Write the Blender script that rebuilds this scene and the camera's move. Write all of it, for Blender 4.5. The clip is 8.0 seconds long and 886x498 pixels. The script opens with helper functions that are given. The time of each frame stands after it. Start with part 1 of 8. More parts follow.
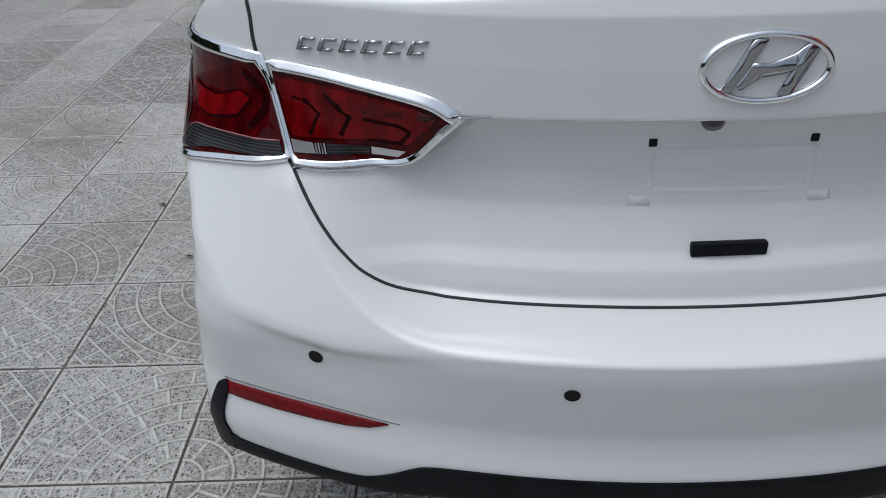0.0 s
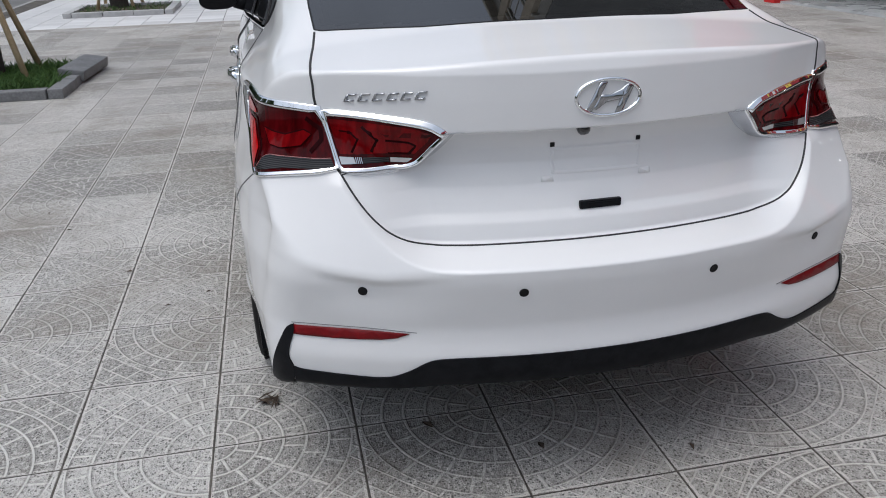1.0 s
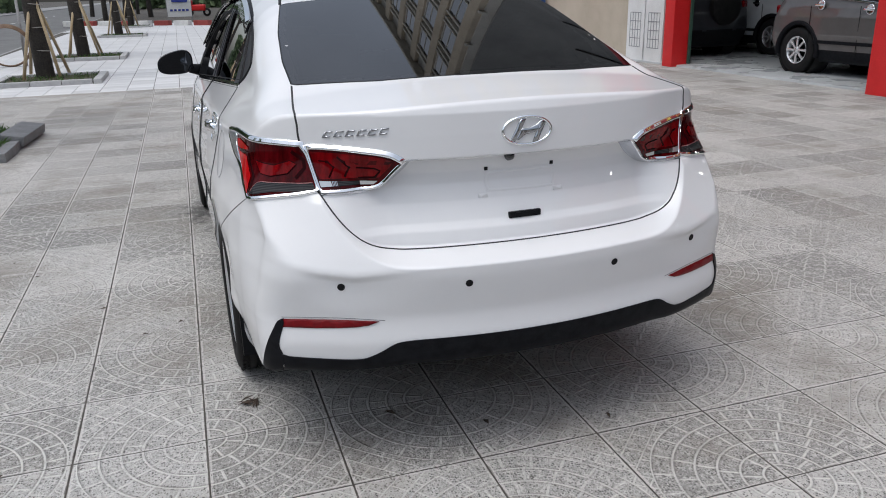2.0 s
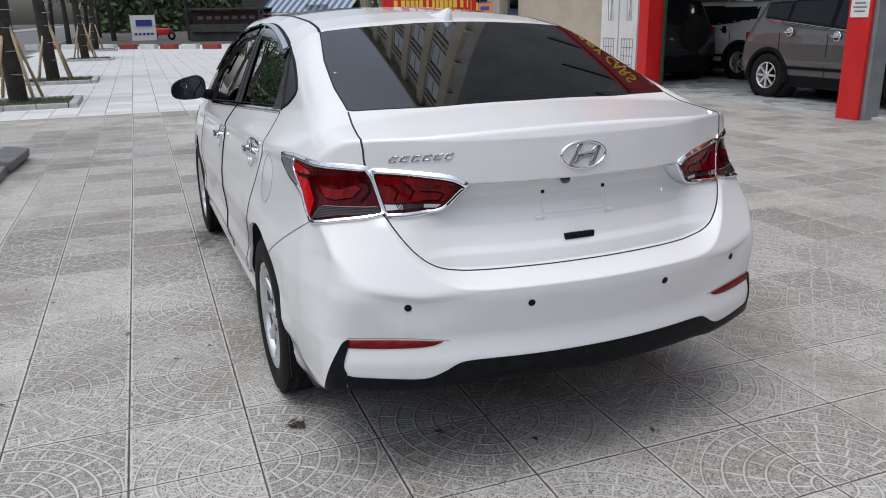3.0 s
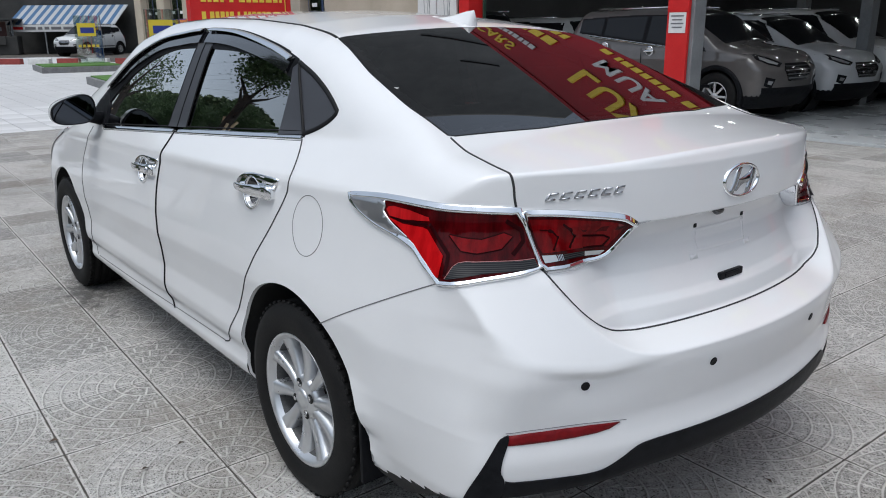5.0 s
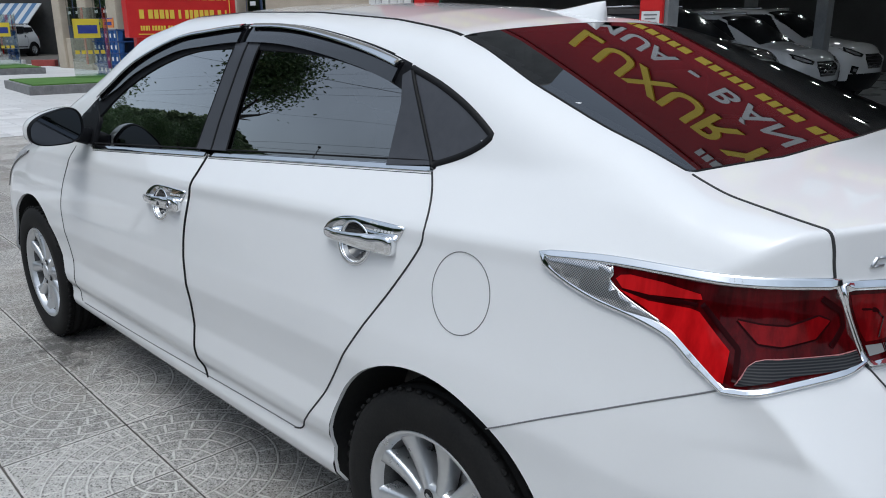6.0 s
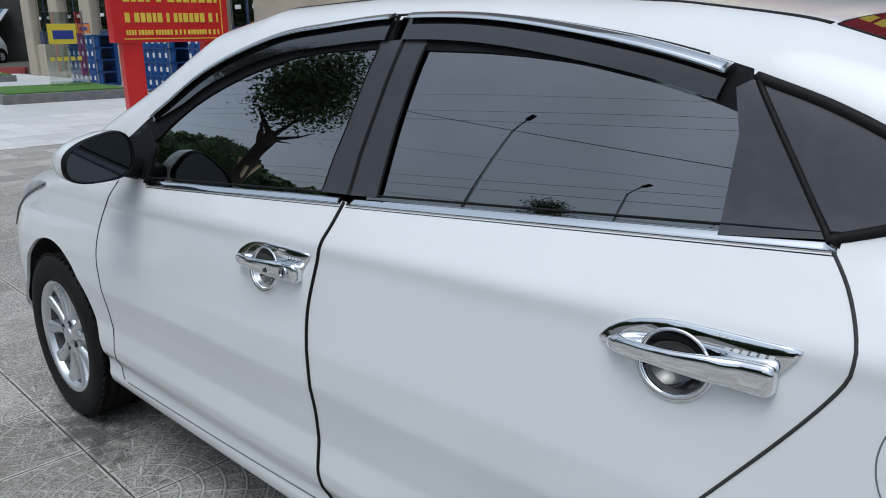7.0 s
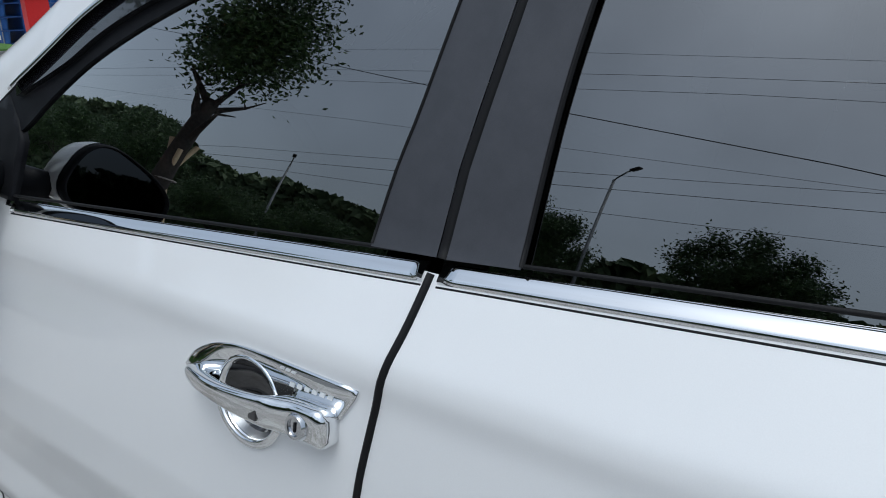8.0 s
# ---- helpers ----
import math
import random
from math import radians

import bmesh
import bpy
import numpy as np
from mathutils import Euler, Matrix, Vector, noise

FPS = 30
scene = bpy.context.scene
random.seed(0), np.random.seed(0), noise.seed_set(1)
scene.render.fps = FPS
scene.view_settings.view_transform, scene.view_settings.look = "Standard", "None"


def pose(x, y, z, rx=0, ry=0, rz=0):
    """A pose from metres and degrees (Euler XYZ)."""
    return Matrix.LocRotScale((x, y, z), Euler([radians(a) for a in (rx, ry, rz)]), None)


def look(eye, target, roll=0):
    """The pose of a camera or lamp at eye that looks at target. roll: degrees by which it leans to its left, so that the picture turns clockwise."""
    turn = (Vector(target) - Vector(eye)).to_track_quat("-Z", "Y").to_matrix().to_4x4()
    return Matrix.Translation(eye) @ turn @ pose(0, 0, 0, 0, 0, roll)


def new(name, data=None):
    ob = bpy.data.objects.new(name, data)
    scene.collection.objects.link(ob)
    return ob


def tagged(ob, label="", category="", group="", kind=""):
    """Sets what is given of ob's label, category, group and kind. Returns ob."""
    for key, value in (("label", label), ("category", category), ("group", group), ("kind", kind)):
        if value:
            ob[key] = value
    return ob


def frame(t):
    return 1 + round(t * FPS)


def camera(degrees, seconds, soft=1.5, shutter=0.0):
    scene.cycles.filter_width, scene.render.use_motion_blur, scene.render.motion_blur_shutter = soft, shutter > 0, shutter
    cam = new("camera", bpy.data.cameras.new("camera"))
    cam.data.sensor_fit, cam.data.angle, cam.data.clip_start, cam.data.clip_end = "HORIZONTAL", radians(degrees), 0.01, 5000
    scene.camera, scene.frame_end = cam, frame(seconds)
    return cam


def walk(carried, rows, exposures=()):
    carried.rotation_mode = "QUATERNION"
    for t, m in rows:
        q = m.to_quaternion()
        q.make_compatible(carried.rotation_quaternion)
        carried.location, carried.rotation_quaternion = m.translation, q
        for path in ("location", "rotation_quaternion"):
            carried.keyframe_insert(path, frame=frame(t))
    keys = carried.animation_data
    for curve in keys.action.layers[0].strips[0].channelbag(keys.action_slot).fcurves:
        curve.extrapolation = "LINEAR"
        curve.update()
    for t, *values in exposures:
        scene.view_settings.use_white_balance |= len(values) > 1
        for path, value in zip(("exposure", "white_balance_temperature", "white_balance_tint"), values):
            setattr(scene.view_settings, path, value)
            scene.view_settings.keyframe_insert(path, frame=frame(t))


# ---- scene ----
cam = camera(59.8, 8.0, soft=1.0)
PATH = [
    (0, (-0.418, -1.761, 1.289), (-0.382, -0.042, 0.267), -1.6),
    (0.5, (-0.551, -2.126, 1.343), (-0.335, -0.362, 0.427), -1.5),
    (1, (-0.761, -2.454, 1.366), (-0.344, -0.662, 0.582), -1.3),
    (1.5, (-0.94, -2.75, 1.373), (-0.394, -0.955, 0.682), -1.3),
    (1.7, (-0.959, -2.875, 1.378), (-0.377, -1.081, 0.713), -1.3),
    (2.8, (-1.158, -2.915, 1.402), (-0.468, -1.131, 0.815), -1.1),
    (3, (-1.262, -2.851, 1.405), (-0.548, -1.075, 0.825), -1.0),
    (3.5, (-1.434, -2.71, 1.392), (-0.634, -0.969, 0.819), -0.9),
    (4, (-1.535, -2.424, 1.368), (-0.609, -0.747, 0.793), -0.8),
    (4.2, (-1.58, -2.322, 1.374), (-0.598, -0.676, 0.801), -0.8),
    (5.3, (-1.866, -1.723, 1.376), (-0.61, -0.267, 0.824), -0.3),
    (5.5, (-1.872, -1.556, 1.374), (-0.587, -0.128, 0.816), -0.3),
    (6, (-1.864, -1.11, 1.367), (-0.531, 0.275, 0.816), -0.4),
    (6.5, (-1.887, -0.687, 1.386), (-0.527, 0.676, 0.844), -0.5),
    (7, (-1.761, -0.198, 1.344), (-0.378, 1.142, 0.803), -0.7),
    (7.2, (-1.674, 0.001, 1.361), (-0.284, 1.323, 0.792), -1.1),
    (7.5, (-1.56, 0.281, 1.311), (-0.13, 1.562, 0.75), -1.3),
    (7.7, (-1.477, 0.424, 1.326), (-0.024, 1.678, 0.762), -1.3),
    (8, (-1.279, 0.616, 1.262), (0.18, 1.818, 0.608), -1.6),
]
walk(cam, [(t, look(eye, target, roll)) for t, eye, target, roll in PATH], [(0.0, -0.68, 6050, 6), (1.2, -0.33, 6200, 8), (3.5, -0.25, 6250, 8), (5.5, -0.33, 6000, 5), (8.0, -0.48, 5850, 3)])

# ---- daylight under a bright overcast sky ----
sky_world = bpy.data.worlds.new("overcast_sky")
scene.world = sky_world
sky_world.use_nodes = True
_n, _l = sky_world.node_tree.nodes, sky_world.node_tree.links
_sky = _n.new("ShaderNodeTexSky")
_sky.sky_type = "NISHITA"
_sky.sun_disc = False
_sky.sun_elevation, _sky.sun_rotation = radians(72), radians(250)
_sky.air_density, _sky.dust_density, _sky.ozone_density = 1.0, 4.0, 1.0
_grey = _n.new("ShaderNodeHueSaturation")
_grey.inputs["Saturation"].default_value = 0.5
_l.new(_sky.outputs[0], _grey.inputs["Color"])
# an overcast dome: three times brighter overhead than at the horizon
_dir = _n.new("ShaderNodeTexCoord")
_xyz = _n.new("ShaderNodeSeparateXYZ")
_up = _n.new("ShaderNodeMapRange")
_up.inputs["From Min"].default_value, _up.inputs["From Max"].default_value = 0.0, 1.0
_up.inputs["To Min"].default_value, _up.inputs["To Max"].default_value = 1.08, 1.65
_dome = _n.new("ShaderNodeVectorMath")
_dome.operation = "SCALE"
_cloud = _n.new("ShaderNodeTexNoise")
_cloud.inputs["Scale"].default_value, _cloud.inputs["Detail"].default_value = 3.0, 5.0
_soft = _n.new("ShaderNodeMapRange")
_soft.inputs["From Min"].default_value, _soft.inputs["From Max"].default_value = 0.3, 0.7
_soft.inputs["To Min"].default_value, _soft.inputs["To Max"].default_value = 0.85, 1.12
_both = _n.new("ShaderNodeMath")
_both.operation = "MULTIPLY"
_l.new(_dir.outputs["Generated"], _xyz.inputs[0])
_l.new(_dir.outputs["Generated"], _cloud.inputs["Vector"])
_l.new(_xyz.outputs["Z"], _up.inputs["Value"])
_l.new(_cloud.outputs[0], _soft.inputs["Value"])
_l.new(_up.outputs[0], _both.inputs[0]), _l.new(_soft.outputs[0], _both.inputs[1])
_l.new(_grey.outputs[0], _dome.inputs[0]), _l.new(_both.outputs[0], _dome.inputs["Scale"])
_bg = _n["Background"]
_bg.inputs["Strength"].default_value = 0.15
_l.new(_dome.outputs[0], _bg.inputs["Color"])
sun = new("sun", bpy.data.lights.new("sun", "SUN"))
sun.data.energy, sun.data.angle, sun.data.color = 0.7, radians(45), (1.0, .99, .98)
sun.matrix_world = look((0, 0, 30), (2.9, 1.05, 20.5))

# ---- materials ----
def shader(name, color=(.5, .5, .5), rough=.5, metal=0.0, **more):
    m = bpy.data.materials.new(name)
    m.use_nodes = True
    b = m.node_tree.nodes["Principled BSDF"]
    b.inputs["Base Color"].default_value = (*color, 1)
    b.inputs["Roughness"].default_value = rough
    b.inputs["Metallic"].default_value = metal
    for key, value in more.items():
        b.inputs[key.replace("_", " ")].default_value = value
    return m


def nodes_of(m):
    t = m.node_tree
    return t, t.nodes, t.links, t.nodes["Principled BSDF"]


def node(t, kind, **values):
    n = t.nodes.new(kind)
    for key, value in values.items():
        n.inputs[key.replace("_", " ")].default_value = value
    return n


def sum_of(t, op, a, b=None):
    n = t.nodes.new("ShaderNodeMath")
    n.operation = op
    for i, v in enumerate((a, b)):
        if v is None:
            continue
        if isinstance(v, (int, float)):
            n.inputs[i].default_value = v
        else:
            t.links.new(v, n.inputs[i])
    return n.outputs[0]


def ramp(t, source, *stops):
    r = t.nodes.new("ShaderNodeValToRGB")
    e = r.color_ramp.elements
    while len(e) < len(stops):
        e.new(.5)
    for s, (p, c) in zip(e, stops):
        s.position, s.color = p, (*c, 1)
    t.links.new(source, r.inputs[0])
    return r.outputs[0]


def worn(name, a, b, rough=.7, scale=8.0, fine=90.0, relief=.15, metal=0.0, spread=.12, coords="Object", per_piece=0.0):
    """A surface of two near tones: broad stains, fine grain, and fine relief."""
    m = shader(name, a, rough, metal)
    t, n, l, p = nodes_of(m)
    place = n.new("ShaderNodeTexCoord").outputs[coords]
    big, small = node(t, "ShaderNodeTexNoise", Scale=scale, Detail=6.0, Roughness=.6), node(t, "ShaderNodeTexNoise", Scale=fine, Detail=3.0)
    for k in (big, small):
        l.new(place, k.inputs["Vector"])
    mixed = sum_of(t, "ADD", sum_of(t, "MULTIPLY", big.outputs[0], .65), sum_of(t, "MULTIPLY", small.outputs[0], .35))
    if per_piece:
        mixed = sum_of(t, "ADD", mixed, sum_of(t, "MULTIPLY", sum_of(t, "SUBTRACT", n.new("ShaderNodeObjectInfo").outputs["Random"], .5), per_piece))
    l.new(ramp(t, mixed, (.5 - spread, a), (.5 + spread, b)), p.inputs["Base Color"])
    l.new(sum_of(t, "ADD", sum_of(t, "MULTIPLY", big.outputs[0], .25), rough - .12), p.inputs["Roughness"])
    bump = node(t, "ShaderNodeBump", Strength=relief, Distance=.004)
    l.new(mixed, bump.inputs["Height"])
    l.new(bump.outputs[0], p.inputs["Normal"])
    return m


def car_paint(name, color, flake=.04):
    m = shader(name, color, .5, 0.0, Coat_Weight=1.0, Coat_Roughness=.01, Coat_IOR=1.58, Specular_IOR_Level=.12)
    t, n, l, p = nodes_of(m)
    place = n.new("ShaderNodeTexCoord").outputs["Object"]
    fine = node(t, "ShaderNodeTexNoise", Scale=900.0, Detail=1.0)
    dust = node(t, "ShaderNodeTexNoise", Scale=5.0, Detail=7.0, Roughness=.65)
    l.new(place, fine.inputs["Vector"]), l.new(place, dust.inputs["Vector"])
    mixed = sum_of(t, "ADD", sum_of(t, "MULTIPLY", fine.outputs[0], .5), sum_of(t, "MULTIPLY", dust.outputs[0], .5))
    l.new(ramp(t, mixed, (.3, tuple(c * (1 - flake) for c in color)), (.7, tuple(min(1, c * (1 + flake)) for c in color))), p.inputs["Base Color"])
    l.new(ramp(t, dust.outputs[0], (.35, (.004,) * 3), (.8, (.022,) * 3)), p.inputs["Coat Roughness"])
    return m


def tinted_glass(name, tint, gloss=1.0, rough=.0, boost=1.9, least=.19):
    """Thin dark glass: a clear mirror on top, and a see-through tint below."""
    m = bpy.data.materials.new(name)
    m.use_nodes = True
    t = m.node_tree
    t.nodes.clear()
    out, mix = t.nodes.new("ShaderNodeOutputMaterial"), t.nodes.new("ShaderNodeMixShader")
    clear, mirror = node(t, "ShaderNodeBsdfTransparent", Color=(*tint, 1)), node(t, "ShaderNodeBsdfGlossy", Color=(gloss, gloss, gloss, 1), Roughness=rough)
    fres = node(t, "ShaderNodeFresnel", IOR=1.6)
    t.links.new(sum_of(t, "ADD", sum_of(t, "MULTIPLY", fres.outputs[0], boost), least), mix.inputs[0])
    t.links.new(clear.outputs[0], mix.inputs[1]), t.links.new(mirror.outputs[0], mix.inputs[2])
    t.links.new(mix.outputs[0], out.inputs[0])
    return m


WHITE_PAINT = car_paint("white_pearl_paint", (.77, .77, .775), .02)
GREY_PAINT = car_paint("brown_grey_paint", (.105, .097, .094), .15)
SILVER_PAINT = car_paint("silver_paint", (.58, .59, .60), .08)
DARK_PAINT = car_paint("dark_paint", (.025, .027, .032), .2)
CHROME = shader("chrome", (.86, .87, .88), .035, 1.0)
# chrome with dark reflections put into its colour
DARK_CHROME = shader("shaded_chrome", (.42, .43, .45), .30, 1.0)
LENS_GREY = shader("grey_lens_rib", (.32, .32, .33), .4)
FLAP_LINE = shader("fine_grey_panel_line", (.16, .16, .165), .7)
CHROME_DULL = shader("satin_chrome", (.62, .63, .65), .16, 1.0)
BLACK_TRIM = worn("black_plastic_trim", (.007, .0075, .009), (.014, .0145, .017), .42, 30, 600, .08)
BLACK_GLOSS = shader("gloss_black", (.012, .012, .014), .08, 0, Coat_Weight=1.0, Coat_Roughness=.02)
PILLAR_FILM = worn("matt_black_pillar_film", (.030, .030, .036), (.042, .042, .050), .34, 40, 900, .05)
nodes_of(PILLAR_FILM)[3].inputs["Specular IOR Level"].default_value = .75
RUBBER = worn("tyre_rubber", (.006, .006, .0065), (.014, .0135, .013), .72, 14, 160, .25)
SEAL = shader("black_rubber_seal", (.010, .010, .011), .55)
for k, gloss in ((BLACK_TRIM, .06), (RUBBER, .22), (SEAL, .15)):
    nodes_of(k)[3].inputs["Specular IOR Level"].default_value = gloss
GAP = shader("panel_gap_shadow_line", (.03, .03, .032), .8)
ALLOY = worn("silver_alloy", (.62, .63, .65), (.67, .68, .69), .30, 9, 60, .0, .80)
# the shade between the spokes is put into the barrel's colour
BARREL = worn("shaded_wheel_barrel", (.06, .06, .062), (.11, .11, .112), .6, 20, 300, .05, .4)
DISC = worn("brake_disc_steel", (.16, .15, .14), (.30, .29, .28), .45, 20, 300, .1, .8)
WELL = worn("wheel_well_lining", (.010, .010, .011), (.022, .021, .020), .85, 10, 90, .3)
SIDE_GLASS = tinted_glass("smoked_side_glass", (.10, .11, .11), boost=3.2, least=.06)
REAR_GLASS = tinted_glass("smoked_rear_glass", (.055, .055, .06), boost=1.3, least=.04)
CLEAR_GLASS = tinted_glass("clear_glass", (.80, .86, .84), boost=1.2)
RED_BLACK = shader("near_black_lamp_gap", (.020, .001, .0018), .2, 0, Specular_IOR_Level=.08)
VISOR = shader("smoked_visor", (.010, .010, .012), .06, 0, Coat_Weight=1.0, Coat_Roughness=.01)
RED_LENS = shader("red_lamp_lens", (.15, .002, .004), .10, 0, Coat_Weight=.08, Coat_Roughness=.01, Specular_IOR_Level=.08)
RED_DARK = shader("dark_red_lamp_lens", (.062, .0015, .003), .10, 0, Coat_Weight=.08, Coat_Roughness=.01, Specular_IOR_Level=.08)
RED_BRIGHT = shader("bright_red_light_guide", (.48, .005, .008), .12, 0, Coat_Weight=.08, Coat_Roughness=.01, Specular_IOR_Level=.08)
for _m, _lo, _hi in ((RED_DARK, (.030, .0008, .0015), (.085, .002, .004)), (RED_LENS, (.10, .0015, .003), (.20, .003, .005)), (RED_BRIGHT, (.38, .004, .006), (.56, .007, .010))):
    # reflections painted into the lens colour: uneven upright streaks
    _t, _n2, _l2, _p = nodes_of(_m)
    _map = _n2.new("ShaderNodeMapping")
    _map.inputs["Scale"].default_value = (1.0, 1.0, .16)
    _streak = node(_t, "ShaderNodeTexNoise", Scale=42.0, Detail=4.0, Roughness=.6)
    _l2.new(_n2.new("ShaderNodeTexCoord").outputs["Object"], _map.inputs["Vector"])
    _l2.new(_map.outputs[0], _streak.inputs["Vector"])
    _l2.new(ramp(_t, _streak.outputs[0], (.38, _lo), (.62, _hi)), _p.inputs["Base Color"])
    _p.inputs["Coat Weight"].default_value = .22
SMOKE_LENS = shader("smoked_reverse_lens", (.030, .030, .033), .25, 0, Specular_IOR_Level=.25, Coat_Weight=.12, Coat_Roughness=.01)
_t, _n2, _l2, _p = nodes_of(SMOKE_LENS)
_band = node(_t, "ShaderNodeTexWave", Scale=75.0, Distortion=.4)
_band.bands_direction = "Z"
_l2.new(_n2.new("ShaderNodeTexCoord").outputs["Object"], _band.inputs["Vector"])
_l2.new(ramp(_t, _band.outputs[0], (.35, (.014, .014, .016)), (.95, (.045, .044, .044))), _p.inputs["Base Color"])
CLEAR_LENS = shader("clear_lamp_insert", (.62, .62, .63), .15, .6, Coat_Weight=1.0, Coat_Roughness=.01)
REFLECTOR_RED = worn("red_reflector", (.13, .003, .006), (.20, .005, .008), .42, 60, 500, .02)
nodes_of(REFLECTOR_RED)[3].inputs["Specular IOR Level"].default_value = .2
CABIN = worn("dark_cabin_lining", (.012, .012, .013), (.022, .021, .021), .8, 12, 200, .1)
SEAT = worn("beige_grey_seat", (.10, .09, .08), (.15, .135, .12), .7, 12, 200, .2)
# mirror colour darkened in place of the dark surroundings it reflects
MIRROR = shader("darkened_mirror_glass", (.055, .06, .07), .01, 1.0)
# ---- the sedan's skin: a smooth field that is zero on the skin and positive outside ----
# Car axes: x across, y ahead from the rear axle, z up. Half-width is w = |x|.
def smooth01(a, b, v):
    t = np.clip((v - a) / (b - a), 0, 1)
    return t * t * (3 - 2 * t)


def profile(knots, soft):
    """A curve through straight pieces, with its corners rounded over about soft metres."""
    k = np.array(knots, float)
    step = 0.002
    grid = np.arange(k[0, 0] - 0.3, k[-1, 0] + 0.3, step)
    val = np.interp(grid, k[:, 0], k[:, 1])
    n = max(3, int(soft / step) | 1)
    win = np.hanning(n + 2)[1:-1]
    win /= win.sum()
    pad = np.concatenate([np.full(n, val[0]), val, np.full(n, val[-1])])
    val = np.convolve(pad, win, "same")[n:-n]
    return lambda v: np.interp(v, grid, val)


def smax(a, b, k):
    h = np.maximum(k - np.abs(a - b), 0)
    return np.maximum(a, b) + h * h / (4 * k)


LOW_SIDE = profile([(.14, .70), (.20, .80), (.245, .838), (.275, .846), (.295, .842), (.330, .840), (.360, .857), (.395, .8615), (.47, .853), (.54, .858), (.60, .865), (.68, .860), (.80, .840), (.87, .826), (.905, .825)], .03)
LOW_REAR = profile([(.14, .74), (.20, .805), (.30, .838), (.40, .850), (.50, .859), (.58, .865), (.68, .860), (.80, .840), (.87, .826), (.905, .825)], .03)
TUCK = profile([(.30, .0), (.40, .006), (.455, .011), (.509, .014), (.584, .022), (.659, .026), (.723, .029), (.771, .019), (.805, .010), (.83, .004), (.87, 0)], .03)
TAPER = profile([(-1.0, .16), (-.70, .105), (-.60, .074), (-.45, .055), (-.26, .036), (-.1, .016), (.5, .004), (1.1, 0), (2.0, .002), (2.7, .02), (3.1, .06), (3.5, .15)], .3)
TOP_MID = profile([(-1.1, 1.07), (-.86, 1.092), (-.76, 1.100), (-.52, 1.124), (-.46, 1.142), (.10, 1.362), (.22, 1.395), (.45, 1.425), (.8, 1.448), (1.2, 1.455), (1.55, 1.442), (1.80, 1.395), (2.60, 1.0), (2.72, .972), (3.0, .925), (3.2, .87), (3.34, .80), (3.45, .70)], .08)
TOP_CROWN = profile([(-1.0, .12), (-.5, .085), (-.3, .09), (.2, .13), (1.2, .13), (2.5, .12), (3.4, .2)], .2)
BUMPER = profile([(.16, -.60), (.295, -.84), (.335, -.962), (.358, -.989), (.43, -1.000), (.465, -.990), (.50, -.986), (.56, -.998), (.62, -1.010), (.66, -1.000), (.75, -.968), (.80, -.943), (.857, -.908), (.95, -.886), (1.0, -.882), (1.07, -.872), (1.2, -.83)], .05)
BUMPER_FACE = profile([(.16, -.60), (.295, -.84), (.335, -.962), (.358, -.989), (.43, -1.000), (.465, -.990), (.50, -.986), (.56, -.998), (.62, -1.010), (1.2, -1.010)], .05)
KNEE = profile([(0, .66), (.30, .659), (.45, .648), (.55, .640), (.64, .652), (.72, .668), (.80, .690), (.9, .70)], .05)
LID = profile([(.60, -.935), (.682, -.912), (.70, -.906), (.725, -.897), (.745, -.880), (.77, -.868), (.80, -.852), (.85, -.838), (.885, -.834), (.924, -.841), (.934, -.886), (1.0, -.885), (1.06, -.880), (1.085, -.870), (1.2, -.83)], .007)
NOSE = profile([(.15, 3.15), (.25, 3.33), (.45, 3.41), (.60, 3.41), (.72, 3.38), (.9, 3.25)], .08)


def crease(y):
    return .965 - .042 * y


def belt(y):
    return 1.01 + (1.05 - y) * .072


def lid_edge(w):
    """Height of the boot lid's lower edge."""
    t = np.clip((w - .30) / .305, 0, 1)
    return .682 + .166 * t ** 4


def side_width(y, z):
    zc, zb = crease(y), belt(y)
    v = (z - .2) / (zc - .2)
    cut = 1 - TAPER(y) * np.clip(v, .35, 1.0)
    tail = 1 - smooth01(-.46, -.33, y)
    at = .2 + .705 * np.minimum(v, 1)
    low = (LOW_SIDE(at) * (1 - tail) + LOW_REAR(at) * tail) * cut - TUCK(z) * (1 - smooth01(-.74, -.56, y))
    # the rear wheel arch is gently flared
    low = low + .012 * smooth01(-.62, -.38, y) * (1 - smooth01(.05, .50, y)) * smooth01(.28, .42, z) * (1 - smooth01(.60, .84, z))
    wc = .825 * (1 - TAPER(y))
    wb = .757 - .0425 * (1.05 - np.minimum(y, 1.9)) - .10 * smooth01(2.3, 3.3, y)
    u = z - zc
    run = zb - zc
    slope = (wc - wb) / run
    lean = np.where(z < zb, wc - slope * u, wb - .388 * (z - zb))
    # soft bend at the belt, sharper bend at the crease
    d = .02
    bend = np.clip(1 - np.abs(z - zb) / d, 0, 1) ** 2 * d / 4 * (slope - .388)
    up = lean + bend * .9
    # the crease itself is a tight radius, not a knife edge
    e = np.clip(1 - np.abs(u) / .016, 0, 1) ** 2 * .016 / 4
    return np.where(z < zc, low, up) - e * (slope + .05)


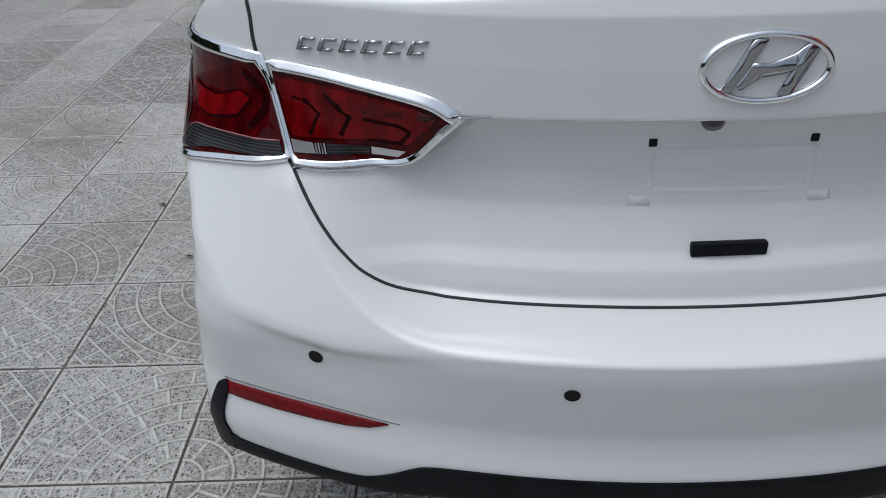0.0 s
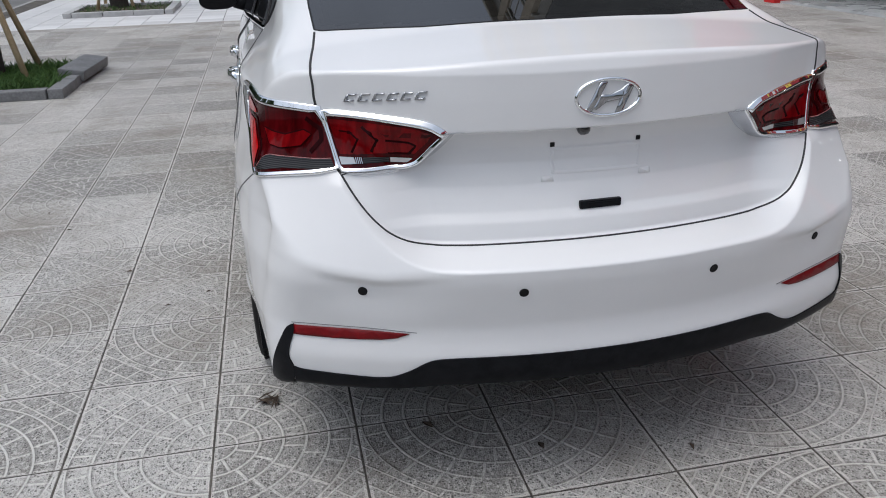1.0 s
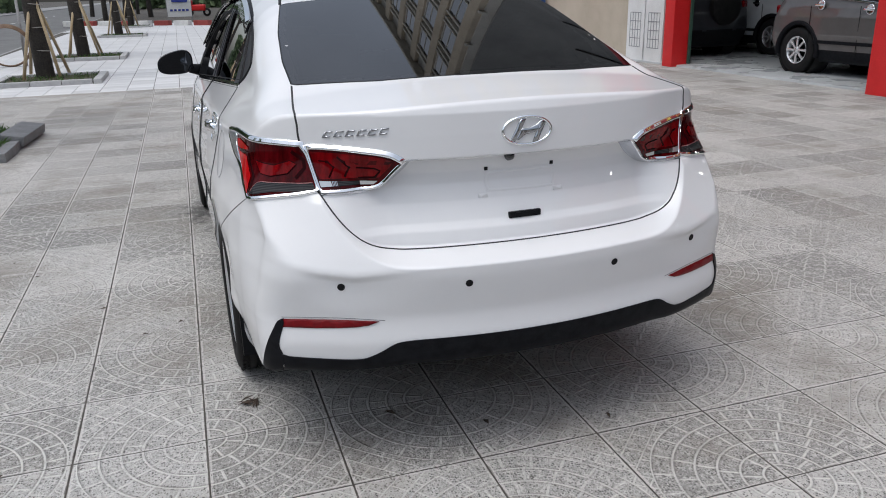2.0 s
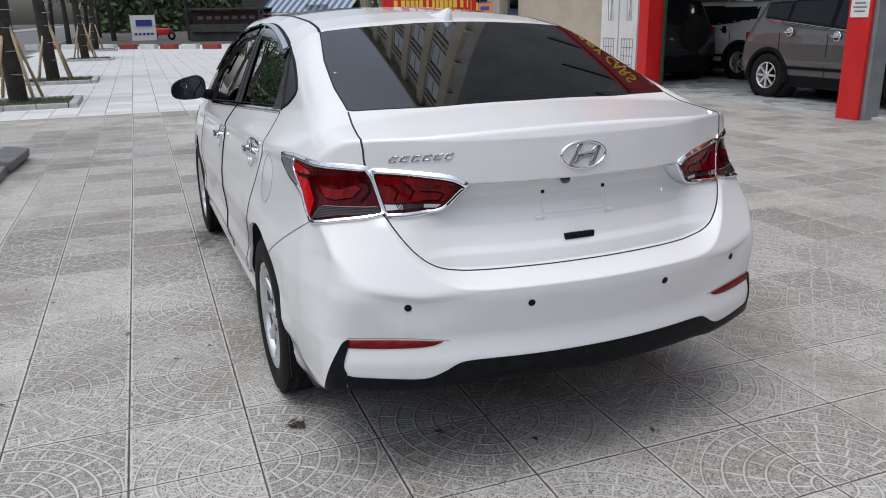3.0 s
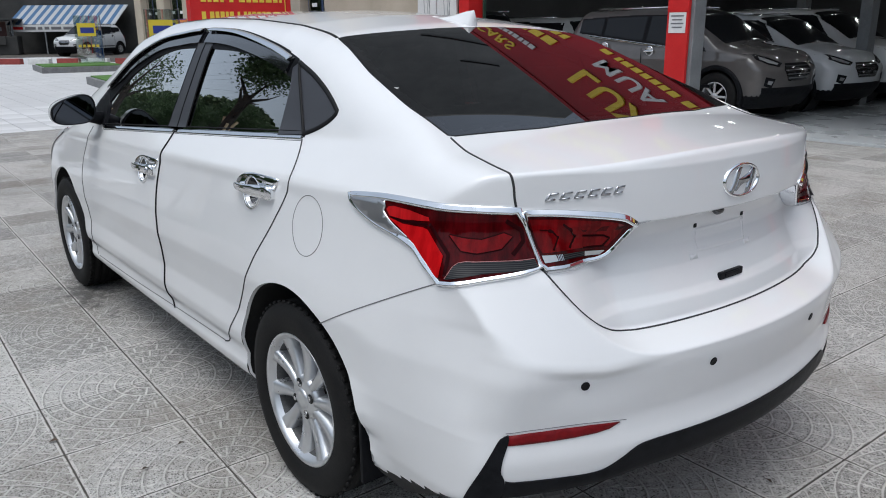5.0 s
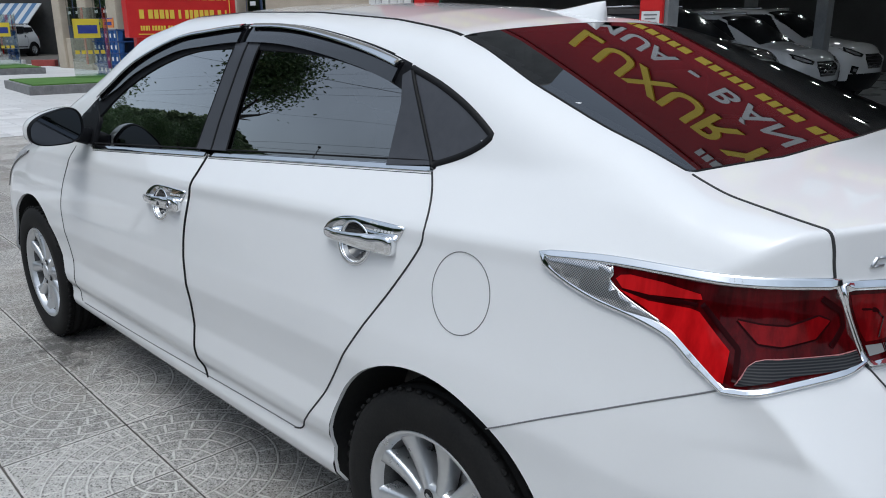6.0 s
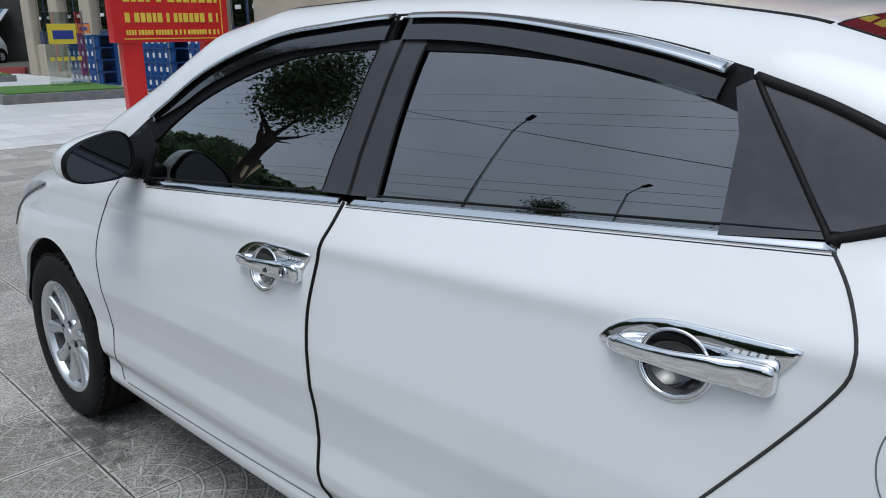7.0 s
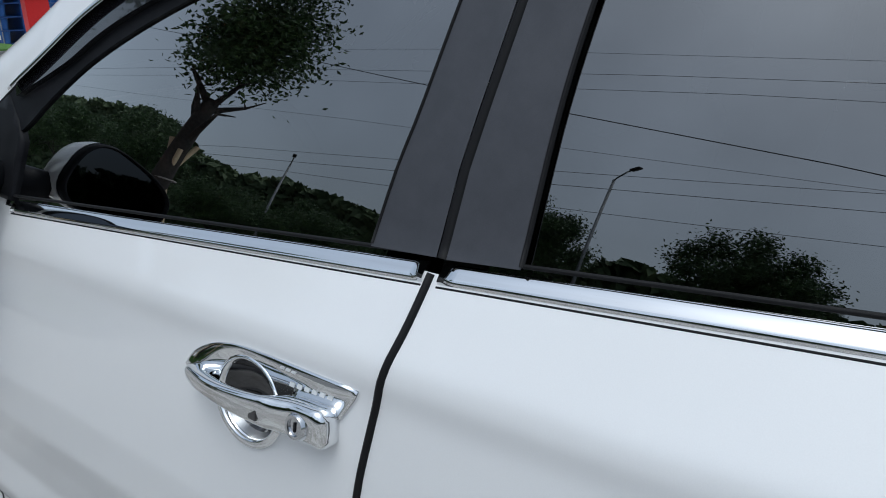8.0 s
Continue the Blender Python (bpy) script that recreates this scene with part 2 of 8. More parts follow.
def rear_edge(w, z):
    zl = lid_edge(w)
    m = smax(0 * z, 1 - smax(0 * z, (.003 - z + zl) / .032, .15), .15) * (1 - smooth01(.60, .66, w))
    flat = smooth01(.40, .60, w)
    r0 = BUMPER_FACE(z + (.012 * smooth01(.40, .52, w) + .02 * smooth01(.74, .80, w)) * (1 - smooth01(.37, .47, z)))
    # an edge sweeps from the shelf up to the lamp's outer corner; above it the skin leans in
    knee = KNEE(w)
    r0 = smax(r0, -1.010 + .102 / (.862 - knee) * (z - knee), .006)
    # the face is drawn in just under that edge
    under = knee - z
    r0 = r0 + .011 * smooth01(.004, .03, under) * (1 - smooth01(.035, .13, under)) * smooth01(.36, .58, w) * (1 - smooth01(.60, .72, w))
    above = smooth01(.845, .875, z)
    r0 = r0 * (1 - above) + BUMPER(z) * above
    lid = LID(z) * (1 - flat) + np.minimum(r0 + .012, -.872) * flat
    base = r0 * (1 - m) + lid * m
    return base + .29 * w ** 2 + (.06 + .21 * smooth01(.6, .95, z)) * w ** 4


def field(x, y, z):
    w = np.abs(x)
    side = (w - side_width(y, z)) * .95
    rear = (rear_edge(w, z) - y) * .95
    front = (y - (NOSE(z) - .22 * w ** 2 - .45 * w ** 6)) * .9
    top = (z - (TOP_MID(y) - TOP_CROWN(y) * w ** 2)) * .93
    floor = .17 - z
    k = .05 + .05 * smooth01(-.5, -.2, y) * (1 - smooth01(2.0, 2.4, y)) + .04 * smooth01(2.3, 2.7, y)
    f = smax(side, top, k)
    round_by = .011 + .06 * (1 - smooth01(.95, 1.06, z))
    crisp = smooth01(.66, .75, z) * (1 - smooth01(.80, .95, z))
    f = smax(f, smax(rear, -1 + 0 * rear, .05), round_by * (1 - crisp) + .012 * crisp)
    f = smax(f, front, .16)
    return smax(f, floor, .04)


def gradient(p, e=.002):
    g = np.stack([field(*(p + d).T) - field(*(p - d).T) for d in np.eye(3) * e], -1)
    return g / np.maximum(np.linalg.norm(g, axis=-1, keepdims=True), 1e-9)


def onto(start, way, reach):
    """The first place on the skin along each ray; rays start outside."""
    start, way = np.broadcast_arrays(np.asarray(start, float), np.asarray(way, float))
    a, n = np.zeros(start.shape[:-1]), 160
    step = reach / n
    inside = np.zeros(a.shape, bool)
    for i in range(1, n + 1):
        p = start + way * (i * step)
        hit = (field(*np.moveaxis(p, -1, 0)) < 0) & ~inside
        a = np.where(hit, (i - 1) * step, a)
        inside |= hit
    lo, hi = a, a + step
    for _ in range(14):
        mid = (lo + hi) / 2
        p = start + way * mid[..., None]
        out = field(*np.moveaxis(p, -1, 0)) > 0
        lo, hi = np.where(out, mid, lo), np.where(out, hi, mid)
    p = start + way * hi[..., None]
    return np.where(inside[..., None], p, np.nan)


def on_side(y, z, sign=-1):
    y, z = np.broadcast_arrays(np.asarray(y, float), np.asarray(z, float))
    return onto(np.stack([sign * 1.2 + 0 * y, y, z], -1), (-sign, 0, 0), 1.15)


def on_rear(x, z):
    x, z = np.broadcast_arrays(np.asarray(x, float), np.asarray(z, float))
    return onto(np.stack([x, -1.4 + 0 * x, z], -1), (0, 1, 0), 1.4)


def on_top(x, y):
    x, y = np.broadcast_arrays(np.asarray(x, float), np.asarray(y, float))
    return onto(np.stack([x, y, 1.7 + 0 * x], -1), (0, 0, -1), 1.2)


def on_corner(angle, z, sign=-1):
    """Round the rear corner: angle in degrees from straight out to the side (0) to straight back (90), about a post inside the body."""
    a, z = np.broadcast_arrays(np.radians(np.asarray(angle, float)), np.asarray(z, float))
    way = np.stack([sign * np.cos(a), -np.sin(a), 0 * a], -1)
    post = np.stack([sign * .30 + 0 * a, -.30 + 0 * a, z], -1)
    return onto(post + way * 1.1, -way, 1.05)

# ---- building tools ----
def link_mesh(name, verts, faces, material, parent=None, label="", normals=None, smooth=True):
    me = bpy.data.meshes.new(name)
    me.from_pydata([tuple(map(float, v)) for v in verts], [], [tuple(map(int, f)) for f in faces])
    if smooth:
        me.polygons.foreach_set("use_smooth", [True] * len(me.polygons))
    me.materials.append(material)
    me.update()
    if normals is not None:
        me.normals_split_custom_set_from_vertices([tuple(map(float, n)) for n in normals])
    ob = new(name, me)
    ob.parent = parent
    if label:
        tagged(ob, label)
    return ob


def part(name, bm, material, parent=None, label="", smooth=False, angle=None):
    """Links a bmesh as one mesh object under a thing or a part."""
    me = bpy.data.meshes.new(name)
    if all(len(e.link_faces) == 2 for e in bm.edges):
        bmesh.ops.recalc_face_normals(bm, faces=bm.faces)
    if angle:
        for f in bm.faces:
            f.smooth = True
        for e in bm.edges:
            if len(e.link_faces) == 2 and e.calc_face_angle(0) > radians(angle):
                e.smooth = False
    elif smooth:
        for f in bm.faces:
            f.smooth = True
    bm.to_mesh(me)
    bm.free()
    me.materials.append(material)
    ob = new(name, me)
    ob.parent = parent
    if label:
        tagged(ob, label)
    return ob


def box(size, at=(0, 0, 0), bevel=0.0, turn=None, segments=2, bm=None):
    """A box of that size whose centre is at at, edges rounded."""
    own = bmesh.new()
    bmesh.ops.create_cube(own, size=1.0)
    bmesh.ops.scale(own, vec=size, verts=own.verts)
    if bevel:
        bmesh.ops.bevel(own, geom=own.edges, offset=bevel, segments=segments, profile=.7, affect="EDGES")
    m = Matrix.Translation(at) @ (turn.to_4x4() if turn else Matrix())
    bmesh.ops.transform(own, matrix=m, verts=own.verts)
    return join(bm, own)


def join(bm, own):
    if bm is None:
        return own
    me = bpy.data.meshes.new("tmp")
    own.to_mesh(me)
    own.free()
    bm.from_mesh(me)
    bpy.data.meshes.remove(me)
    return bm


def rod(a, b, r1, r2=None, sides=10, bm=None, bend=0.0):
    """A tapered rod from a to b."""
    a, b = Vector(a), Vector(b)
    own = bmesh.new()
    bmesh.ops.create_cone(own, cap_ends=True, segments=sides, radius1=r1, radius2=r1 if r2 is None else r2, depth=(b - a).length)
    m = Matrix.Translation((a + b) / 2) @ (b - a).to_track_quat("Z", "Y").to_matrix().to_4x4()
    bmesh.ops.transform(own, matrix=m, verts=own.verts)
    return join(bm, own)


def lathe(outline, sides=48, bm=None):
    """Turns an outline of (radius, along) pairs round the x axis."""
    own = bmesh.new()
    rings = []
    for k in range(sides):
        a = 2 * math.pi * k / sides
        rings.append([own.verts.new((u, r * math.cos(a), r * math.sin(a))) for r, u in outline])
    for k in range(sides):
        p, q = rings[k], rings[(k + 1) % sides]
        for i in range(len(outline) - 1):
            own.faces.new((p[i], p[i + 1], q[i + 1], q[i]))
    return join(bm, own)


def spline(points, n, closed=False):
    """n places along a smooth curve through the points, evenly spread."""
    p = np.array(points, float)
    if closed:
        p = np.vstack([p[-1], p, p[0], p[1]])
    else:
        p = np.vstack([2 * p[0] - p[1], p, 2 * p[-1] - p[-2]])
    out = []
    for i in range(1, len(p) - 2):
        for t in np.linspace(0, 1, 16, endpoint=False):
            a, b, c, d = p[i - 1], p[i], p[i + 1], p[i + 2]
            out.append(.5 * (2 * b + (c - a) * t + (2 * a - 5 * b + 4 * c - d) * t * t + (3 * b - a - 3 * c + d) * t ** 3))
    out.append(p[-2])
    return spread(out, n)


def spread(points, n):
    """n places evenly along straight pieces."""
    p = np.array(points, float)
    s = np.r_[0, np.cumsum(np.linalg.norm(np.diff(p, axis=0), axis=1))]
    g = np.linspace(0, s[-1], n)
    return np.stack([np.interp(g, s, p[:, k]) for k in range(p.shape[1])], -1)


def ruled(curve_a, curve_b, across, place, lift, n=40, skirt=0.0, skin=True):
    """Vertices and faces of a strip on the skin between two plan curves; place maps plan pairs to the skin."""
    a, b = spread(curve_a, n), spread(curve_b, n)
    rows = [place(*(a + (b - a) * t).T) for t in np.linspace(0, 1, across + 1)]
    p = np.array(rows)
    nrm = gradient(p.reshape(-1, 3)).reshape(p.shape)
    v = (p + nrm * lift).reshape(-1, 3)
    f = [(i * n + j, i * n + j + 1, (i + 1) * n + j + 1, (i + 1) * n + j) for i in range(across) for j in range(n - 1)]
    k = np.cross(p[0, n // 2 + 1] - p[0, n // 2], p[1, n // 2] - p[0, n // 2]) @ nrm[0, n // 2]
    if k < 0:
        f = [q[::-1] for q in f]
    if skirt:
        low = (p - nrm * skirt).reshape(-1, 3)
        ring = [j for j in range(n)] + [i * n + n - 1 for i in range(1, across + 1)] + [across * n + j for j in range(n - 2, -1, -1)] + [i * n for i in range(across - 1, 0, -1)]
        base = len(v)
        v = np.vstack([v, v[ring], low[ring]])
        m = len(ring)
        f += [(base + k, base + (k + 1) % m, base + m + (k + 1) % m, base + m + k) for k in range(m)]
    return v, f


def plate(outline, place, lift, cell=.03, skirt=.0):
    """A patch of the skin inside a plan outline, cut into small cells; with a skirt down into the body."""
    bm = bmesh.new()
    o = np.array(outline, float)
    face = bm.faces.new([bm.verts.new((u, v, 0)) for u, v in o])
    bmesh.ops.triangulate(bm, faces=[face])
    for axis in (0, 1):
        for c in np.arange(math.floor(o[:, axis].min() / cell) * cell, o[:, axis].max() + cell, cell):
            co, no = [0, 0, 0], [0, 0, 0]
            co[axis], no[axis] = c + .00037, 1
            bmesh.ops.bisect_plane(bm, geom=bm.verts[:] + bm.edges[:] + bm.faces[:], plane_co=co, plane_no=no, dist=1e-6)
    bmesh.ops.remove_doubles(bm, verts=bm.verts, dist=1e-5)
    bm.verts.ensure_lookup_table()
    uv = np.array([v.co[:2] for v in bm.verts])
    p = place(*uv.T)
    nrm = gradient(p)
    rim = [e for e in bm.edges if len(e.link_faces) == 1]
    for v, q, k in zip(bm.verts, p, nrm):
        v.co = q + k * lift
    bm.normal_update()
    turned = [f for f in bm.faces if f.normal.dot(Vector(nrm[f.verts[0].index])) < 0]
    bmesh.ops.reverse_faces(bm, faces=turned)
    if skirt:
        under = {v.index: -Vector(nrm[v.index]) * (skirt + lift) for e in rim for v in e.verts}
        grown = bmesh.ops.extrude_edge_only(bm, edges=rim)
        fresh = [g for g in grown["geom"] if isinstance(g, bmesh.types.BMVert)]
        pairs = {}
        for v in fresh:
            for e in v.link_edges:
                w = e.other_vert(v)
                if w not in fresh and w.index in under:
                    pairs[v] = under[w.index]
        for v, d in pairs.items():
            v.co += d
    return bm


def sweep(path, normals, width, height, closed=False, sunk=.001, rows=5, bm=None, flat=False):
    """A half-round moulding of that width and height along a path that lies on a surface with those normals."""
    p, nrm = np.array(path, float), np.array(normals, float)
    m = len(p)
    if closed:
        tan = np.roll(p, -1, 0) - np.roll(p, 1, 0)
    else:
        tan = np.gradient(p, axis=0)
    tan /= np.maximum(np.linalg.norm(tan, axis=1, keepdims=True), 1e-9)
    across = np.cross(nrm, tan)
    across /= np.maximum(np.linalg.norm(across, axis=1, keepdims=True), 1e-9)
    width = np.broadcast_to(np.asarray(width, float), (m,))[:, None]
    own = bmesh.new() if bm is None else bm
    angles = np.linspace(0, math.pi, rows)
    rings = []
    for a in angles:
        h = height * (min(1, 1.6 * math.sin(a)) if flat else math.sin(a)) - sunk
        q = p + across * width / 2 * math.cos(a) + nrm * h
        rings.append([own.verts.new(v) for v in q])
    last = m if closed else m - 1
    for r1, r2 in zip(rings, rings[1:]):
        for j in range(last):
            own.faces.new((r1[j], r1[(j + 1) % m], r2[(j + 1) % m], r2[j]))
    if not closed:
        for j in (0, m - 1):
            try:
                own.faces.new([r[j] for r in rings])
            except ValueError:
                pass
    return own


def strip_on(curve, place, width, height, closed=False, lift=0.0, n=60, rows=5, sunk=.001, straight=False, flat=False):
    c = spread(curve if not closed else np.vstack([curve, curve[:1]]), n + (1 if closed else 0)) if straight else spline(curve, n, closed)
    if closed and straight:
        c = c[:-1]
    elif closed:
        c = c[:-1]
    p = place(*c.T)
    nrm = gradient(p)
    return sweep(p + nrm * lift, nrm, width, height, closed, sunk, rows, flat=flat)


def inside(poly, u, v):
    """Which of the places (u, v) lie inside an outline."""
    poly = np.array(poly, float)
    hit = np.zeros(np.shape(u), bool)
    for (a, b), (c, d) in zip(poly, np.roll(poly, -1, 0)):
        cross = ((b > v) != (d > v)) & (u < (c - a) * (v - b) / (d - b + 1e-12) + a)
        hit ^= cross
    return hit


def net(fun, low, high, cell):
    """A mesh of the zero surface of fun: one vertex in each cell that the surface crosses."""
    axes = [np.arange(a, b + cell, cell) for a, b in zip(low, high)]
    g = np.meshgrid(*axes, indexing="ij")
    val = np.concatenate([fun(*(a[:, k:k + 24] for a in g)) for k in range(0, g[0].shape[1], 24)], 1)
    sign = val < 0
    shape = np.array(val.shape) - 1
    total, count = np.zeros((*shape, 3)), np.zeros(shape)
    base = np.stack(g, -1)
    for axis in range(3):
        lo = [slice(None)] * 3
        hi = [slice(None)] * 3
        lo[axis], hi[axis] = slice(0, -1), slice(1, None)
        a, b = val[tuple(lo)], val[tuple(hi)]
        cross = (a < 0) != (b < 0)
        t = np.where(cross, a / np.where(a == b, 1, a - b), 0)
        spot = base[tuple(lo)].copy()
        spot[..., axis] += t * cell
        others = [k for k in range(3) if k != axis]
        for i in (0, 1):
            for j in (0, 1):
                src = [slice(None)] * 3
                for k, o in zip((i, j), others):
                    src[o] = slice(k, shape[o] + k)
                c = cross[tuple(src)]
                total += np.where(c[..., None], spot[tuple(src)], 0)
                count += c
    used = count > 0
    index = np.full(shape, -1)
    index[used] = np.arange(used.sum())
    verts = total[used] / count[used][:, None]
    faces = []
    for axis in range(3):
        lo = [slice(1, -1)] * 3
        hi = [slice(1, -1)] * 3
        lo[axis], hi[axis] = slice(0, -1), slice(1, None)
        a, b = sign[tuple(lo)], sign[tuple(hi)]
        u, v = [(1, 2), (2, 0), (0, 1)][axis]

        def cells(du, dv):
            s = [None] * 3
            s[axis] = slice(0, shape[axis])
            for k, d in ((u, du), (v, dv)):
                s[k] = slice(1 + d, shape[k] + d)
            return index[tuple(s)]

        quad = np.stack([cells(-1, -1), cells(0, -1), cells(0, 0), cells(-1, 0)], -1)
        out = quad[a & ~b]
        back = quad[~a & b][:, ::-1]
        faces += [out, back]
    return verts, np.vstack(faces)

# ---- ground ----
TILE, TILT_DEG = .4065, -1.2
FAN0 = Vector((-1.0, -.547))


def tile_frame():
    return Matrix.Translation((FAN0.x, FAN0.y, 0)) @ Matrix.Rotation(radians(TILT_DEG), 4, "Z")


def fan_tile_material():
    """Speckled cement tile with a pressed quarter fan: rings, radial joints, and a brick field in the far corner."""
    m = shader("fan_pattern_cement_tile", (.3, .3, .29), .75)
    t, n, l, p = nodes_of(m)
    uv = n.new("ShaderNodeUVMap").outputs[0]
    world = n.new("ShaderNodeNewGeometry").outputs["Position"]
    sep = n.new("ShaderNodeSeparateXYZ")
    l.new(uv, sep.inputs[0])
    u, v = sep.outputs[0], sep.outputs[1]
    r = sum_of(t, "SQRT", sum_of(t, "ADD", sum_of(t, "MULTIPLY", u, u), sum_of(t, "MULTIPLY", v, v)))
    ang = sum_of(t, "DIVIDE", sum_of(t, "ARCTAN2", v, u), math.pi / 2)
    ring = sum_of(t, "DIVIDE", r, .161)

    def line(value, half):
        """1 near whole numbers of value."""
        d = sum_of(t, "ABSOLUTE", sum_of(t, "SUBTRACT", sum_of(t, "FRACT", sum_of(t, "ADD", value, .5)), .5))
        s = n.new("ShaderNodeMapRange")
        s.interpolation_type = "SMOOTHSTEP"
        l.new(d, s.inputs["Value"])
        if isinstance(half, float):
            s.inputs["From Min"].default_value = half * .5
            s.inputs["From Max"].default_value = half * 1.5
        else:
            l.new(sum_of(t, "MULTIPLY", half, .5), s.inputs["From Min"])
            l.new(sum_of(t, "MULTIPLY", half, 1.5), s.inputs["From Max"])
        s.inputs["To Min"].default_value, s.inputs["To Max"].default_value = 1, 0
        return s.outputs[0]

    rings = line(ring, .058)
    whole = sum_of(t, "FLOOR", ring)
    count = sum_of(t, "ADD", whole, 1.0)
    shift = sum_of(t, "MULTIPLY", sum_of(t, "MODULO", whole, 2.0), .5)
    spokes = line(sum_of(t, "ADD", sum_of(t, "MULTIPLY", ang, count), shift), sum_of(t, "DIVIDE", 0.0110, sum_of(t, "MAXIMUM", sum_of(t, "DIVIDE", sum_of(t, "MULTIPLY", r, 1.5708), count), .02)))
    fan = sum_of(t, "MAXIMUM", rings, spokes)
    a, b = sum_of(t, "ADD", u, v), sum_of(t, "SUBTRACT", u, v)
    rows = sum_of(t, "DIVIDE", a, .205)
    bricks = sum_of(t, "MAXIMUM", line(rows, .045), line(sum_of(t, "ADD", sum_of(t, "DIVIDE", b, .30), sum_of(t, "MULTIPLY", sum_of(t, "MODULO", sum_of(t, "FLOOR", rows), 2.0), .5)), .035))
    out = sum_of(t, "GREATER_THAN", r, .97)
    lines = sum_of(t, "ADD", sum_of(t, "MULTIPLY", fan, sum_of(t, "SUBTRACT", 1.0, out)), sum_of(t, "MULTIPLY", bricks, out))
    wear = node(t, "ShaderNodeTexNoise", Scale=2.2, Detail=5.0, Roughness=.6)
    stain = node(t, "ShaderNodeTexNoise", Scale=.55, Detail=6.0, Roughness=.62)
    grit = node(t, "ShaderNodeTexVoronoi", Scale=230.0)
    fine = node(t, "ShaderNodeTexNoise", Scale=420.0, Detail=2.0)
    for k in (wear, stain, grit, fine):
        l.new(world, k.inputs["Vector"])
    lines = sum_of(t, "MULTIPLY", lines, sum_of(t, "MINIMUM", sum_of(t, "ADD", sum_of(t, "MULTIPLY", wear.outputs[0], 3.4), -.85), 1.0))
    lines = sum_of(t, "MAXIMUM", lines, 0.0)
    # the relief is trodden smooth towards the pavement and driven smooth before the hall
    worn_by = node(t, "ShaderNodeTexNoise", Scale=.5, Detail=4.0, Roughness=.6)
    l.new(world, worn_by.inputs["Vector"])
    spot = n.new("ShaderNodeSeparateXYZ")
    l.new(world, spot.inputs[0])
    tread = sum_of(t, "MAXIMUM", sum_of(t, "MULTIPLY", sum_of(t, "SUBTRACT", spot.outputs[1], 1.2), .28), sum_of(t, "MULTIPLY", sum_of(t, "SUBTRACT", spot.outputs[0], 1.5), .34))
    tread = sum_of(t, "ADD", tread, sum_of(t, "MULTIPLY", sum_of(t, "SUBTRACT", worn_by.outputs[0], .5), 1.6))
    lines = sum_of(t, "MULTIPLY", lines, sum_of(t, "SUBTRACT", 1.0, sum_of(t, "MINIMUM", sum_of(t, "MAXIMUM", tread, 0.0), .86)))
    tone = sum_of(t, "ADD", sum_of(t, "ADD", sum_of(t, "MULTIPLY", grit.outputs["Color"], .42), sum_of(t, "MULTIPLY", fine.outputs[0], .25)), sum_of(t, "ADD", sum_of(t, "MULTIPLY", stain.outputs[0], .86), -.12))
    each = sum_of(t, "FRACT", sum_of(t, "ADD", n.new("ShaderNodeObjectInfo").outputs["Random"], n.new("ShaderNodeNewGeometry").outputs["Random Per Island"]))
    tone = sum_of(t, "ADD", tone, sum_of(t, "MULTIPLY", sum_of(t, "SUBTRACT", each, .5), .30))
    chip = node(t, "ShaderNodeTexVoronoi", Scale=115.0)
    l.new(world, chip.inputs["Vector"])
    some = n.new("ShaderNodeSeparateColor")
    l.new(chip.outputs["Color"], some.inputs[0])
    dots = sum_of(t, "MULTIPLY", sum_of(t, "LESS_THAN", chip.outputs["Distance"], .36), sum_of(t, "GREATER_THAN", some.outputs[0], .45))
    tone = sum_of(t, "SUBTRACT", sum_of(t, "ADD", tone, .07), sum_of(t, "MULTIPLY", dots, .48))
    tone = sum_of(t, "ADD", tone, sum_of(t, "MULTIPLY", sum_of(t, "GREATER_THAN", some.outputs[1], .80), .22))
    base = ramp(t, tone, (.30, (.10, .094, .087)), (.58, (.27, .26, .244)), (.88, (.53, .515, .49)))
    mix = n.new("ShaderNodeMix")
    mix.data_type = "RGBA"
    l.new(sum_of(t, "MULTIPLY", lines, .90), mix.inputs["Factor"])
    l.new(base, mix.inputs["A"])
    mix.inputs["B"].default_value = (.66, .645, .61, 1)
    # brown dirt washed into broad uneven patches
    dirt = node(t, "ShaderNodeTexNoise", Scale=1.1, Detail=9.0, Roughness=.7)
    l.new(world, dirt.inputs["Vector"])
    soil = n.new("ShaderNodeMix")
    soil.data_type = "RGBA"
    l.new(ramp(t, dirt.outputs[0], (.47, (0, 0, 0)), (.66, (.66,) * 3)), soil.inputs["Factor"])
    l.new(mix.outputs["Result"], soil.inputs["A"])
    soil.inputs["B"].default_value = (.17, .145, .115, 1)
    # painted shade beside the raised lines, and dirt along the tile's broken edges
    beside = sum_of(t, "MULTIPLY", sum_of(t, "MAXIMUM", line(sum_of(t, "ADD", ring, .10), .05), sum_of(t, "MULTIPLY", line(sum_of(t, "SUBTRACT", ring, .10), .05), .6)), sum_of(t, "SUBTRACT", 1.0, out))
    near_edge = sum_of(t, "MINIMUM", sum_of(t, "MINIMUM", u, sum_of(t, "SUBTRACT", 1.0, u)), sum_of(t, "MINIMUM", v, sum_of(t, "SUBTRACT", 1.0, v)))
    rag = node(t, "ShaderNodeTexNoise", Scale=14.0, Detail=5.0, Roughness=.7)
    l.new(world, rag.inputs["Vector"])
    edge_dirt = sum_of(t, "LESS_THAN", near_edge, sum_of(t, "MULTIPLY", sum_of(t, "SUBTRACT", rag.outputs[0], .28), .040))
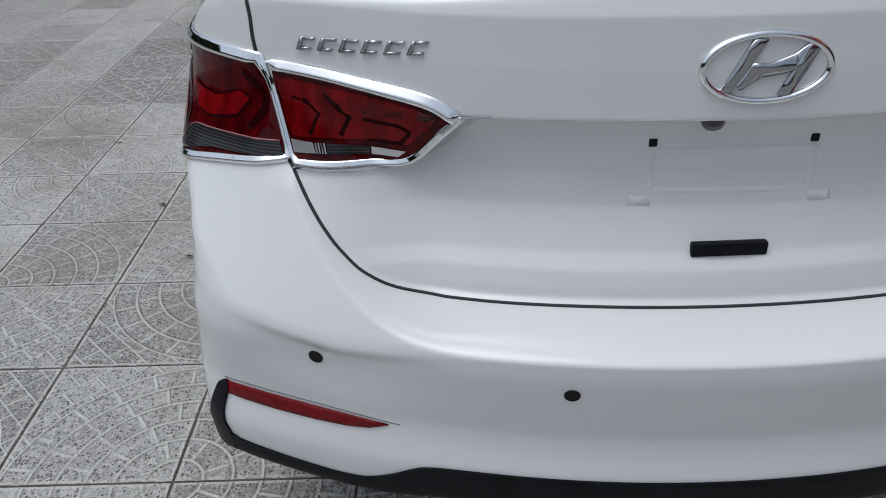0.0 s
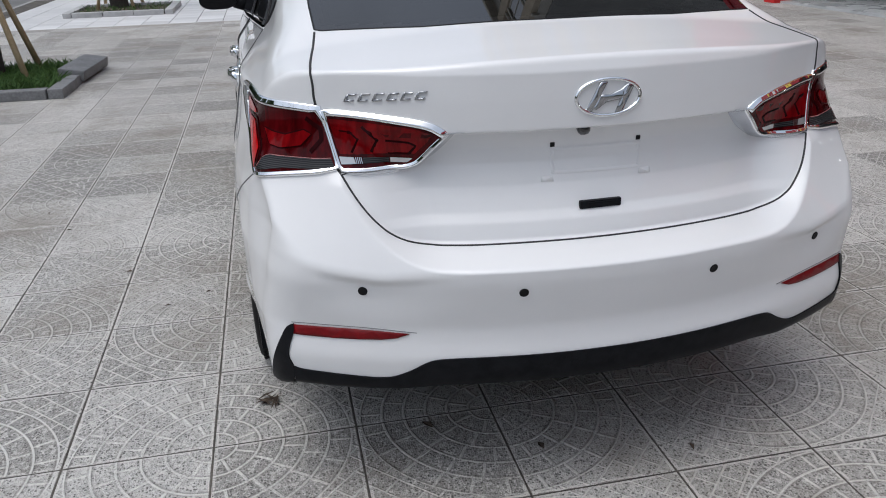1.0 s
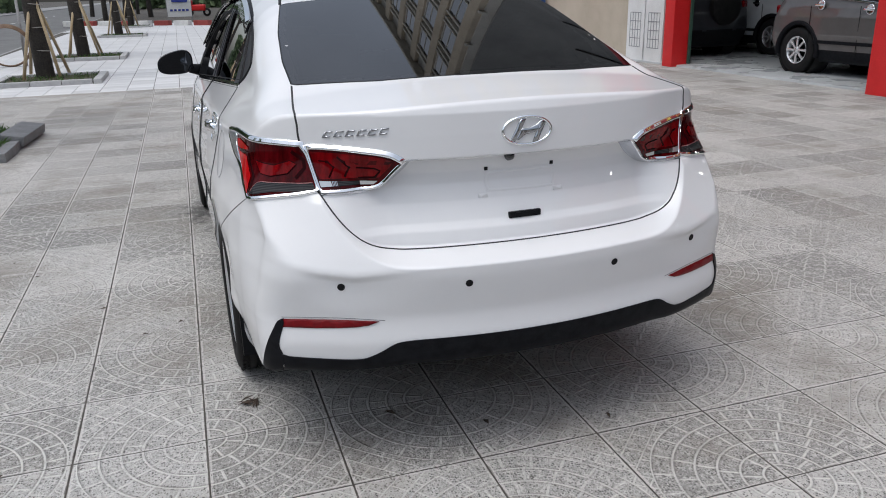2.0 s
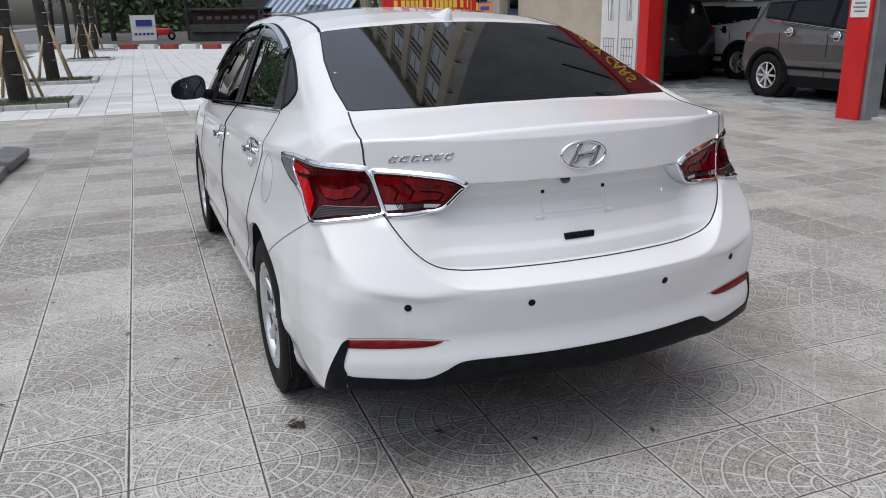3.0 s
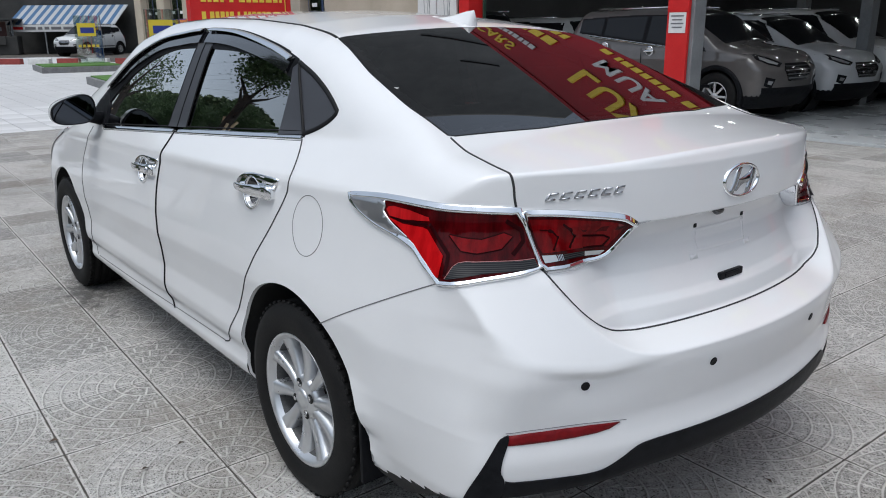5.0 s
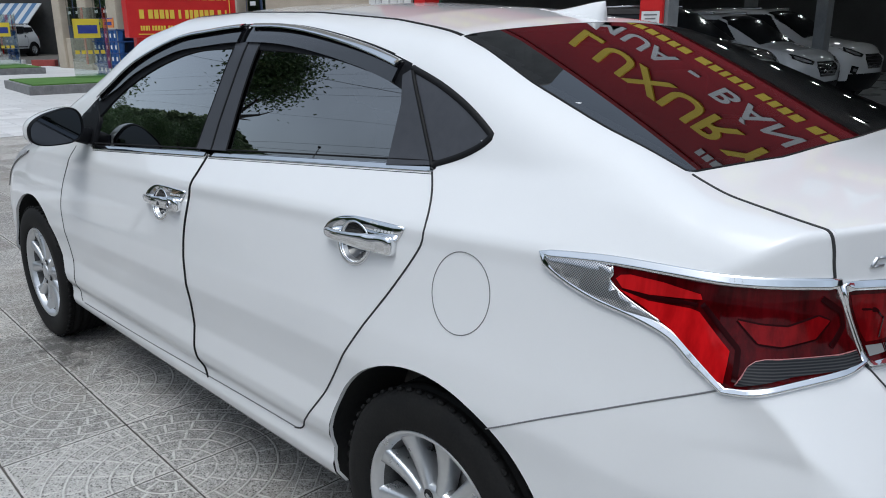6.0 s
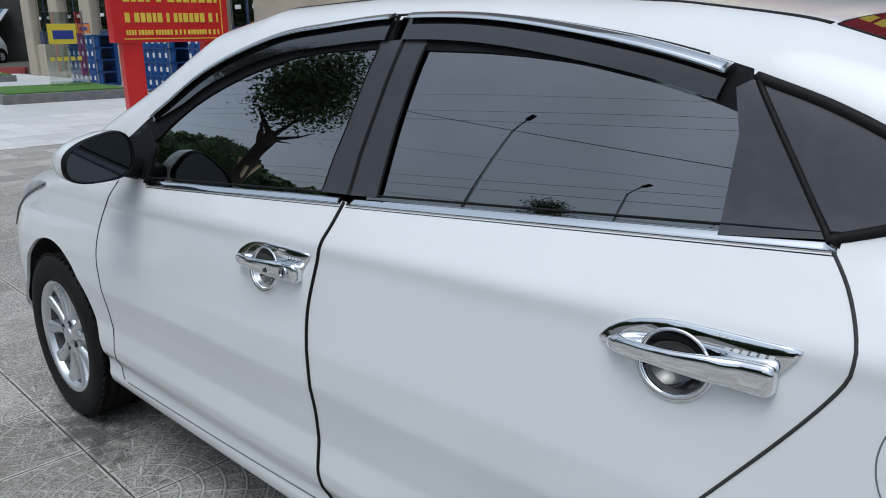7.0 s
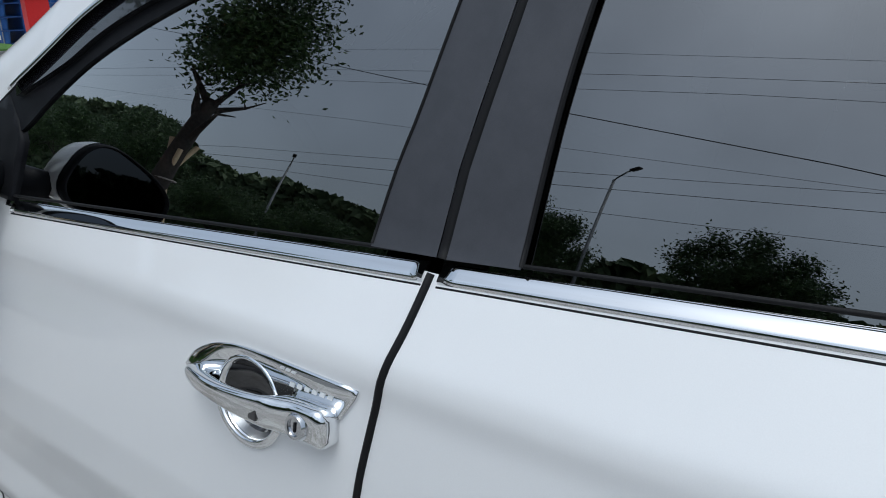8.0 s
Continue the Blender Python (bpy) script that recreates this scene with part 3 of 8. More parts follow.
    pale_edge = sum_of(t, "MULTIPLY", sum_of(t, "LESS_THAN", near_edge, .028), sum_of(t, "GREATER_THAN", rag.outputs[0], .45))
    worn_edge = n.new("ShaderNodeMix")
    worn_edge.data_type = "RGBA"
    l.new(sum_of(t, "MULTIPLY", pale_edge, .75), worn_edge.inputs["Factor"])
    l.new(soil.outputs["Result"], worn_edge.inputs["A"])
    worn_edge.inputs["B"].default_value = (.60, .58, .55, 1)
    shade_and_dirt = n.new("ShaderNodeMix")
    shade_and_dirt.data_type = "RGBA"
    l.new(sum_of(t, "MAXIMUM", sum_of(t, "MULTIPLY", sum_of(t, "MULTIPLY", beside, wear.outputs[0]), .55), sum_of(t, "MULTIPLY", edge_dirt, .65)), shade_and_dirt.inputs["Factor"])
    l.new(worn_edge.outputs["Result"], shade_and_dirt.inputs["A"])
    shade_and_dirt.inputs["B"].default_value = (.085, .073, .06, 1)
    # a dark wet patch beside the front wheel
    wsep = n.new("ShaderNodeSeparateXYZ")
    l.new(world, wsep.inputs[0])
    dx = sum_of(t, "DIVIDE", sum_of(t, "ADD", wsep.outputs[0], .87), .15)
    dy = sum_of(t, "DIVIDE", sum_of(t, "SUBTRACT", wsep.outputs[1], 2.40), .42)
    far = sum_of(t, "SQRT", sum_of(t, "ADD", sum_of(t, "MULTIPLY", dx, dx), sum_of(t, "MULTIPLY", dy, dy)))
    drip = node(t, "ShaderNodeTexNoise", Scale=9.0, Detail=6.0, Roughness=.7)
    l.new(world, drip.inputs["Vector"])
    wet = n.new("ShaderNodeMix")
    wet.data_type = "RGBA"
    l.new(ramp(t, sum_of(t, "ADD", far, sum_of(t, "MULTIPLY", sum_of(t, "SUBTRACT", drip.outputs[0], .5), 4.0)), (.2, (.75,) * 3), (.8, (0, 0, 0))), wet.inputs["Factor"])
    l.new(shade_and_dirt.outputs["Result"], wet.inputs["A"])
    wet.inputs["B"].default_value = (.045, .042, .04, 1)
    l.new(wet.outputs["Result"], p.inputs["Base Color"])
    bump = node(t, "ShaderNodeBump", Strength=.9, Distance=.006)
    l.new(sum_of(t, "ADD", sum_of(t, "MULTIPLY", lines, .8), sum_of(t, "MULTIPLY", grit.outputs["Distance"], .5)), bump.inputs["Height"])
    l.new(bump.outputs[0], p.inputs["Normal"])
    l.new(ramp(t, wear.outputs[0], (.3, (.55,) * 3), (.7, (.8,) * 3)), p.inputs["Roughness"])
    return m


FAN_TILE = fan_tile_material()
GROUT = worn("dark_joint_dirt", (.03, .026, .022), (.12, .108, .094), .9, 5, 120, .4)
PALE_TILE = worn("pale_granite_paving", (.50, .50, .505), (.66, .66, .665), .6, .9, 120, .1, spread=.16, per_piece=.30)
ASPHALT = worn("asphalt", (.10, .10, .10), (.17, .17, .168), .85, 1.2, 200, .4)
KERB_STONE = worn("grey_kerb_stone", (.20, .20, .20), (.34, .335, .33), .75, 6, 120, .3)
SOIL = worn("planter_soil", (.05, .038, .028), (.11, .09, .065), .95, 6, 60, .8)

me = bpy.data.meshes.new("ground")
edges = [(-600, -.20), (-5.16, -.20), (-5.12, -.0016), (600, -.0016)]
me.from_pydata([(x, y, z) for x, z in edges for y in (-400, 800)], [], [(2 * k, 2 * k + 2, 2 * k + 3, 2 * k + 1) for k in range(3)])
me.materials.append(GROUT)
ground = tagged(new("ground", me), "dirt-filled bed under the paving", "ground", kind="structure")


def paver_mesh(name, sx, sy, gap, thick, material, edge=.004, uvs=True):
    """One paving tile, its top at z = 0, edges eased; uv runs from the corner at minus, minus."""
    hx, hy = sx / 2 - gap / 2, sy / 2 - gap / 2
    bm = bmesh.new()
    lay = bm.loops.layers.uv.new("UVMap")
    loops = []
    for inset, z in ((0, -thick), (0, -edge), (edge, 0)):
        loops.append([bm.verts.new((a * (hx - inset), b * (hy - inset), z)) for a, b in ((-1, -1), (1, -1), (1, 1), (-1, 1))])
    for p, q in zip(loops, loops[1:]):
        for k in range(4):
            bm.faces.new((p[k], p[(k + 1) % 4], q[(k + 1) % 4], q[k]))
    bm.faces.new(loops[-1])
    for f in bm.faces:
        for lp in f.loops:
            lp[lay].uv = (lp.vert.co.x / sx + .5, lp.vert.co.y / sy + .5)
    me = bpy.data.meshes.new(name)
    bm.to_mesh(me)
    bm.free()
    me.materials.append(material)
    return me


fan_mesh = paver_mesh("paving_tile", TILE, TILE, .0056, .03, FAN_TILE, .0014)
forecourt = tagged(new("pavement"), "grey speckled cement tiles with pressed fan pattern, worn and dusty", "paving", kind="structure")
near_tiles, far_tiles = [], []
for i in range(-16, 26):
    for j in range(-18, 28):
        local = Vector(((i + .5) * TILE, (j + .5) * TILE, 0))
        at = tile_frame() @ local
        if at.y > 10.32 or at.x > 8.3 or at.x < -6.2:
            continue
        # fan centres stand at every second corner
        ci, cj = (i + 1) // 2 * 2, (j + 1) // 2 * 2
        quarter = {(0, 0): 0, (-1, 0): 90, (-1, -1): 180, (0, -1): 270}[(i - ci, j - cj)]
        m = tile_frame() @ Matrix.Translation(local) @ Matrix.Rotation(radians(quarter), 4, "Z")
        h = noise.noise((i * .7, j * .9, 3)) * .0004
        m = Matrix.Translation((0, 0, h)) @ m @ Euler((noise.noise((i, j, 9)) * .0008, noise.noise((i, j, 5)) * .0008, 0)).to_matrix().to_4x4()
        (near_tiles if -2.6 < at.x < 2.6 and -2.6 < at.y < 3.9 and not (abs(at.x) < .45 and -.2 < at.y < 3.4) else far_tiles).append(m)
far_tiles += near_tiles[300:]
near_tiles = near_tiles[:300]

# ---- the white sedan ----
sedan = tagged(new("sedan"), "white four-door sedan with chrome trim, parked on patterned paving", "car")
AXLES, HUB_Z, ARCH = (0.0, 2.6), .30, .366

# window band of the side, as (y, z): roof-side edge, then round the quarter glass
TOP_EDGE = [(2.20, .955), (2.09, 1.045), (1.884, 1.169), (1.707, 1.266), (1.451, 1.343), (1.237, 1.368), (1.03, 1.381), (.774, 1.374), (.472, 1.334), (.267, 1.288), (.15, 1.248), (.053, 1.207)]
TIP_EDGE = [(-.028, 1.160), (-.033, 1.150), (-.005, 1.126), (.044, 1.102), (.107, 1.079)]
BAND = [*TOP_EDGE, *TIP_EDGE, (1.06, 1.008), (1.85, .952)]
FRONT_TOP = [(1.922, .955), (1.918, 1.040), (1.900, 1.064), (1.84, 1.108), (1.74, 1.167), (1.60, 1.225), (1.45, 1.270), (1.28, 1.302), (1.069, 1.313)]
REAR_TOP = [(.928, 1.310), (.75, 1.306), (.57, 1.292), (.42, 1.268), (.34, 1.250), (.262, 1.226)]
REAR_GLASS_EDGE = [(-.535, .192), (-.287, .165), (0, .158), (.287, .165), (.535, .192), (.585, -.054), (.610, -.284), (.610, -.440), (.34, -.496), (0, -.513), (-.34, -.496), (-.610, -.440), (-.610, -.284), (-.585, -.054)]
SCREEN_EDGE = [(-.50, 1.80), (0, 1.84), (.50, 1.80), (.60, 2.20), (.68, 2.52), (0, 2.68), (-.68, 2.52), (-.60, 2.20)]


def shrunk(poly, d):
    p = np.array(poly, float)
    area = np.sum(p[:, 0] * np.roll(p[:, 1], -1) - p[:, 1] * np.roll(p[:, 0], -1))
    e = np.roll(p, -1, 0) - p
    e /= np.linalg.norm(e, axis=1, keepdims=True)
    n = np.stack([-e[:, 1], e[:, 0]], -1) * (1 if area > 0 else -1)
    m = n + np.roll(n, 1, 0)
    m /= np.maximum((m * m).sum(1, keepdims=True) / 2, .5)
    return p + m * d


def side_of(sign):
    return lambda y, z: on_side(y, z, sign)


def build_shell():
    verts, quads = net(field, (-.94, -1.10, .12), (.94, 3.50, 1.52), .0118)
    for _ in range(4):
        g = np.stack([field(*(verts + d).T) - field(*(verts - d).T) for d in np.eye(3) * .002], -1) / .004
        verts = verts - g * (field(*verts.T) / np.maximum((g * g).sum(1), .2))[:, None]
    w = np.abs(verts[:, 0])
    keep = np.ones(len(quads), bool)
    for yc in AXLES:
        dy, dz = verts[:, 1] - yc, verts[:, 2] - HUB_Z
        r = np.hypot(dy, dz)
        deep = (w > .48) & ((r < ARCH) | ((np.abs(dy) < ARCH * .985) & (dz < 0)))
        keep &= ~deep[quads].any(1)
    drop = np.zeros(len(verts), bool)
    band = (verts[:, 2] > .93) & inside(shrunk([*TOP_EDGE, *TIP_EDGE[:-1], (.107, 1.068), (1.06, .996), (1.85, .940)], .010), verts[:, 1], verts[:, 2]) & (w > .5)
    rear = (verts[:, 2] > 1.08) & (verts[:, 1] < .5) & inside(shrunk(REAR_GLASS_EDGE, .03), verts[:, 0], verts[:, 1])
    screen = (verts[:, 2] > .9) & inside(shrunk(SCREEN_EDGE, .03), verts[:, 0], verts[:, 1])
    drop |= band | rear | screen
    keep &= ~drop[quads].any(1)
    quads = quads[keep]
    # the arch edges lie on a true circle
    edges = np.sort(np.vstack([quads[:, [i, (i + 1) % 4]] for i in range(4)]), axis=1)
    uniq, n = np.unique(edges, axis=0, return_counts=True)
    rim = np.unique(uniq[n == 1])
    for yc in AXLES:
        v = verts[rim]
        dy, dz = v[:, 1] - yc, v[:, 2] - HUB_Z
        r = np.hypot(dy, dz)
        near = (np.abs(r - ARCH) < .04) & (np.abs(v[:, 0]) > .47) & (dz > -.02)
        who = rim[near]
        k = ARCH / r[near]
        y, z = yc + dy[near] * k, HUB_Z + dz[near] * k
        verts[who, 1], verts[who, 2] = y, z
        out = np.abs(verts[who, 0]) > .6
        verts[who[out], 0] = np.sign(verts[who[out], 0]) * np.minimum(side_width(y[out], z[out]), .9)
    return verts, quads


def panel_of(c):
    """Which panel a place of the shell belongs to."""
    x, y, z = c
    w = np.abs(x)
    names = np.full(len(y), 0)
    seam_b = np.interp(z, [.30, .353, .405, .549, .676, .767, .863, .931, 1.006], [1.044, 1.062, 1.071, 1.068, 1.084, 1.093, 1.076, 1.064, 1.053])
    seam_c = np.interp(z, [.30, .343, .641, .828, .934, .972, 1.013, 1.076], [.52, .496, .259, .114, .044, .039, .060, .108])
    seam_f = np.interp(z, [.311, .437, .587, .706, .815, .905], [2.139, 2.130, 2.157, 2.197, 2.164, 2.091])
    door = (w > .6) & (z > .30) & (z < belt(y) + .03)
    names[door & (y > seam_c) & (y < seam_b)] = 1
    names[door & (y >= seam_b) & (y < seam_f)] = 2
    names[(w > .55) & (y >= seam_f) & (y < 3.1) & (z > .17) & ~((z > .93) & (y < 2.15))] = 3
    names[(y > 2.5) & (w < .66) & (z > .75)] = 4
    names[(y >= 3.1) & (names != 4)] = 5
    lid = (w < np.interp(z, [.7, .85, .98, 1.044, 1.117], [.4, .606, .641, .645, .612])) & (z > lid_edge(w)) & (y < -.40)
    names[lid] = 6
    line = np.interp(y, [-.622, -.499, -.323, -.186], [.821, .764, .679, .608])
    names[(y < -.15) & (z < line) & ~lid] = 7
    names[(z < .19) | ((y < -.45) & (z < np.interp(w, [0, .38, .5, .62, .765, .785], [.37, .37, .355, .345, .34, .2])))] = 8
    names[(y < -.34) & (w > .6) & (z < np.interp(y, [-.76, -.40], [.313, .236]))] = 8
    left = (names >= 1) & (names <= 3) & (x < 0)
    return names + left * 10


def finer(quads, k):
    """Cuts each quad of the shell into k by k and lays the new corners onto the skin."""
    c = shell_verts[quads]
    u = np.linspace(0, 1, k + 1)
    a, b = (g.ravel()[None, :, None] for g in np.meshgrid(u, u, indexing="ij"))
    pts = (c[:, None, 0] * (1 - a) * (1 - b) + c[:, None, 1] * a * (1 - b) + c[:, None, 2] * a * b + c[:, None, 3] * (1 - a) * b).reshape(-1, 3)
    _, first, ids = np.unique(np.round(pts / 2e-5).astype(np.int64) @ np.array([1, 400009, 400009 * 700001]), return_index=True, return_inverse=True)
    v = pts[first]
    ids = ids.reshape(len(quads), k + 1, k + 1)
    if k > 1:
        start = field(*v.T)
        loose = np.abs(start) < .008
        for _ in range(3):
            g = np.stack([field(*(v + d).T) - field(*(v - d).T) for d in np.eye(3) * .002], -1) / .004
            v = v - np.where(loose, field(*v.T) / np.maximum((g * g).sum(1), .25), 0)[:, None] * g
    q = np.stack([ids[:, :-1, :-1], ids[:, 1:, :-1], ids[:, 1:, 1:], ids[:, :-1, 1:]], -1).reshape(-1, 4)
    return v, q


# middles of the door handles as (y, z), and the grip bowl beside each: offset and radii
HANDLES = ((1.245, .845), (.243, .910))
BOWL = (.020, -.014, .052, .046)
shell_verts, shell_quads = build_shell()
shell_kind = panel_of(shell_verts[shell_quads].mean(1).T)
for code, name, coat, words in (
        (0, "body", WHITE_PAINT, "white roof, pillars and rear wings"), (1, "rear_door", WHITE_PAINT, "white rear door skin"), (11, "rear_door", WHITE_PAINT, "white rear door skin"),
        (2, "front_door", WHITE_PAINT, "white front door skin"), (12, "front_door", WHITE_PAINT, "white front door skin"), (3, "front_wing", WHITE_PAINT, ""), (13, "front_wing", WHITE_PAINT, ""),
        (4, "bonnet", WHITE_PAINT, ""), (5, "front_bumper", WHITE_PAINT, ""), (6, "boot_lid", WHITE_PAINT, "white boot lid with pressed number-plate panel"),
        (7, "rear_bumper", WHITE_PAINT, "white rear bumper"), (8, "underbody", WELL, "black underbody")):
    q = shell_quads[shell_kind == code]
    fine_verts, fine_quads = finer(q, 3 if code in (6, 7) else 1 if code in (4, 5, 8) else 2)
    if code in (1, 2, 11, 12):
        # the doors are open behind the grip bowls
        mid = fine_verts[fine_quads].mean(1)
        for hy, hz in HANDLES:
            fine_quads = fine_quads[np.hypot((mid[:, 1] - hy - BOWL[0]) / BOWL[2], (mid[:, 2] - hz - BOWL[1]) / BOWL[3]) > 1.0]
            mid = fine_verts[fine_quads].mean(1)
    link_mesh(name, fine_verts, fine_quads, coat, sedan, words, gradient(fine_verts, .003 if code in (6, 7) else .006))

# dark lining inside the cabin
lv, lq = net(lambda x, y, z: field(x, y, z) + .05, (-.90, -.95, .20), (.90, 2.75, 1.45), .045)
lw = np.abs(lv[:, 0])
gone = (inside(shrunk(BAND, -.03), lv[:, 1], lv[:, 2]) & (lw > .45)) | ((lv[:, 2] > 1.0) & (inside(shrunk(REAR_GLASS_EDGE, -.02), lv[:, 0], lv[:, 1]) | inside(shrunk(SCREEN_EDGE, -.02), lv[:, 0], lv[:, 1])))
for yc in AXLES:
    gone |= (np.hypot(lv[:, 1] - yc, lv[:, 2] - HUB_Z) < .42) & (lw > .40)
gone |= lv[:, 2] < .30
lq = lq[~gone[lq].any(1)]
used, flat_ids = np.unique(lq, return_inverse=True)
link_mesh("cabin_lining", lv[used], flat_ids.reshape(-1, 4), CABIN, sedan, "dark cabin lining")


def wheel(axle, sign):
    """One alloy wheel with tyre, disc and bolts; its face looks to sign along x."""
    outer = .853
    outline = [(.196, -.205), (.215, -.212), (.26, -.214), (.288, -.205), (.300, -.188), (.3035, -.165)]
    for k in range(4):
        u = -.158 + k * .036
        outline += [(.3035, u), (.3035, u + .024), (.2965, u + .026), (.2965, u + .034)]
    outline += [(.3035, -.012), (.3000, .004), (.289, .016), (.262, .022), (.222, .019), (.212, .013), (.203, .006), (.196, -.004)]
    bm = lathe(outline, 84)
    tyre = part("tyre", bm, RUBBER, None, "black rubber tyre", angle=40)
    lug = bmesh.new()
    for k in range(56):
        a = 2 * math.pi * k / 56
        turn = Matrix.Rotation(a, 4, "X")
        b = box((.030, .016, .010), (-.006, 0, .2985), .003, Matrix.Rotation(radians(-28), 3, "Y"), 1)
        bmesh.ops.transform(b, matrix=turn, verts=b.verts)
        join(lug, b)
        b = box((.030, .016, .008), (-.176, 0, .2985), .003, Matrix.Rotation(radians(20), 3, "Y"), 1)
        bmesh.ops.transform(b, matrix=turn @ Matrix.Rotation(.05, 4, "X"), verts=b.verts)
        join(lug, b)
    tagged(part("tread_pattern", lug, RUBBER, tyre), kind="stuff")
    bm = lathe([(.190, -.19), (.186, -.06), (.186, -.03), (.192, -.010), (.203, .004), (.209, .010), (.207, .013), (.199, .010), (.193, .002), (.186, -.012)], 72)
    rim = part("rim", bm, ALLOY, None, "silver alloy rim", angle=50)
    part("rim_barrel", lathe([(.186, -.012), (.180, -.03), (.178, -.19)], 72), BARREL, rim, "inside of the rim with painted shade", smooth=True)
    hole = lathe([(.0, .004), (.020, .004), (.030, .002), (.034, -.004), (.036, -.03), (.05, -.035), (.055, -.05)], 32)
    cap = part("hub_cap", hole, ALLOY, rim, "silver hub cap", smooth=True)
    part("hub_face", lathe([(.030, -.003), (.060, -.006), (.070, -.012), (.074, -.030), (.070, -.045)], 48), ALLOY, rim, "silver hub face", angle=35)
    for k in range(10):
        # ten flat-faced spokes in five leaning pairs, widening to the rim
        a0 = math.tau * (k // 2) / 5 + (.27 if k % 2 else -.27)
        a1 = math.tau * (k // 2) / 5 + (.33 if k % 2 else -.30)
        bm = bmesh.new()
        rows = []
        for t in np.linspace(0, 1, 6):
            r = .052 + t * .139
            a = a0 + (a1 - a0) * t
            half = .0140 + .0105 * t + .005 * max(0, t - .75) * 4
            dip = -.006 - .007 * math.sin(math.pi * t) + .006 * t
            row = []
            for s, h in ((-1, -.045), (-1, -.010), (-.78, .0), (.50, .0), (1, -.016), (1, -.045)):
                c, d = math.cos(a), math.sin(a)
                row.append(bm.verts.new((dip + h, r * c - s * half * d, r * d + s * half * c)))
            rows.append(row)
        for p, q in zip(rows, rows[1:]):
            for i in range(5):
                bm.faces.new((p[i], p[i + 1], q[i + 1], q[i]))
        part("spoke", bm, ALLOY, rim, angle=20)
    for k in range(4):
        a = math.tau * (k + .5) / 4
        cy, cz = .050 * math.cos(a), .050 * math.sin(a)
        bm = lathe([(.0, -.0045), (.0125, -.0045), (.0140, -.003), (.0150, -.0045)], 20)
        bmesh.ops.translate(bm, verts=bm.verts, vec=(0, cy, cz))
        pocket = part("bolt_pocket", bm, WELL, rim, "dark bolt pocket", smooth=True)
        part("wheel_bolt", rod((-.02, cy, cz), (.0, cy, cz), .0085, .0070, 6), CHROME_DULL, pocket, "steel wheel nut")
    disc = part("brake_disc", lathe([(.03, -.062), (.125, -.062), (.125, -.082), (.03, -.082)], 40), DISC, None, "worn steel brake disc", angle=40)
    drum = part("wheel_back", lathe([(.0, -.12), (.176, -.12)], 32), WELL, None)
    m = pose(sign * (outer - .018), axle, HUB_Z)
    if sign < 0:
        m = m @ pose(0, 0, 0, 0, 0, 180)
    hub_empty = new("wheel")
    hub_empty.parent = sedan
    hub_empty.matrix_basis = m @ pose(0, 0, 0, 23 if axle else 64)
    for p in (tyre, rim, disc, drum):
        p.parent = hub_empty
    # lugs, spokes, bolts and cap sit on tyre and rim
    return hub_empty


for axle in AXLES:
    for sign in (-1, 1):
        wheel(axle, sign)
        # liner and painted lip of the arch
        n = 40
        ang = np.linspace(radians(-18), radians(198), n)
        yy, zz = axle + ARCH * np.cos(ang), HUB_Z + ARCH * np.sin(ang)
        ok = zz > .215
        yy, zz = yy[ok], zz[ok]
        ww = side_width(yy, zz)
        rings = []
        for depth, grow in ((.001, 0), (.010, -.002), (.012, .012), (.42, .012)):
            k = 1 + grow / ARCH
            rings.append(np.stack([sign * (ww - depth) if depth < .1 else sign * (ww * 0 + .44), axle + (yy - axle) * k, HUB_Z + (zz - HUB_Z) * k], -1))
        m = len(yy)
        v = np.vstack(rings)
        f = lambda a: [(a * m + j, a * m + j + 1, (a + 1) * m + j + 1, (a + 1) * m + j) for j in range(m - 1)]
        link_mesh("arch_lip", v[:2 * m], f(0), WHITE_PAINT, sedan)
        link_mesh("arch_liner", v[2 * m:], f(0), WELL, sedan, "black wheel-arch liner")
        back = bmesh.new()
        fan = [back.verts.new((sign * .44, a, b)) for a, b in zip(axle + (yy - axle) * 1.03, HUB_Z + (zz - HUB_Z) * 1.03)]
        back.faces.new(fan)
        part("arch_back", back, WELL, sedan)

def skin_pane(name, outline, place, lift, material, words, cell=.04):
    """A pane that follows the skin, shaded by the skin's own broad curve."""
    bm = plate(outline, place, lift, cell)
    bm.verts.index_update()
    verts = np.array([v.co for v in bm.verts])
    faces = [[v.index for v in f.verts] for f in bm.faces]
    bm.free()
    nrm = gradient(verts, .03)
    if name.endswith("side_window"):
        # door glass bulges gently both ways, free of the bends of belt and roof
        y, z = verts[:, 1], verts[:, 2]
        nrm = np.stack([np.sign(verts[:, 0]), -.0146 + .055 * (y - .9), .388 + .5 * (z - belt(y) - .15)], -1)
        nrm /= np.linalg.norm(nrm, axis=1, keepdims=True)
    elif name == "rear_window":
        x, y = verts[:, 0], verts[:, 1]
        nrm = np.stack([.20 * x, -.392 + .10 * (y + .15), 1 + 0 * x], -1)
        nrm /= np.linalg.norm(nrm, axis=1, keepdims=True)
    return link_mesh(name, verts, faces, material, sedan, words, nrm)


def tilted_strip(curve, place, width, height, lift, up, n):
    """A flat moulding on the skin whose face leans up towards the sky."""
    c = spread(curve, n)
    p = place(*c.T)
    nrm = gradient(p)
    face = nrm + np.array([0, 0, up])
    face /= np.linalg.norm(face, axis=1, keepdims=True)
    return sweep(p + nrm * lift, face, width, height, sunk=.004, rows=7, flat=True)


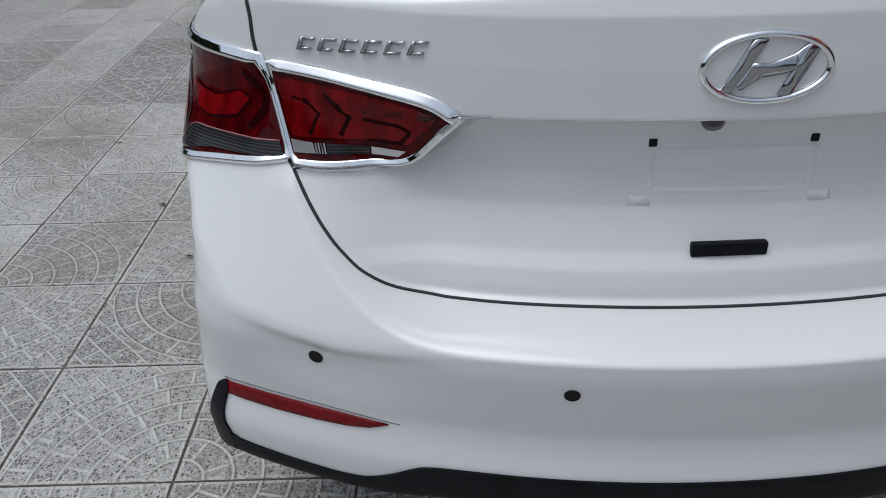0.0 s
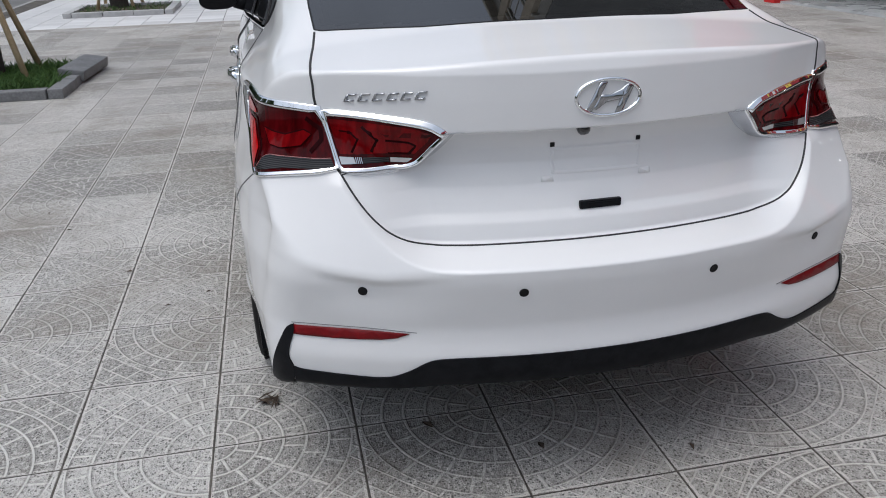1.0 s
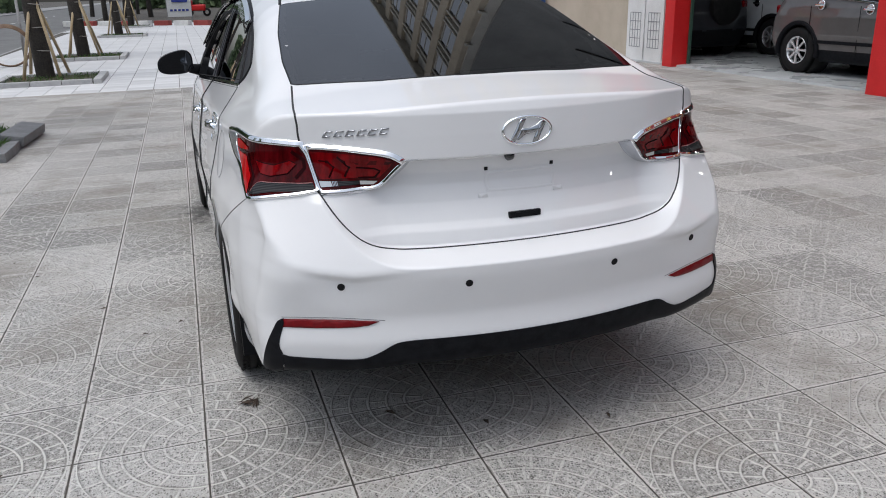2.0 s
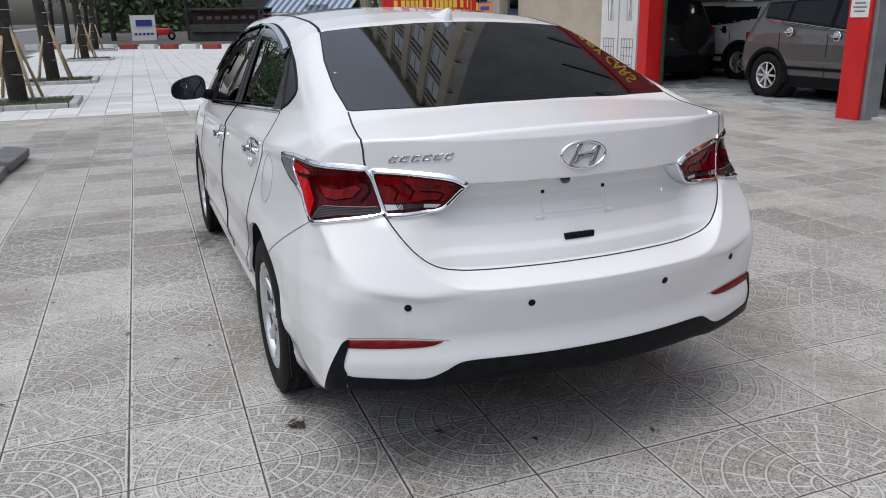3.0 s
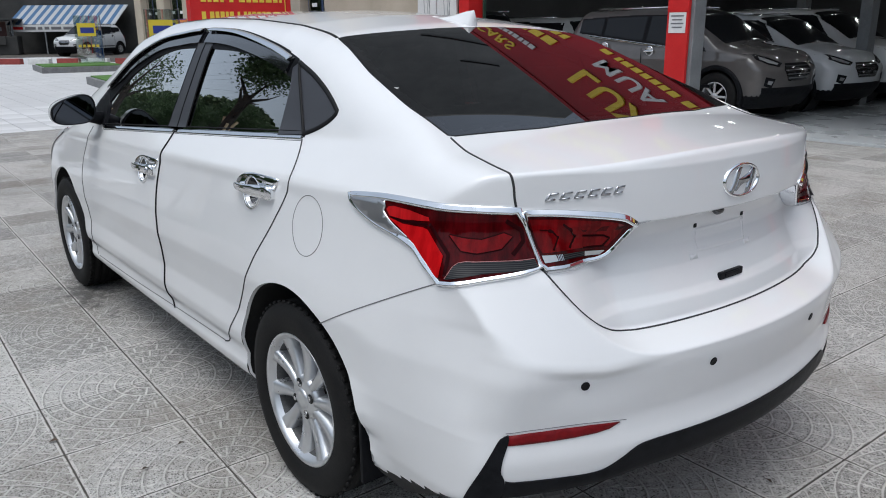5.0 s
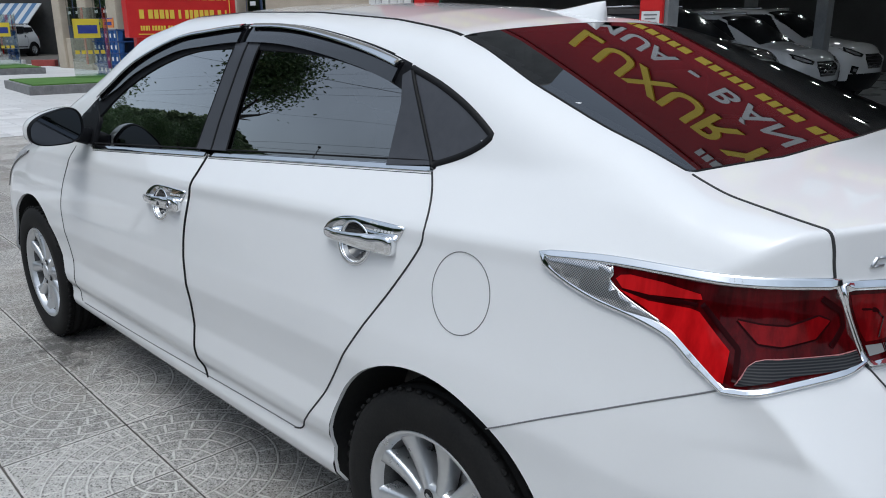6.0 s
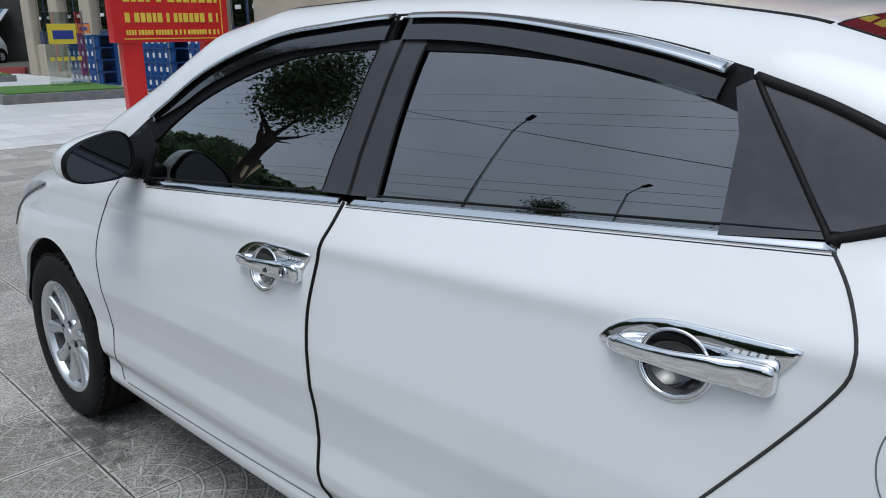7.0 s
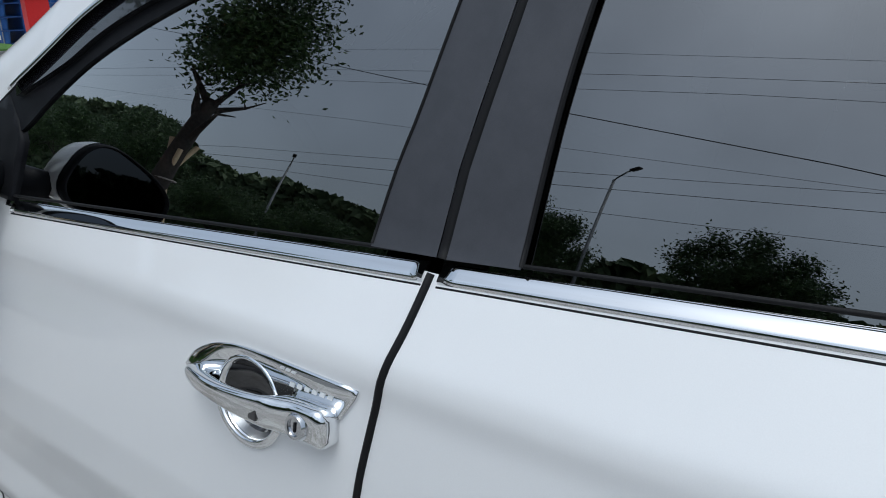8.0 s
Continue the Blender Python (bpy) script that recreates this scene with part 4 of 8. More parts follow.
# ---- glass, pillars and window trim of both sides ----
PILLAR_GAP = [(.999, 1.330), (1.018, 1.245), (1.035, 1.148), (1.043, 1.097), (1.047, 1.037), (1.048, 1.017)]
for sign in (-1, 1):
    S = side_of(sign)
    top = spline(TOP_EDGE, 90)
    low_front = [(1.93, .951), (1.85, .957), (1.06, 1.014)]
    g = [*FRONT_TOP[:2], *spline(FRONT_TOP[2:], 30), (1.130, 1.012), (1.90, .956)]
    for name, outline, words in (("front_side_window", g, "smoked front door glass"),
                                 ("rear_side_window", [(.958, 1.311), *spline(REAR_TOP, 24), (.256, 1.07), (.985, 1.018)], "smoked rear door glass"),
                                 ("quarter_window", [(.255, 1.270), (.15, 1.240), (.053, 1.200), (-.022, 1.158), (-.026, 1.149), (.0, 1.129), (.05, 1.105), (.112, 1.086)], "fixed dark quarter glass")):
        fixed = name == "quarter_window"
        skin_pane(name, outline if fixed else shrunk(outline, -.012), S, -.001 if fixed else -.003, PILLAR_FILM if fixed else SIDE_GLASS, words)
    # black frame above the panes
    def cut(a, b):
        s = [p for p in top if min(a, b) <= p[0] <= max(a, b)]
        return np.array(s)
    v, f = ruled(cut(2.20, 1.03), [(1.985, 1.02), *spline(FRONT_TOP[2:], 40), (1.03, 1.319)], 4, S, .001, 60, .01)
    link_mesh("window_frame", v, f, BLACK_TRIM, sedan, "black front window frame")
    v, f = ruled(cut(1.03, .25), [(1.0, 1.321), *spline(REAR_TOP, 40), (.25, 1.22)], 4, S, .001, 60, .01)
    link_mesh("window_frame", v, f, BLACK_TRIM, sedan, "black rear window frame")
    part("mirror_base", plate([(2.20, .950), (2.09, 1.05), (1.985, 1.105), (1.930, 1.068), (1.906, 1.040), (1.908, .950)], S, .003, .03, .01), BLACK_TRIM, sedan, "black mirror mounting panel", smooth=True)
    skin_pane("pillar_cover", [(1.067, 1.325), *[(y + .006, z) for y, z in PILLAR_GAP], (1.137, 1.013), (1.124, 1.088), (1.110, 1.142), (1.087, 1.246)], S, .003, PILLAR_FILM, "matt black door pillar cover")
    skin_pane("pillar_cover", [*[(y - .006, z) for y, z in PILLAR_GAP[::-1]], (.931, 1.325), (.946, 1.245), (.957, 1.153), (.962, 1.023)], S, .003, PILLAR_FILM, "matt black door pillar cover")
    skin_pane("pillar_cover", [(.285, 1.262), (.262, 1.275), (.118, 1.078), (.258, 1.062), (.264, 1.20)], S, .002, PILLAR_FILM, "matt black rear door triangle")
    part("window_seal", strip_on(PILLAR_GAP, S, .012, .004, lift=.002, n=24), SEAL, sedan, smooth=True)
    part("window_seal", strip_on([(.932, 1.318), (.946, 1.245), (.957, 1.153), (.962, 1.025)], S, .005, .004, lift=.003, n=14), SEAL, sedan, smooth=True)
    part("window_seal", strip_on([(1.068, 1.316), (1.087, 1.246), (1.110, 1.142), (1.124, 1.088), (1.136, 1.016)], S, .004, .003, lift=.003, n=14), SEAL, sedan, smooth=True)
    part("window_seal", strip_on([(.256, 1.272), (.112, 1.076)], S, .010, .005, lift=.001, n=14), SEAL, sedan, smooth=True)
    part("window_seal", strip_on([(.262, 1.279), (.15, 1.244), (.053, 1.203), (-.026, 1.158), (-.03, 1.148), (-.003, 1.126), (.046, 1.102), (.112, 1.079)], S, .016, .005, lift=.001, n=50), SEAL, sedan, "black quarter glass seal", smooth=True)
    part("window_seal", strip_on(top[:78], S, .007, .004, n=90), SEAL, sedan, "thin black roof-side seal", smooth=True)
    # chrome and smoked visors above the doors
    off = lambda c, d: np.array([(y, z - d) for y, z in c])
    for name, a, b in (("front", 1.965, 1.028), ("rear", 1.006, .272)):
        c = cut(a, b)
        n = np.gradient(c, axis=0)
        n = np.stack([n[:, 1], -n[:, 0]], -1)
        n /= np.linalg.norm(n, axis=1, keepdims=True)
        n *= np.where(n[:, 1:] > 0, -1, 1)
        part("chrome_strip", tilted_strip(c + n * .013, S, .025, .005, .019, 1.1, 70), CHROME, sedan, "chrome strip on window visor", smooth=True)
        wide = .055 * np.clip(np.linspace(.55, 3.2, len(c)) if name == "front" else 1.0, 0, 1) * np.ones(len(c))
        v, f = ruled(c + n * .006, c + n * wide[:, None], 5, S, .011, 70, .004)
        link_mesh("window_visor", v, f, VISOR, sedan, "smoked plastic rain visor")
    # belt moulding
    for ends in ((1.90, 1.064), (1.046, .100)):
        y = np.linspace(*ends, 40)
        z = belt(y) - .004
        part("belt_moulding", tilted_strip(np.stack([y, z], -1), S, .023, .004, .001, .48, 50), CHROME, sedan, "polished chrome belt moulding", smooth=True)
        part("belt_seal", strip_on(np.stack([y, z + .0140], -1), S, .0045, .003, lift=.001, n=50, straight=True), SEAL, sedan, smooth=True)
        part("belt_seal", strip_on(np.stack([y, z - .0125], -1), S, .003, .0015, lift=.0, n=50, straight=True), SEAL, sedan, smooth=True)
    # panel gaps; the door edges carry a black rubber guard
    seam_b = [(1.056, 1.003), (1.060, .960), (1.066, .928), (1.080, .863), (1.094, .767), (1.086, .676), (1.071, .549), (1.072, .405), (1.062, .353), (1.044, .313), (1.036, .300)]
    part("door_edge_guard", strip_on(seam_b, S, .0085, .005, lift=.001, n=70), SEAL, sedan, "black rubber door edge guard", smooth=True)
    seam_c = [(.110, 1.073), (.072, 1.030), (.046, .985), (.040, .955), (.052, .918), (.114, .828), (.259, .641), (.37, .49), (.496, .343), (.515, .325), (.545, .315)]
    part("door_gap", strip_on(seam_c, S, .0050, .0022, lift=.0012, n=70), GAP, sedan, "dark rear door gap", smooth=True)
    part("door_gap", strip_on([(.53, .318), (.8, .312), (1.036, .305), (1.5, .290), (2.10, .280)], S, .004, .0015, lift=.0012, n=50), FLAP_LINE, sedan, "dark door gap along the sill", smooth=True)
    part("door_gap", strip_on([(2.085, .93), (2.125, .87), (2.164, .815), (2.197, .706), (2.165, .587), (2.132, .437), (2.137, .311), (2.12, .283)], S, .0045, .002, lift=.0012, n=50), GAP, sedan, "dark front door gap", smooth=True)
    part("bumper_gap", strip_on([(-.186, .608), (-.323, .679), (-.499, .764), (-.622, .821)], S, .0030, .0015, lift=.0012, n=40), FLAP_LINE, sedan, "fine gap of the bumper", smooth=True)
    if sign < 0:
        a = np.linspace(0, 2 * math.pi, 40, endpoint=False)
        ring = np.stack([-.080 + .0775 * np.cos(a), .855 + .083 * np.sin(a)], -1)
        part("fuel_flap", strip_on(ring, S, .0022, .0012, True, lift=.001, n=64, straight=True), FLAP_LINE, sedan, "round fuel flap with a fine gap", smooth=True)
    # mud flap behind the rear wheel
    part("mud_flap", box((.21, .014, .22), (sign * .735, -.335, .29), .005), BLACK_TRIM, sedan, "black rubber mud flap", angle=40)


# ---- door handles ----
def door_handle(sign, y0, z0, lock):
    """Chrome pull grip over a hollow chrome bowl in a mirror-like backing plate; y0, z0 is its middle."""
    S = side_of(sign)

    def loc(u, v):
        return (y0 - u, z0 + v)

    h = new("door_handle")
    h.parent = sedan
    tagged(h, "chrome door handle with chrome bowl and plate")
    shape = spline([(-.144, -.009), (-.127, .012), (-.090, .032), (-.045, .043), (.0, .046), (.06, .047), (.146, .048)], 24)
    outline = np.array([*shape, (.147, .044), (.119, .004), (.06, -.012), (.0, -.014), (-.10, -.014), (-.135, -.014)])
    nav = Vector(gradient(S(*np.array([loc(0, 0)]).T))[0])
    cu, cv, ru, rv = -BOWL[0], BOWL[1], BOWL[2], BOWL[3]
    # the plate reaches from its outline, or from a flange round the bowl, to the bowl's lip
    n = 96
    ang = np.linspace(0, math.tau, n, endpoint=False)
    way = np.stack([ru * np.cos(ang), rv * np.sin(ang)], -1)
    edge = np.full(n, 1.16)
    for p, q in zip(outline, np.roll(outline, -1, 0)):
        e, o = q - p, p - (cu, cv)
        det = way[:, 1] * e[0] - way[:, 0] * e[1]
        det = np.where(np.abs(det) < 1e-9, 1e-9, det)
        s, k = (o[1] * e[0] - o[0] * e[1]) / det, (way[:, 0] * o[1] - way[:, 1] * o[0]) / det
        edge = np.where((s > 0) & (k >= 0) & (k <= 1), np.maximum(edge, s), edge)

    def ring(scale, out):
        uv = np.array((cu, cv)) + way * np.reshape(scale, (-1, 1))
        base = S(y0 - uv[:, 0], z0 + uv[:, 1])
        return base + np.array(nav) * out

    def tube(rows, close=False):
        bm = bmesh.new()
        vs = [[bm.verts.new(p) for p in r] for r in rows]
        for p, q in zip(vs, vs[1:]):
            for i in range(n):
                bm.faces.new((p[i], p[(i + 1) % n], q[(i + 1) % n], q[i]))
        if close:
            bm.faces.new(vs[-1])
        return bm

    part("backing_plate", tube([ring(edge, -.002), ring(edge, .0030), ring(edge - (edge - 1) * .06, .0042), ring(edge * .5 + .53, .0042), ring(1.06, .0042)]), CHROME, h, "mirror chrome backing plate", angle=35)
    part("bowl", tube([ring(1.07, .0042), ring(1.03, .0062), ring(.98, .0055), ring(.93, -.001)]), CHROME, h, "chrome bowl lip", smooth=True)
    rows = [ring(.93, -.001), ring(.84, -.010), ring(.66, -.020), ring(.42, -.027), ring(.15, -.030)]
    # the bowl's dark reflections are painted: black above, darkened chrome below
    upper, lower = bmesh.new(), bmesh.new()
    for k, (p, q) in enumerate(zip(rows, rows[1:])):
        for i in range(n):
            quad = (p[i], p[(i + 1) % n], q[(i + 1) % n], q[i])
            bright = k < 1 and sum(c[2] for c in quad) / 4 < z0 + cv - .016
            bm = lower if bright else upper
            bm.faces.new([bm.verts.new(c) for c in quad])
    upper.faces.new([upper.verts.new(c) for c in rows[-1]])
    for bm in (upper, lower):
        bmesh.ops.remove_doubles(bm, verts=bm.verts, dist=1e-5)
    part("bowl_hollow", upper, BLACK_GLOSS, h, "hollow behind the grip, dark reflections painted black", smooth=True)
    part("bowl_floor", lower, DARK_CHROME, h, "lower edge of the bowl, chrome darkened for reflections", smooth=True)

    def face(u):
        """How far the grip's outer face stands off the door."""
        t = min(1, max(0, (u + .124) / .246))
        return .017 + .023 * math.sin(math.pi * min(t, .82) / .9) ** .7

    bm = bmesh.new()
    rings = []
    for t in np.linspace(0, 1, 44):
        u = -.124 + .246 * t
        y, z = loc(u, -.008 + .008 * t)
        base = Vector(S(np.array([y]), np.array([z]))[0])
        ends = max(1 - smooth01(.05, .16, t), smooth01(.66, .74, t))
        back = (face(u) - .019) * (1 - ends) - .002 * ends
        hh = (.0130 + .0095 * smooth01(.25, .95, t)) * min(1, t / .10 + .25) ** .5 * min(1, (1 - t) / .05 + .40) ** .5
        front = face(u) * min(1, .72 + t / .12) * min(1, .80 + (1 - t) / .15)
        row = []
        for k in range(20):
            b = math.tau * k / 20
            cz, cn = math.cos(b), math.sin(b)
            row.append(bm.verts.new(base + nav * ((front + back) / 2 + (front - back) / 2 * math.copysign(abs(cn) ** .6, cn)) + Vector((0, 0, 1)) * (hh * math.copysign(abs(cz) ** .75, cz))))
        rings.append(row)
    for p, q in zip(rings, rings[1:]):
        for k in range(20):
            bm.faces.new((p[k], p[(k + 1) % 20], q[(k + 1) % 20], q[k]))
    bm.faces.new(rings[0]), bm.faces.new(rings[-1])
    part("grip", bm, CHROME, h, "polished chrome pull grip", smooth=True)

    def stand(u, v, out):
        y, z = loc(u, v)
        base = Vector(S(np.array([y]), np.array([z]))[0]) + nav * out
        return Matrix.Translation(base) @ nav.to_track_quat("X", "Z").to_matrix().to_4x4()

    if lock:
        bm = lathe([(.0, .003), (.009, .003), (.0095, .0055), (.0125, .0055), (.0145, .002), (.0150, -.012)], 32)
        bmesh.ops.transform(bm, matrix=stand(.088, -.002, face(.088) - .001), verts=bm.verts)
        part("key_cylinder", bm, CHROME_DULL, h, "satin key cylinder", angle=40)
        bm = box((.002, .0025, .010), (0, 0, 0))
        bmesh.ops.transform(bm, matrix=stand(.088, -.002, face(.088) + .0022), verts=bm.verts)
        part("key_slot", bm, SEAL, h)
        bm = box((.003, .012, .012), (0, 0, 0), .001)
        bmesh.ops.transform(bm, matrix=stand(.030, -.006, face(.030) - .0016), verts=bm.verts)
        part("request_button", bm, BLACK_GLOSS, h, "black request button")
    # pale stamped marks on the plate: plain bars
    for u, v, w, tall in [(.036 + .009 * i, .0405, .0065, .0035) for i in range(3)] + [(.052 + .0115 * i, .026 + .0008 * i, .0075, .0055) for i in range(6)]:
        y, z = loc(u, v)
        part("stamped_mark", plate([(y - w / 2, z - tall / 2), (y + w / 2, z - tall / 2), (y + w / 2 - .002, z + tall / 2), (y - w / 2 - .002, z + tall / 2)], S, .0048, .05), STAMP, h)
    return h


STAMP = shader("pale_stamped_marking", (.78, .79, .80), .5, .3)
for sign in (-1, 1):
    door_handle(sign, *HANDLES[0], True)
    door_handle(sign, *HANDLES[1], False)

# ---- nose: headlamps, grille, lower intake ----
def on_front(x, z):
    x, z = np.broadcast_arrays(np.asarray(x, float), np.asarray(z, float))
    return onto(np.stack([x, 3.9 + 0 * x, z], -1), (0, -1, 0), 2.2)


for sign in (-1, 1):
    X = lambda pts: [(sign * a, b) for a, b in pts]
    lamp = part("headlamp", plate(X([(.40, .70), (.46, .735), (.58, .775), (.68, .80), (.735, .79), (.74, .755), (.70, .715), (.60, .690), (.48, .675)]), on_front, .004, .03, .02), CLEAR_LENS, sedan, "clear swept-back headlamp", smooth=True)
    part("lamp_trim", strip_on(X([(.42, .70), (.50, .715), (.60, .735), (.70, .765)]), on_front, .014, .004, lift=.004, n=24), CHROME_DULL, lamp, smooth=True)
    part("fog_recess", plate(X([(.58, .40), (.68, .43), (.70, .37), (.60, .34)]), on_front, .003, .03, .01), BLACK_TRIM, sedan, "black fog lamp recess", smooth=True)
    wing = part("headlamp", plate([(2.70, .846), (2.80, .842), (2.95, .810), (3.06, .760), (3.10, .69), (3.07, .64), (3.03, .68), (2.97, .735), (2.87, .79)], side_of(sign), .003, .03, .006), LENS_GREY, sedan, "clear headlamp tail on the wing", smooth=True)
    part("lamp_trim", strip_on([(2.70, .842), (2.87, .787), (2.97, .732), (3.03, .677), (3.07, .64)], side_of(sign), .012, .004, lift=.003, n=30), BLACK_GLOSS, wing, smooth=True)
grille = part("grille", plate([(-.36, .66), (.36, .66), (.30, .50), (.24, .42), (-.24, .42), (-.30, .50)], on_front, .003, .04, .01), BLACK_GLOSS, sedan, "black grille", smooth=True)
for k in range(5):
    part("grille_bar", strip_on([(-.34 + .02 * k, .64 - .045 * k), (.34 - .02 * k, .64 - .045 * k)], on_front, .014, .006, lift=.003, n=24), CHROME_DULL, grille, smooth=True)
part("lower_intake", plate([(-.50, .36), (.50, .36), (.44, .27), (-.44, .27)], on_front, .003, .05, .01), BLACK_TRIM, sedan, "black lower intake", smooth=True)

# ---- rear of the sedan ----
glass_outline = [*spread([REAR_GLASS_EDGE[k] for k in (0, 1, 2, 3, 4)], 24), *spread([REAR_GLASS_EDGE[k] for k in (4, 5, 6, 7)], 16)[1:], *spread([REAR_GLASS_EDGE[k] for k in (7, 8, 9, 10, 11)], 24)[1:], *spread([REAR_GLASS_EDGE[k] for k in (11, 12, 13, 0)], 16)[1:-1]]
skin_pane("rear_window", glass_outline, on_top, .0015, REAR_GLASS, "smoked curved rear window", .05)
ring_in = shrunk(glass_outline, .045)
v, f = ruled(np.vstack([glass_outline, glass_outline[:1]]), np.vstack([ring_in, ring_in[:1]]), 3, on_top, -.0035, 120)
link_mesh("window_border", v, f, BLACK_GLOSS, sedan, "black printed border of the rear window")
part("window_seal", strip_on(np.vstack([glass_outline, glass_outline[:1]]), on_top, .007, .003, n=160, straight=True), SEAL, sedan, "black rear window seal", smooth=True)
screen_outline = spline(SCREEN_EDGE, 60, True)[:-1]
part("windscreen", plate(screen_outline, on_top, .0015, .06, .006), SIDE_GLASS, sedan, "tinted windscreen", smooth=True)
for s in (-1, 1):
    part("roof_ditch_moulding", strip_on([(s * .535, .20), (s * .520, .32), (s * .512, .6), (s * .510, 1.0), (s * .508, 1.4), (s * .50, 1.78)], on_top, .014, .003, n=60), SEAL, sedan, "black roof ditch moulding", smooth=True)

# shark fin
bm = bmesh.new()
rows = []
for t in np.linspace(0, 1, 12):
    y = .395 - .215 * t
    h = .056 * (t ** 1.35)
    half = .032 * math.sin(math.pi * (.12 + .74 * t)) ** .6
    zb = float(TOP_MID(y)) - .004
    row = []
    for a in np.linspace(0, math.pi, 9):
        c, s = math.cos(a), math.sin(a)
        row.append(bm.verts.new((half * c * (1 - .75 * s * min(1, h / .03)), y - .004 * s * t, zb + max(.006, h) * s ** .8 if s > 1e-6 else zb)))
    rows.append(row)
for p, q in zip(rows, rows[1:]):
    for k in range(8):
        bm.faces.new((p[k], p[k + 1], q[k + 1], q[k]))
bm.faces.new(rows[0]), bm.faces.new(rows[-1])
part("antenna_fin", bm, WHITE_PAINT, sedan, "white shark-fin antenna", smooth=True)

# boot lid gap
LID_GAP = [(-.612, -.447, 1.117), (-.628, -.55, 1.095), (-.641, -.640, 1.071), (-.646, -.70, 1.045), (-.6455, -.712, 1.01), (-.641, -.716, .980)]
lid_low = [(w, float(lid_edge(w))) for w in (.606, .598, .588, .575, .56, .54, .51, .47, .42, .36, .2, 0)]
low = spline([(-a, b) for a, b in lid_low] + [(a, b) for a, b in lid_low[-2::-1]], 160)
part("lid_gap", strip_on(low, on_rear, .0050, .0020, lift=.0015, n=160, straight=True), GAP, sedan, "dark gap under the boot lid", smooth=True)
for s in (-1, 1):
    up = on_top(np.array([-s * p[0] for p in LID_GAP[:3]]), np.array([p[1] for p in LID_GAP[:3]]))
    down = on_rear(np.array([s * .6455, s * .645, s * .641]), np.array([1.040, 1.01, .980]))
    mid = onto(np.array([[s * .646, -.9, 1.30]]), np.array([[0, .55, -.62]]) / .829, 1.0)
    p = spline(np.vstack([up, mid, down]), 60)
    for _ in range(4):
        p = p - gradient(p) * field(*p.T)[:, None]
    part("lid_gap", sweep(p + gradient(p) * .0012, gradient(p), .006, .0022), GAP, sedan, "dark gap beside the boot lid", smooth=True)


# ---- tail lamps ----
def corner_angle(x, y):
    return math.degrees(math.atan2(-(y + .30), abs(x) - .30))


def tail_lamp(s):
    """The outer lamp on the wing and the inner lamp on the lid, in chrome bezels."""
    C = lambda a, z: on_corner(a, z, s)
    R = on_rear
    outer = new("tail_lamp")
    outer.parent = sedan
    tagged(outer, "red tail lamp in a chrome bezel, wrapped round the rear wing")
    A = corner_angle
    # outline from the front tip along the top, down the gap, back along the bottom
    tops = [(A(.793, -.263), .970), (A(.790, -.33), .977), (A(.779, -.42), .984), (A(.750, -.605), .988), (A(.70, -.68), .987), (A(.640, -.720), .983)]
    gaps = [(A(.632, -.728), .955), (A(.612, -.758), .868)]
    bots = [(A(.610, -.766), .854), (A(.66, -.742), .845), (A(.726, -.699), .835), (A(.775, -.645), .824), (A(.789, -.622), .820)]
    lows = [(A(.790, -.575), .852), (A(.789, -.53), .884), (A(.791, -.47), .902), (A(.794, -.38), .918), (A(.795, -.315), .938), (A(.795, -.275), .958)]
    rim = [*tops, *gaps, *bots, *lows]
    part("lamp_housing", plate([(a * .01, z) for a, z in rim], lambda a, z: C(a * 100, z), .004, .025, .012), RED_DARK, outer, "dark red lamp lens", smooth=True)
    K = lambda a, z: C(a * 100, z)
    k = lambda pts: [(a * .01, z) for a, z in pts]
    # mesh-textured chrome wing at the front tip
    part("lamp_mesh_trim", plate(k([(-3.4, .964), (3.0, .972), (9.0, .975), (12.4, .972), (12.9, .962), (12.3, .952), (14.0, .938), (17.0, .924), (22.5, .904), (16.5, .905), (8.4, .912), (1.6, .930)]), K, .0078, .02, .004), MESH_TRIM, outer, "silver mesh-patterned trim", smooth=True)
    part("mesh_edge", strip_on(k([(12.6, .974), (12.9, .962), (12.3, .952), (14.0, .938), (17.0, .924), (23.0, .903)]), K, .0036, .002, lift=.008, n=40), CHROME, outer, smooth=True)
    # light guides with dark gaps between them
    part("light_guide", plate(k([(13.6, .956), (14.5, .964), (16.5, .968), (22.8, .967), (29.3, .960), (29.6, .951), (26.2, .947), (20.5, .941), (15.1, .942)]), K, .0062, .02), RED_BRIGHT, outer, "bright red upper light guide", smooth=True)
    part("light_guide", plate(k([(14.2, .939), (20.6, .931), (27.9, .934), (29.3, .931), (34.0, .880), (33.4, .832), (32.6, .833), (29.8, .857), (25.2, .893), (19.9, .919)]), K, .0062, .02), RED_BRIGHT, outer, "bright red slanting light guide", smooth=True)
    part("light_guide", plate(k([(35.0, .926), (38.5, .921), (42.5, .919), (47.5, .934), (49.5, .926), (47.0, .900), (41.5, .890), (38.0, .894)]), K, .0062, .02), RED_LENS, outer, "red light guide", smooth=True)
    part("lamp_gap_line", strip_on(k([(29.6, .944), (30.6, .934), (35.2, .884), (34.8, .838)]), K, .009, .0002, lift=.0064, n=24, straight=True), RED_BLACK, outer, smooth=True)
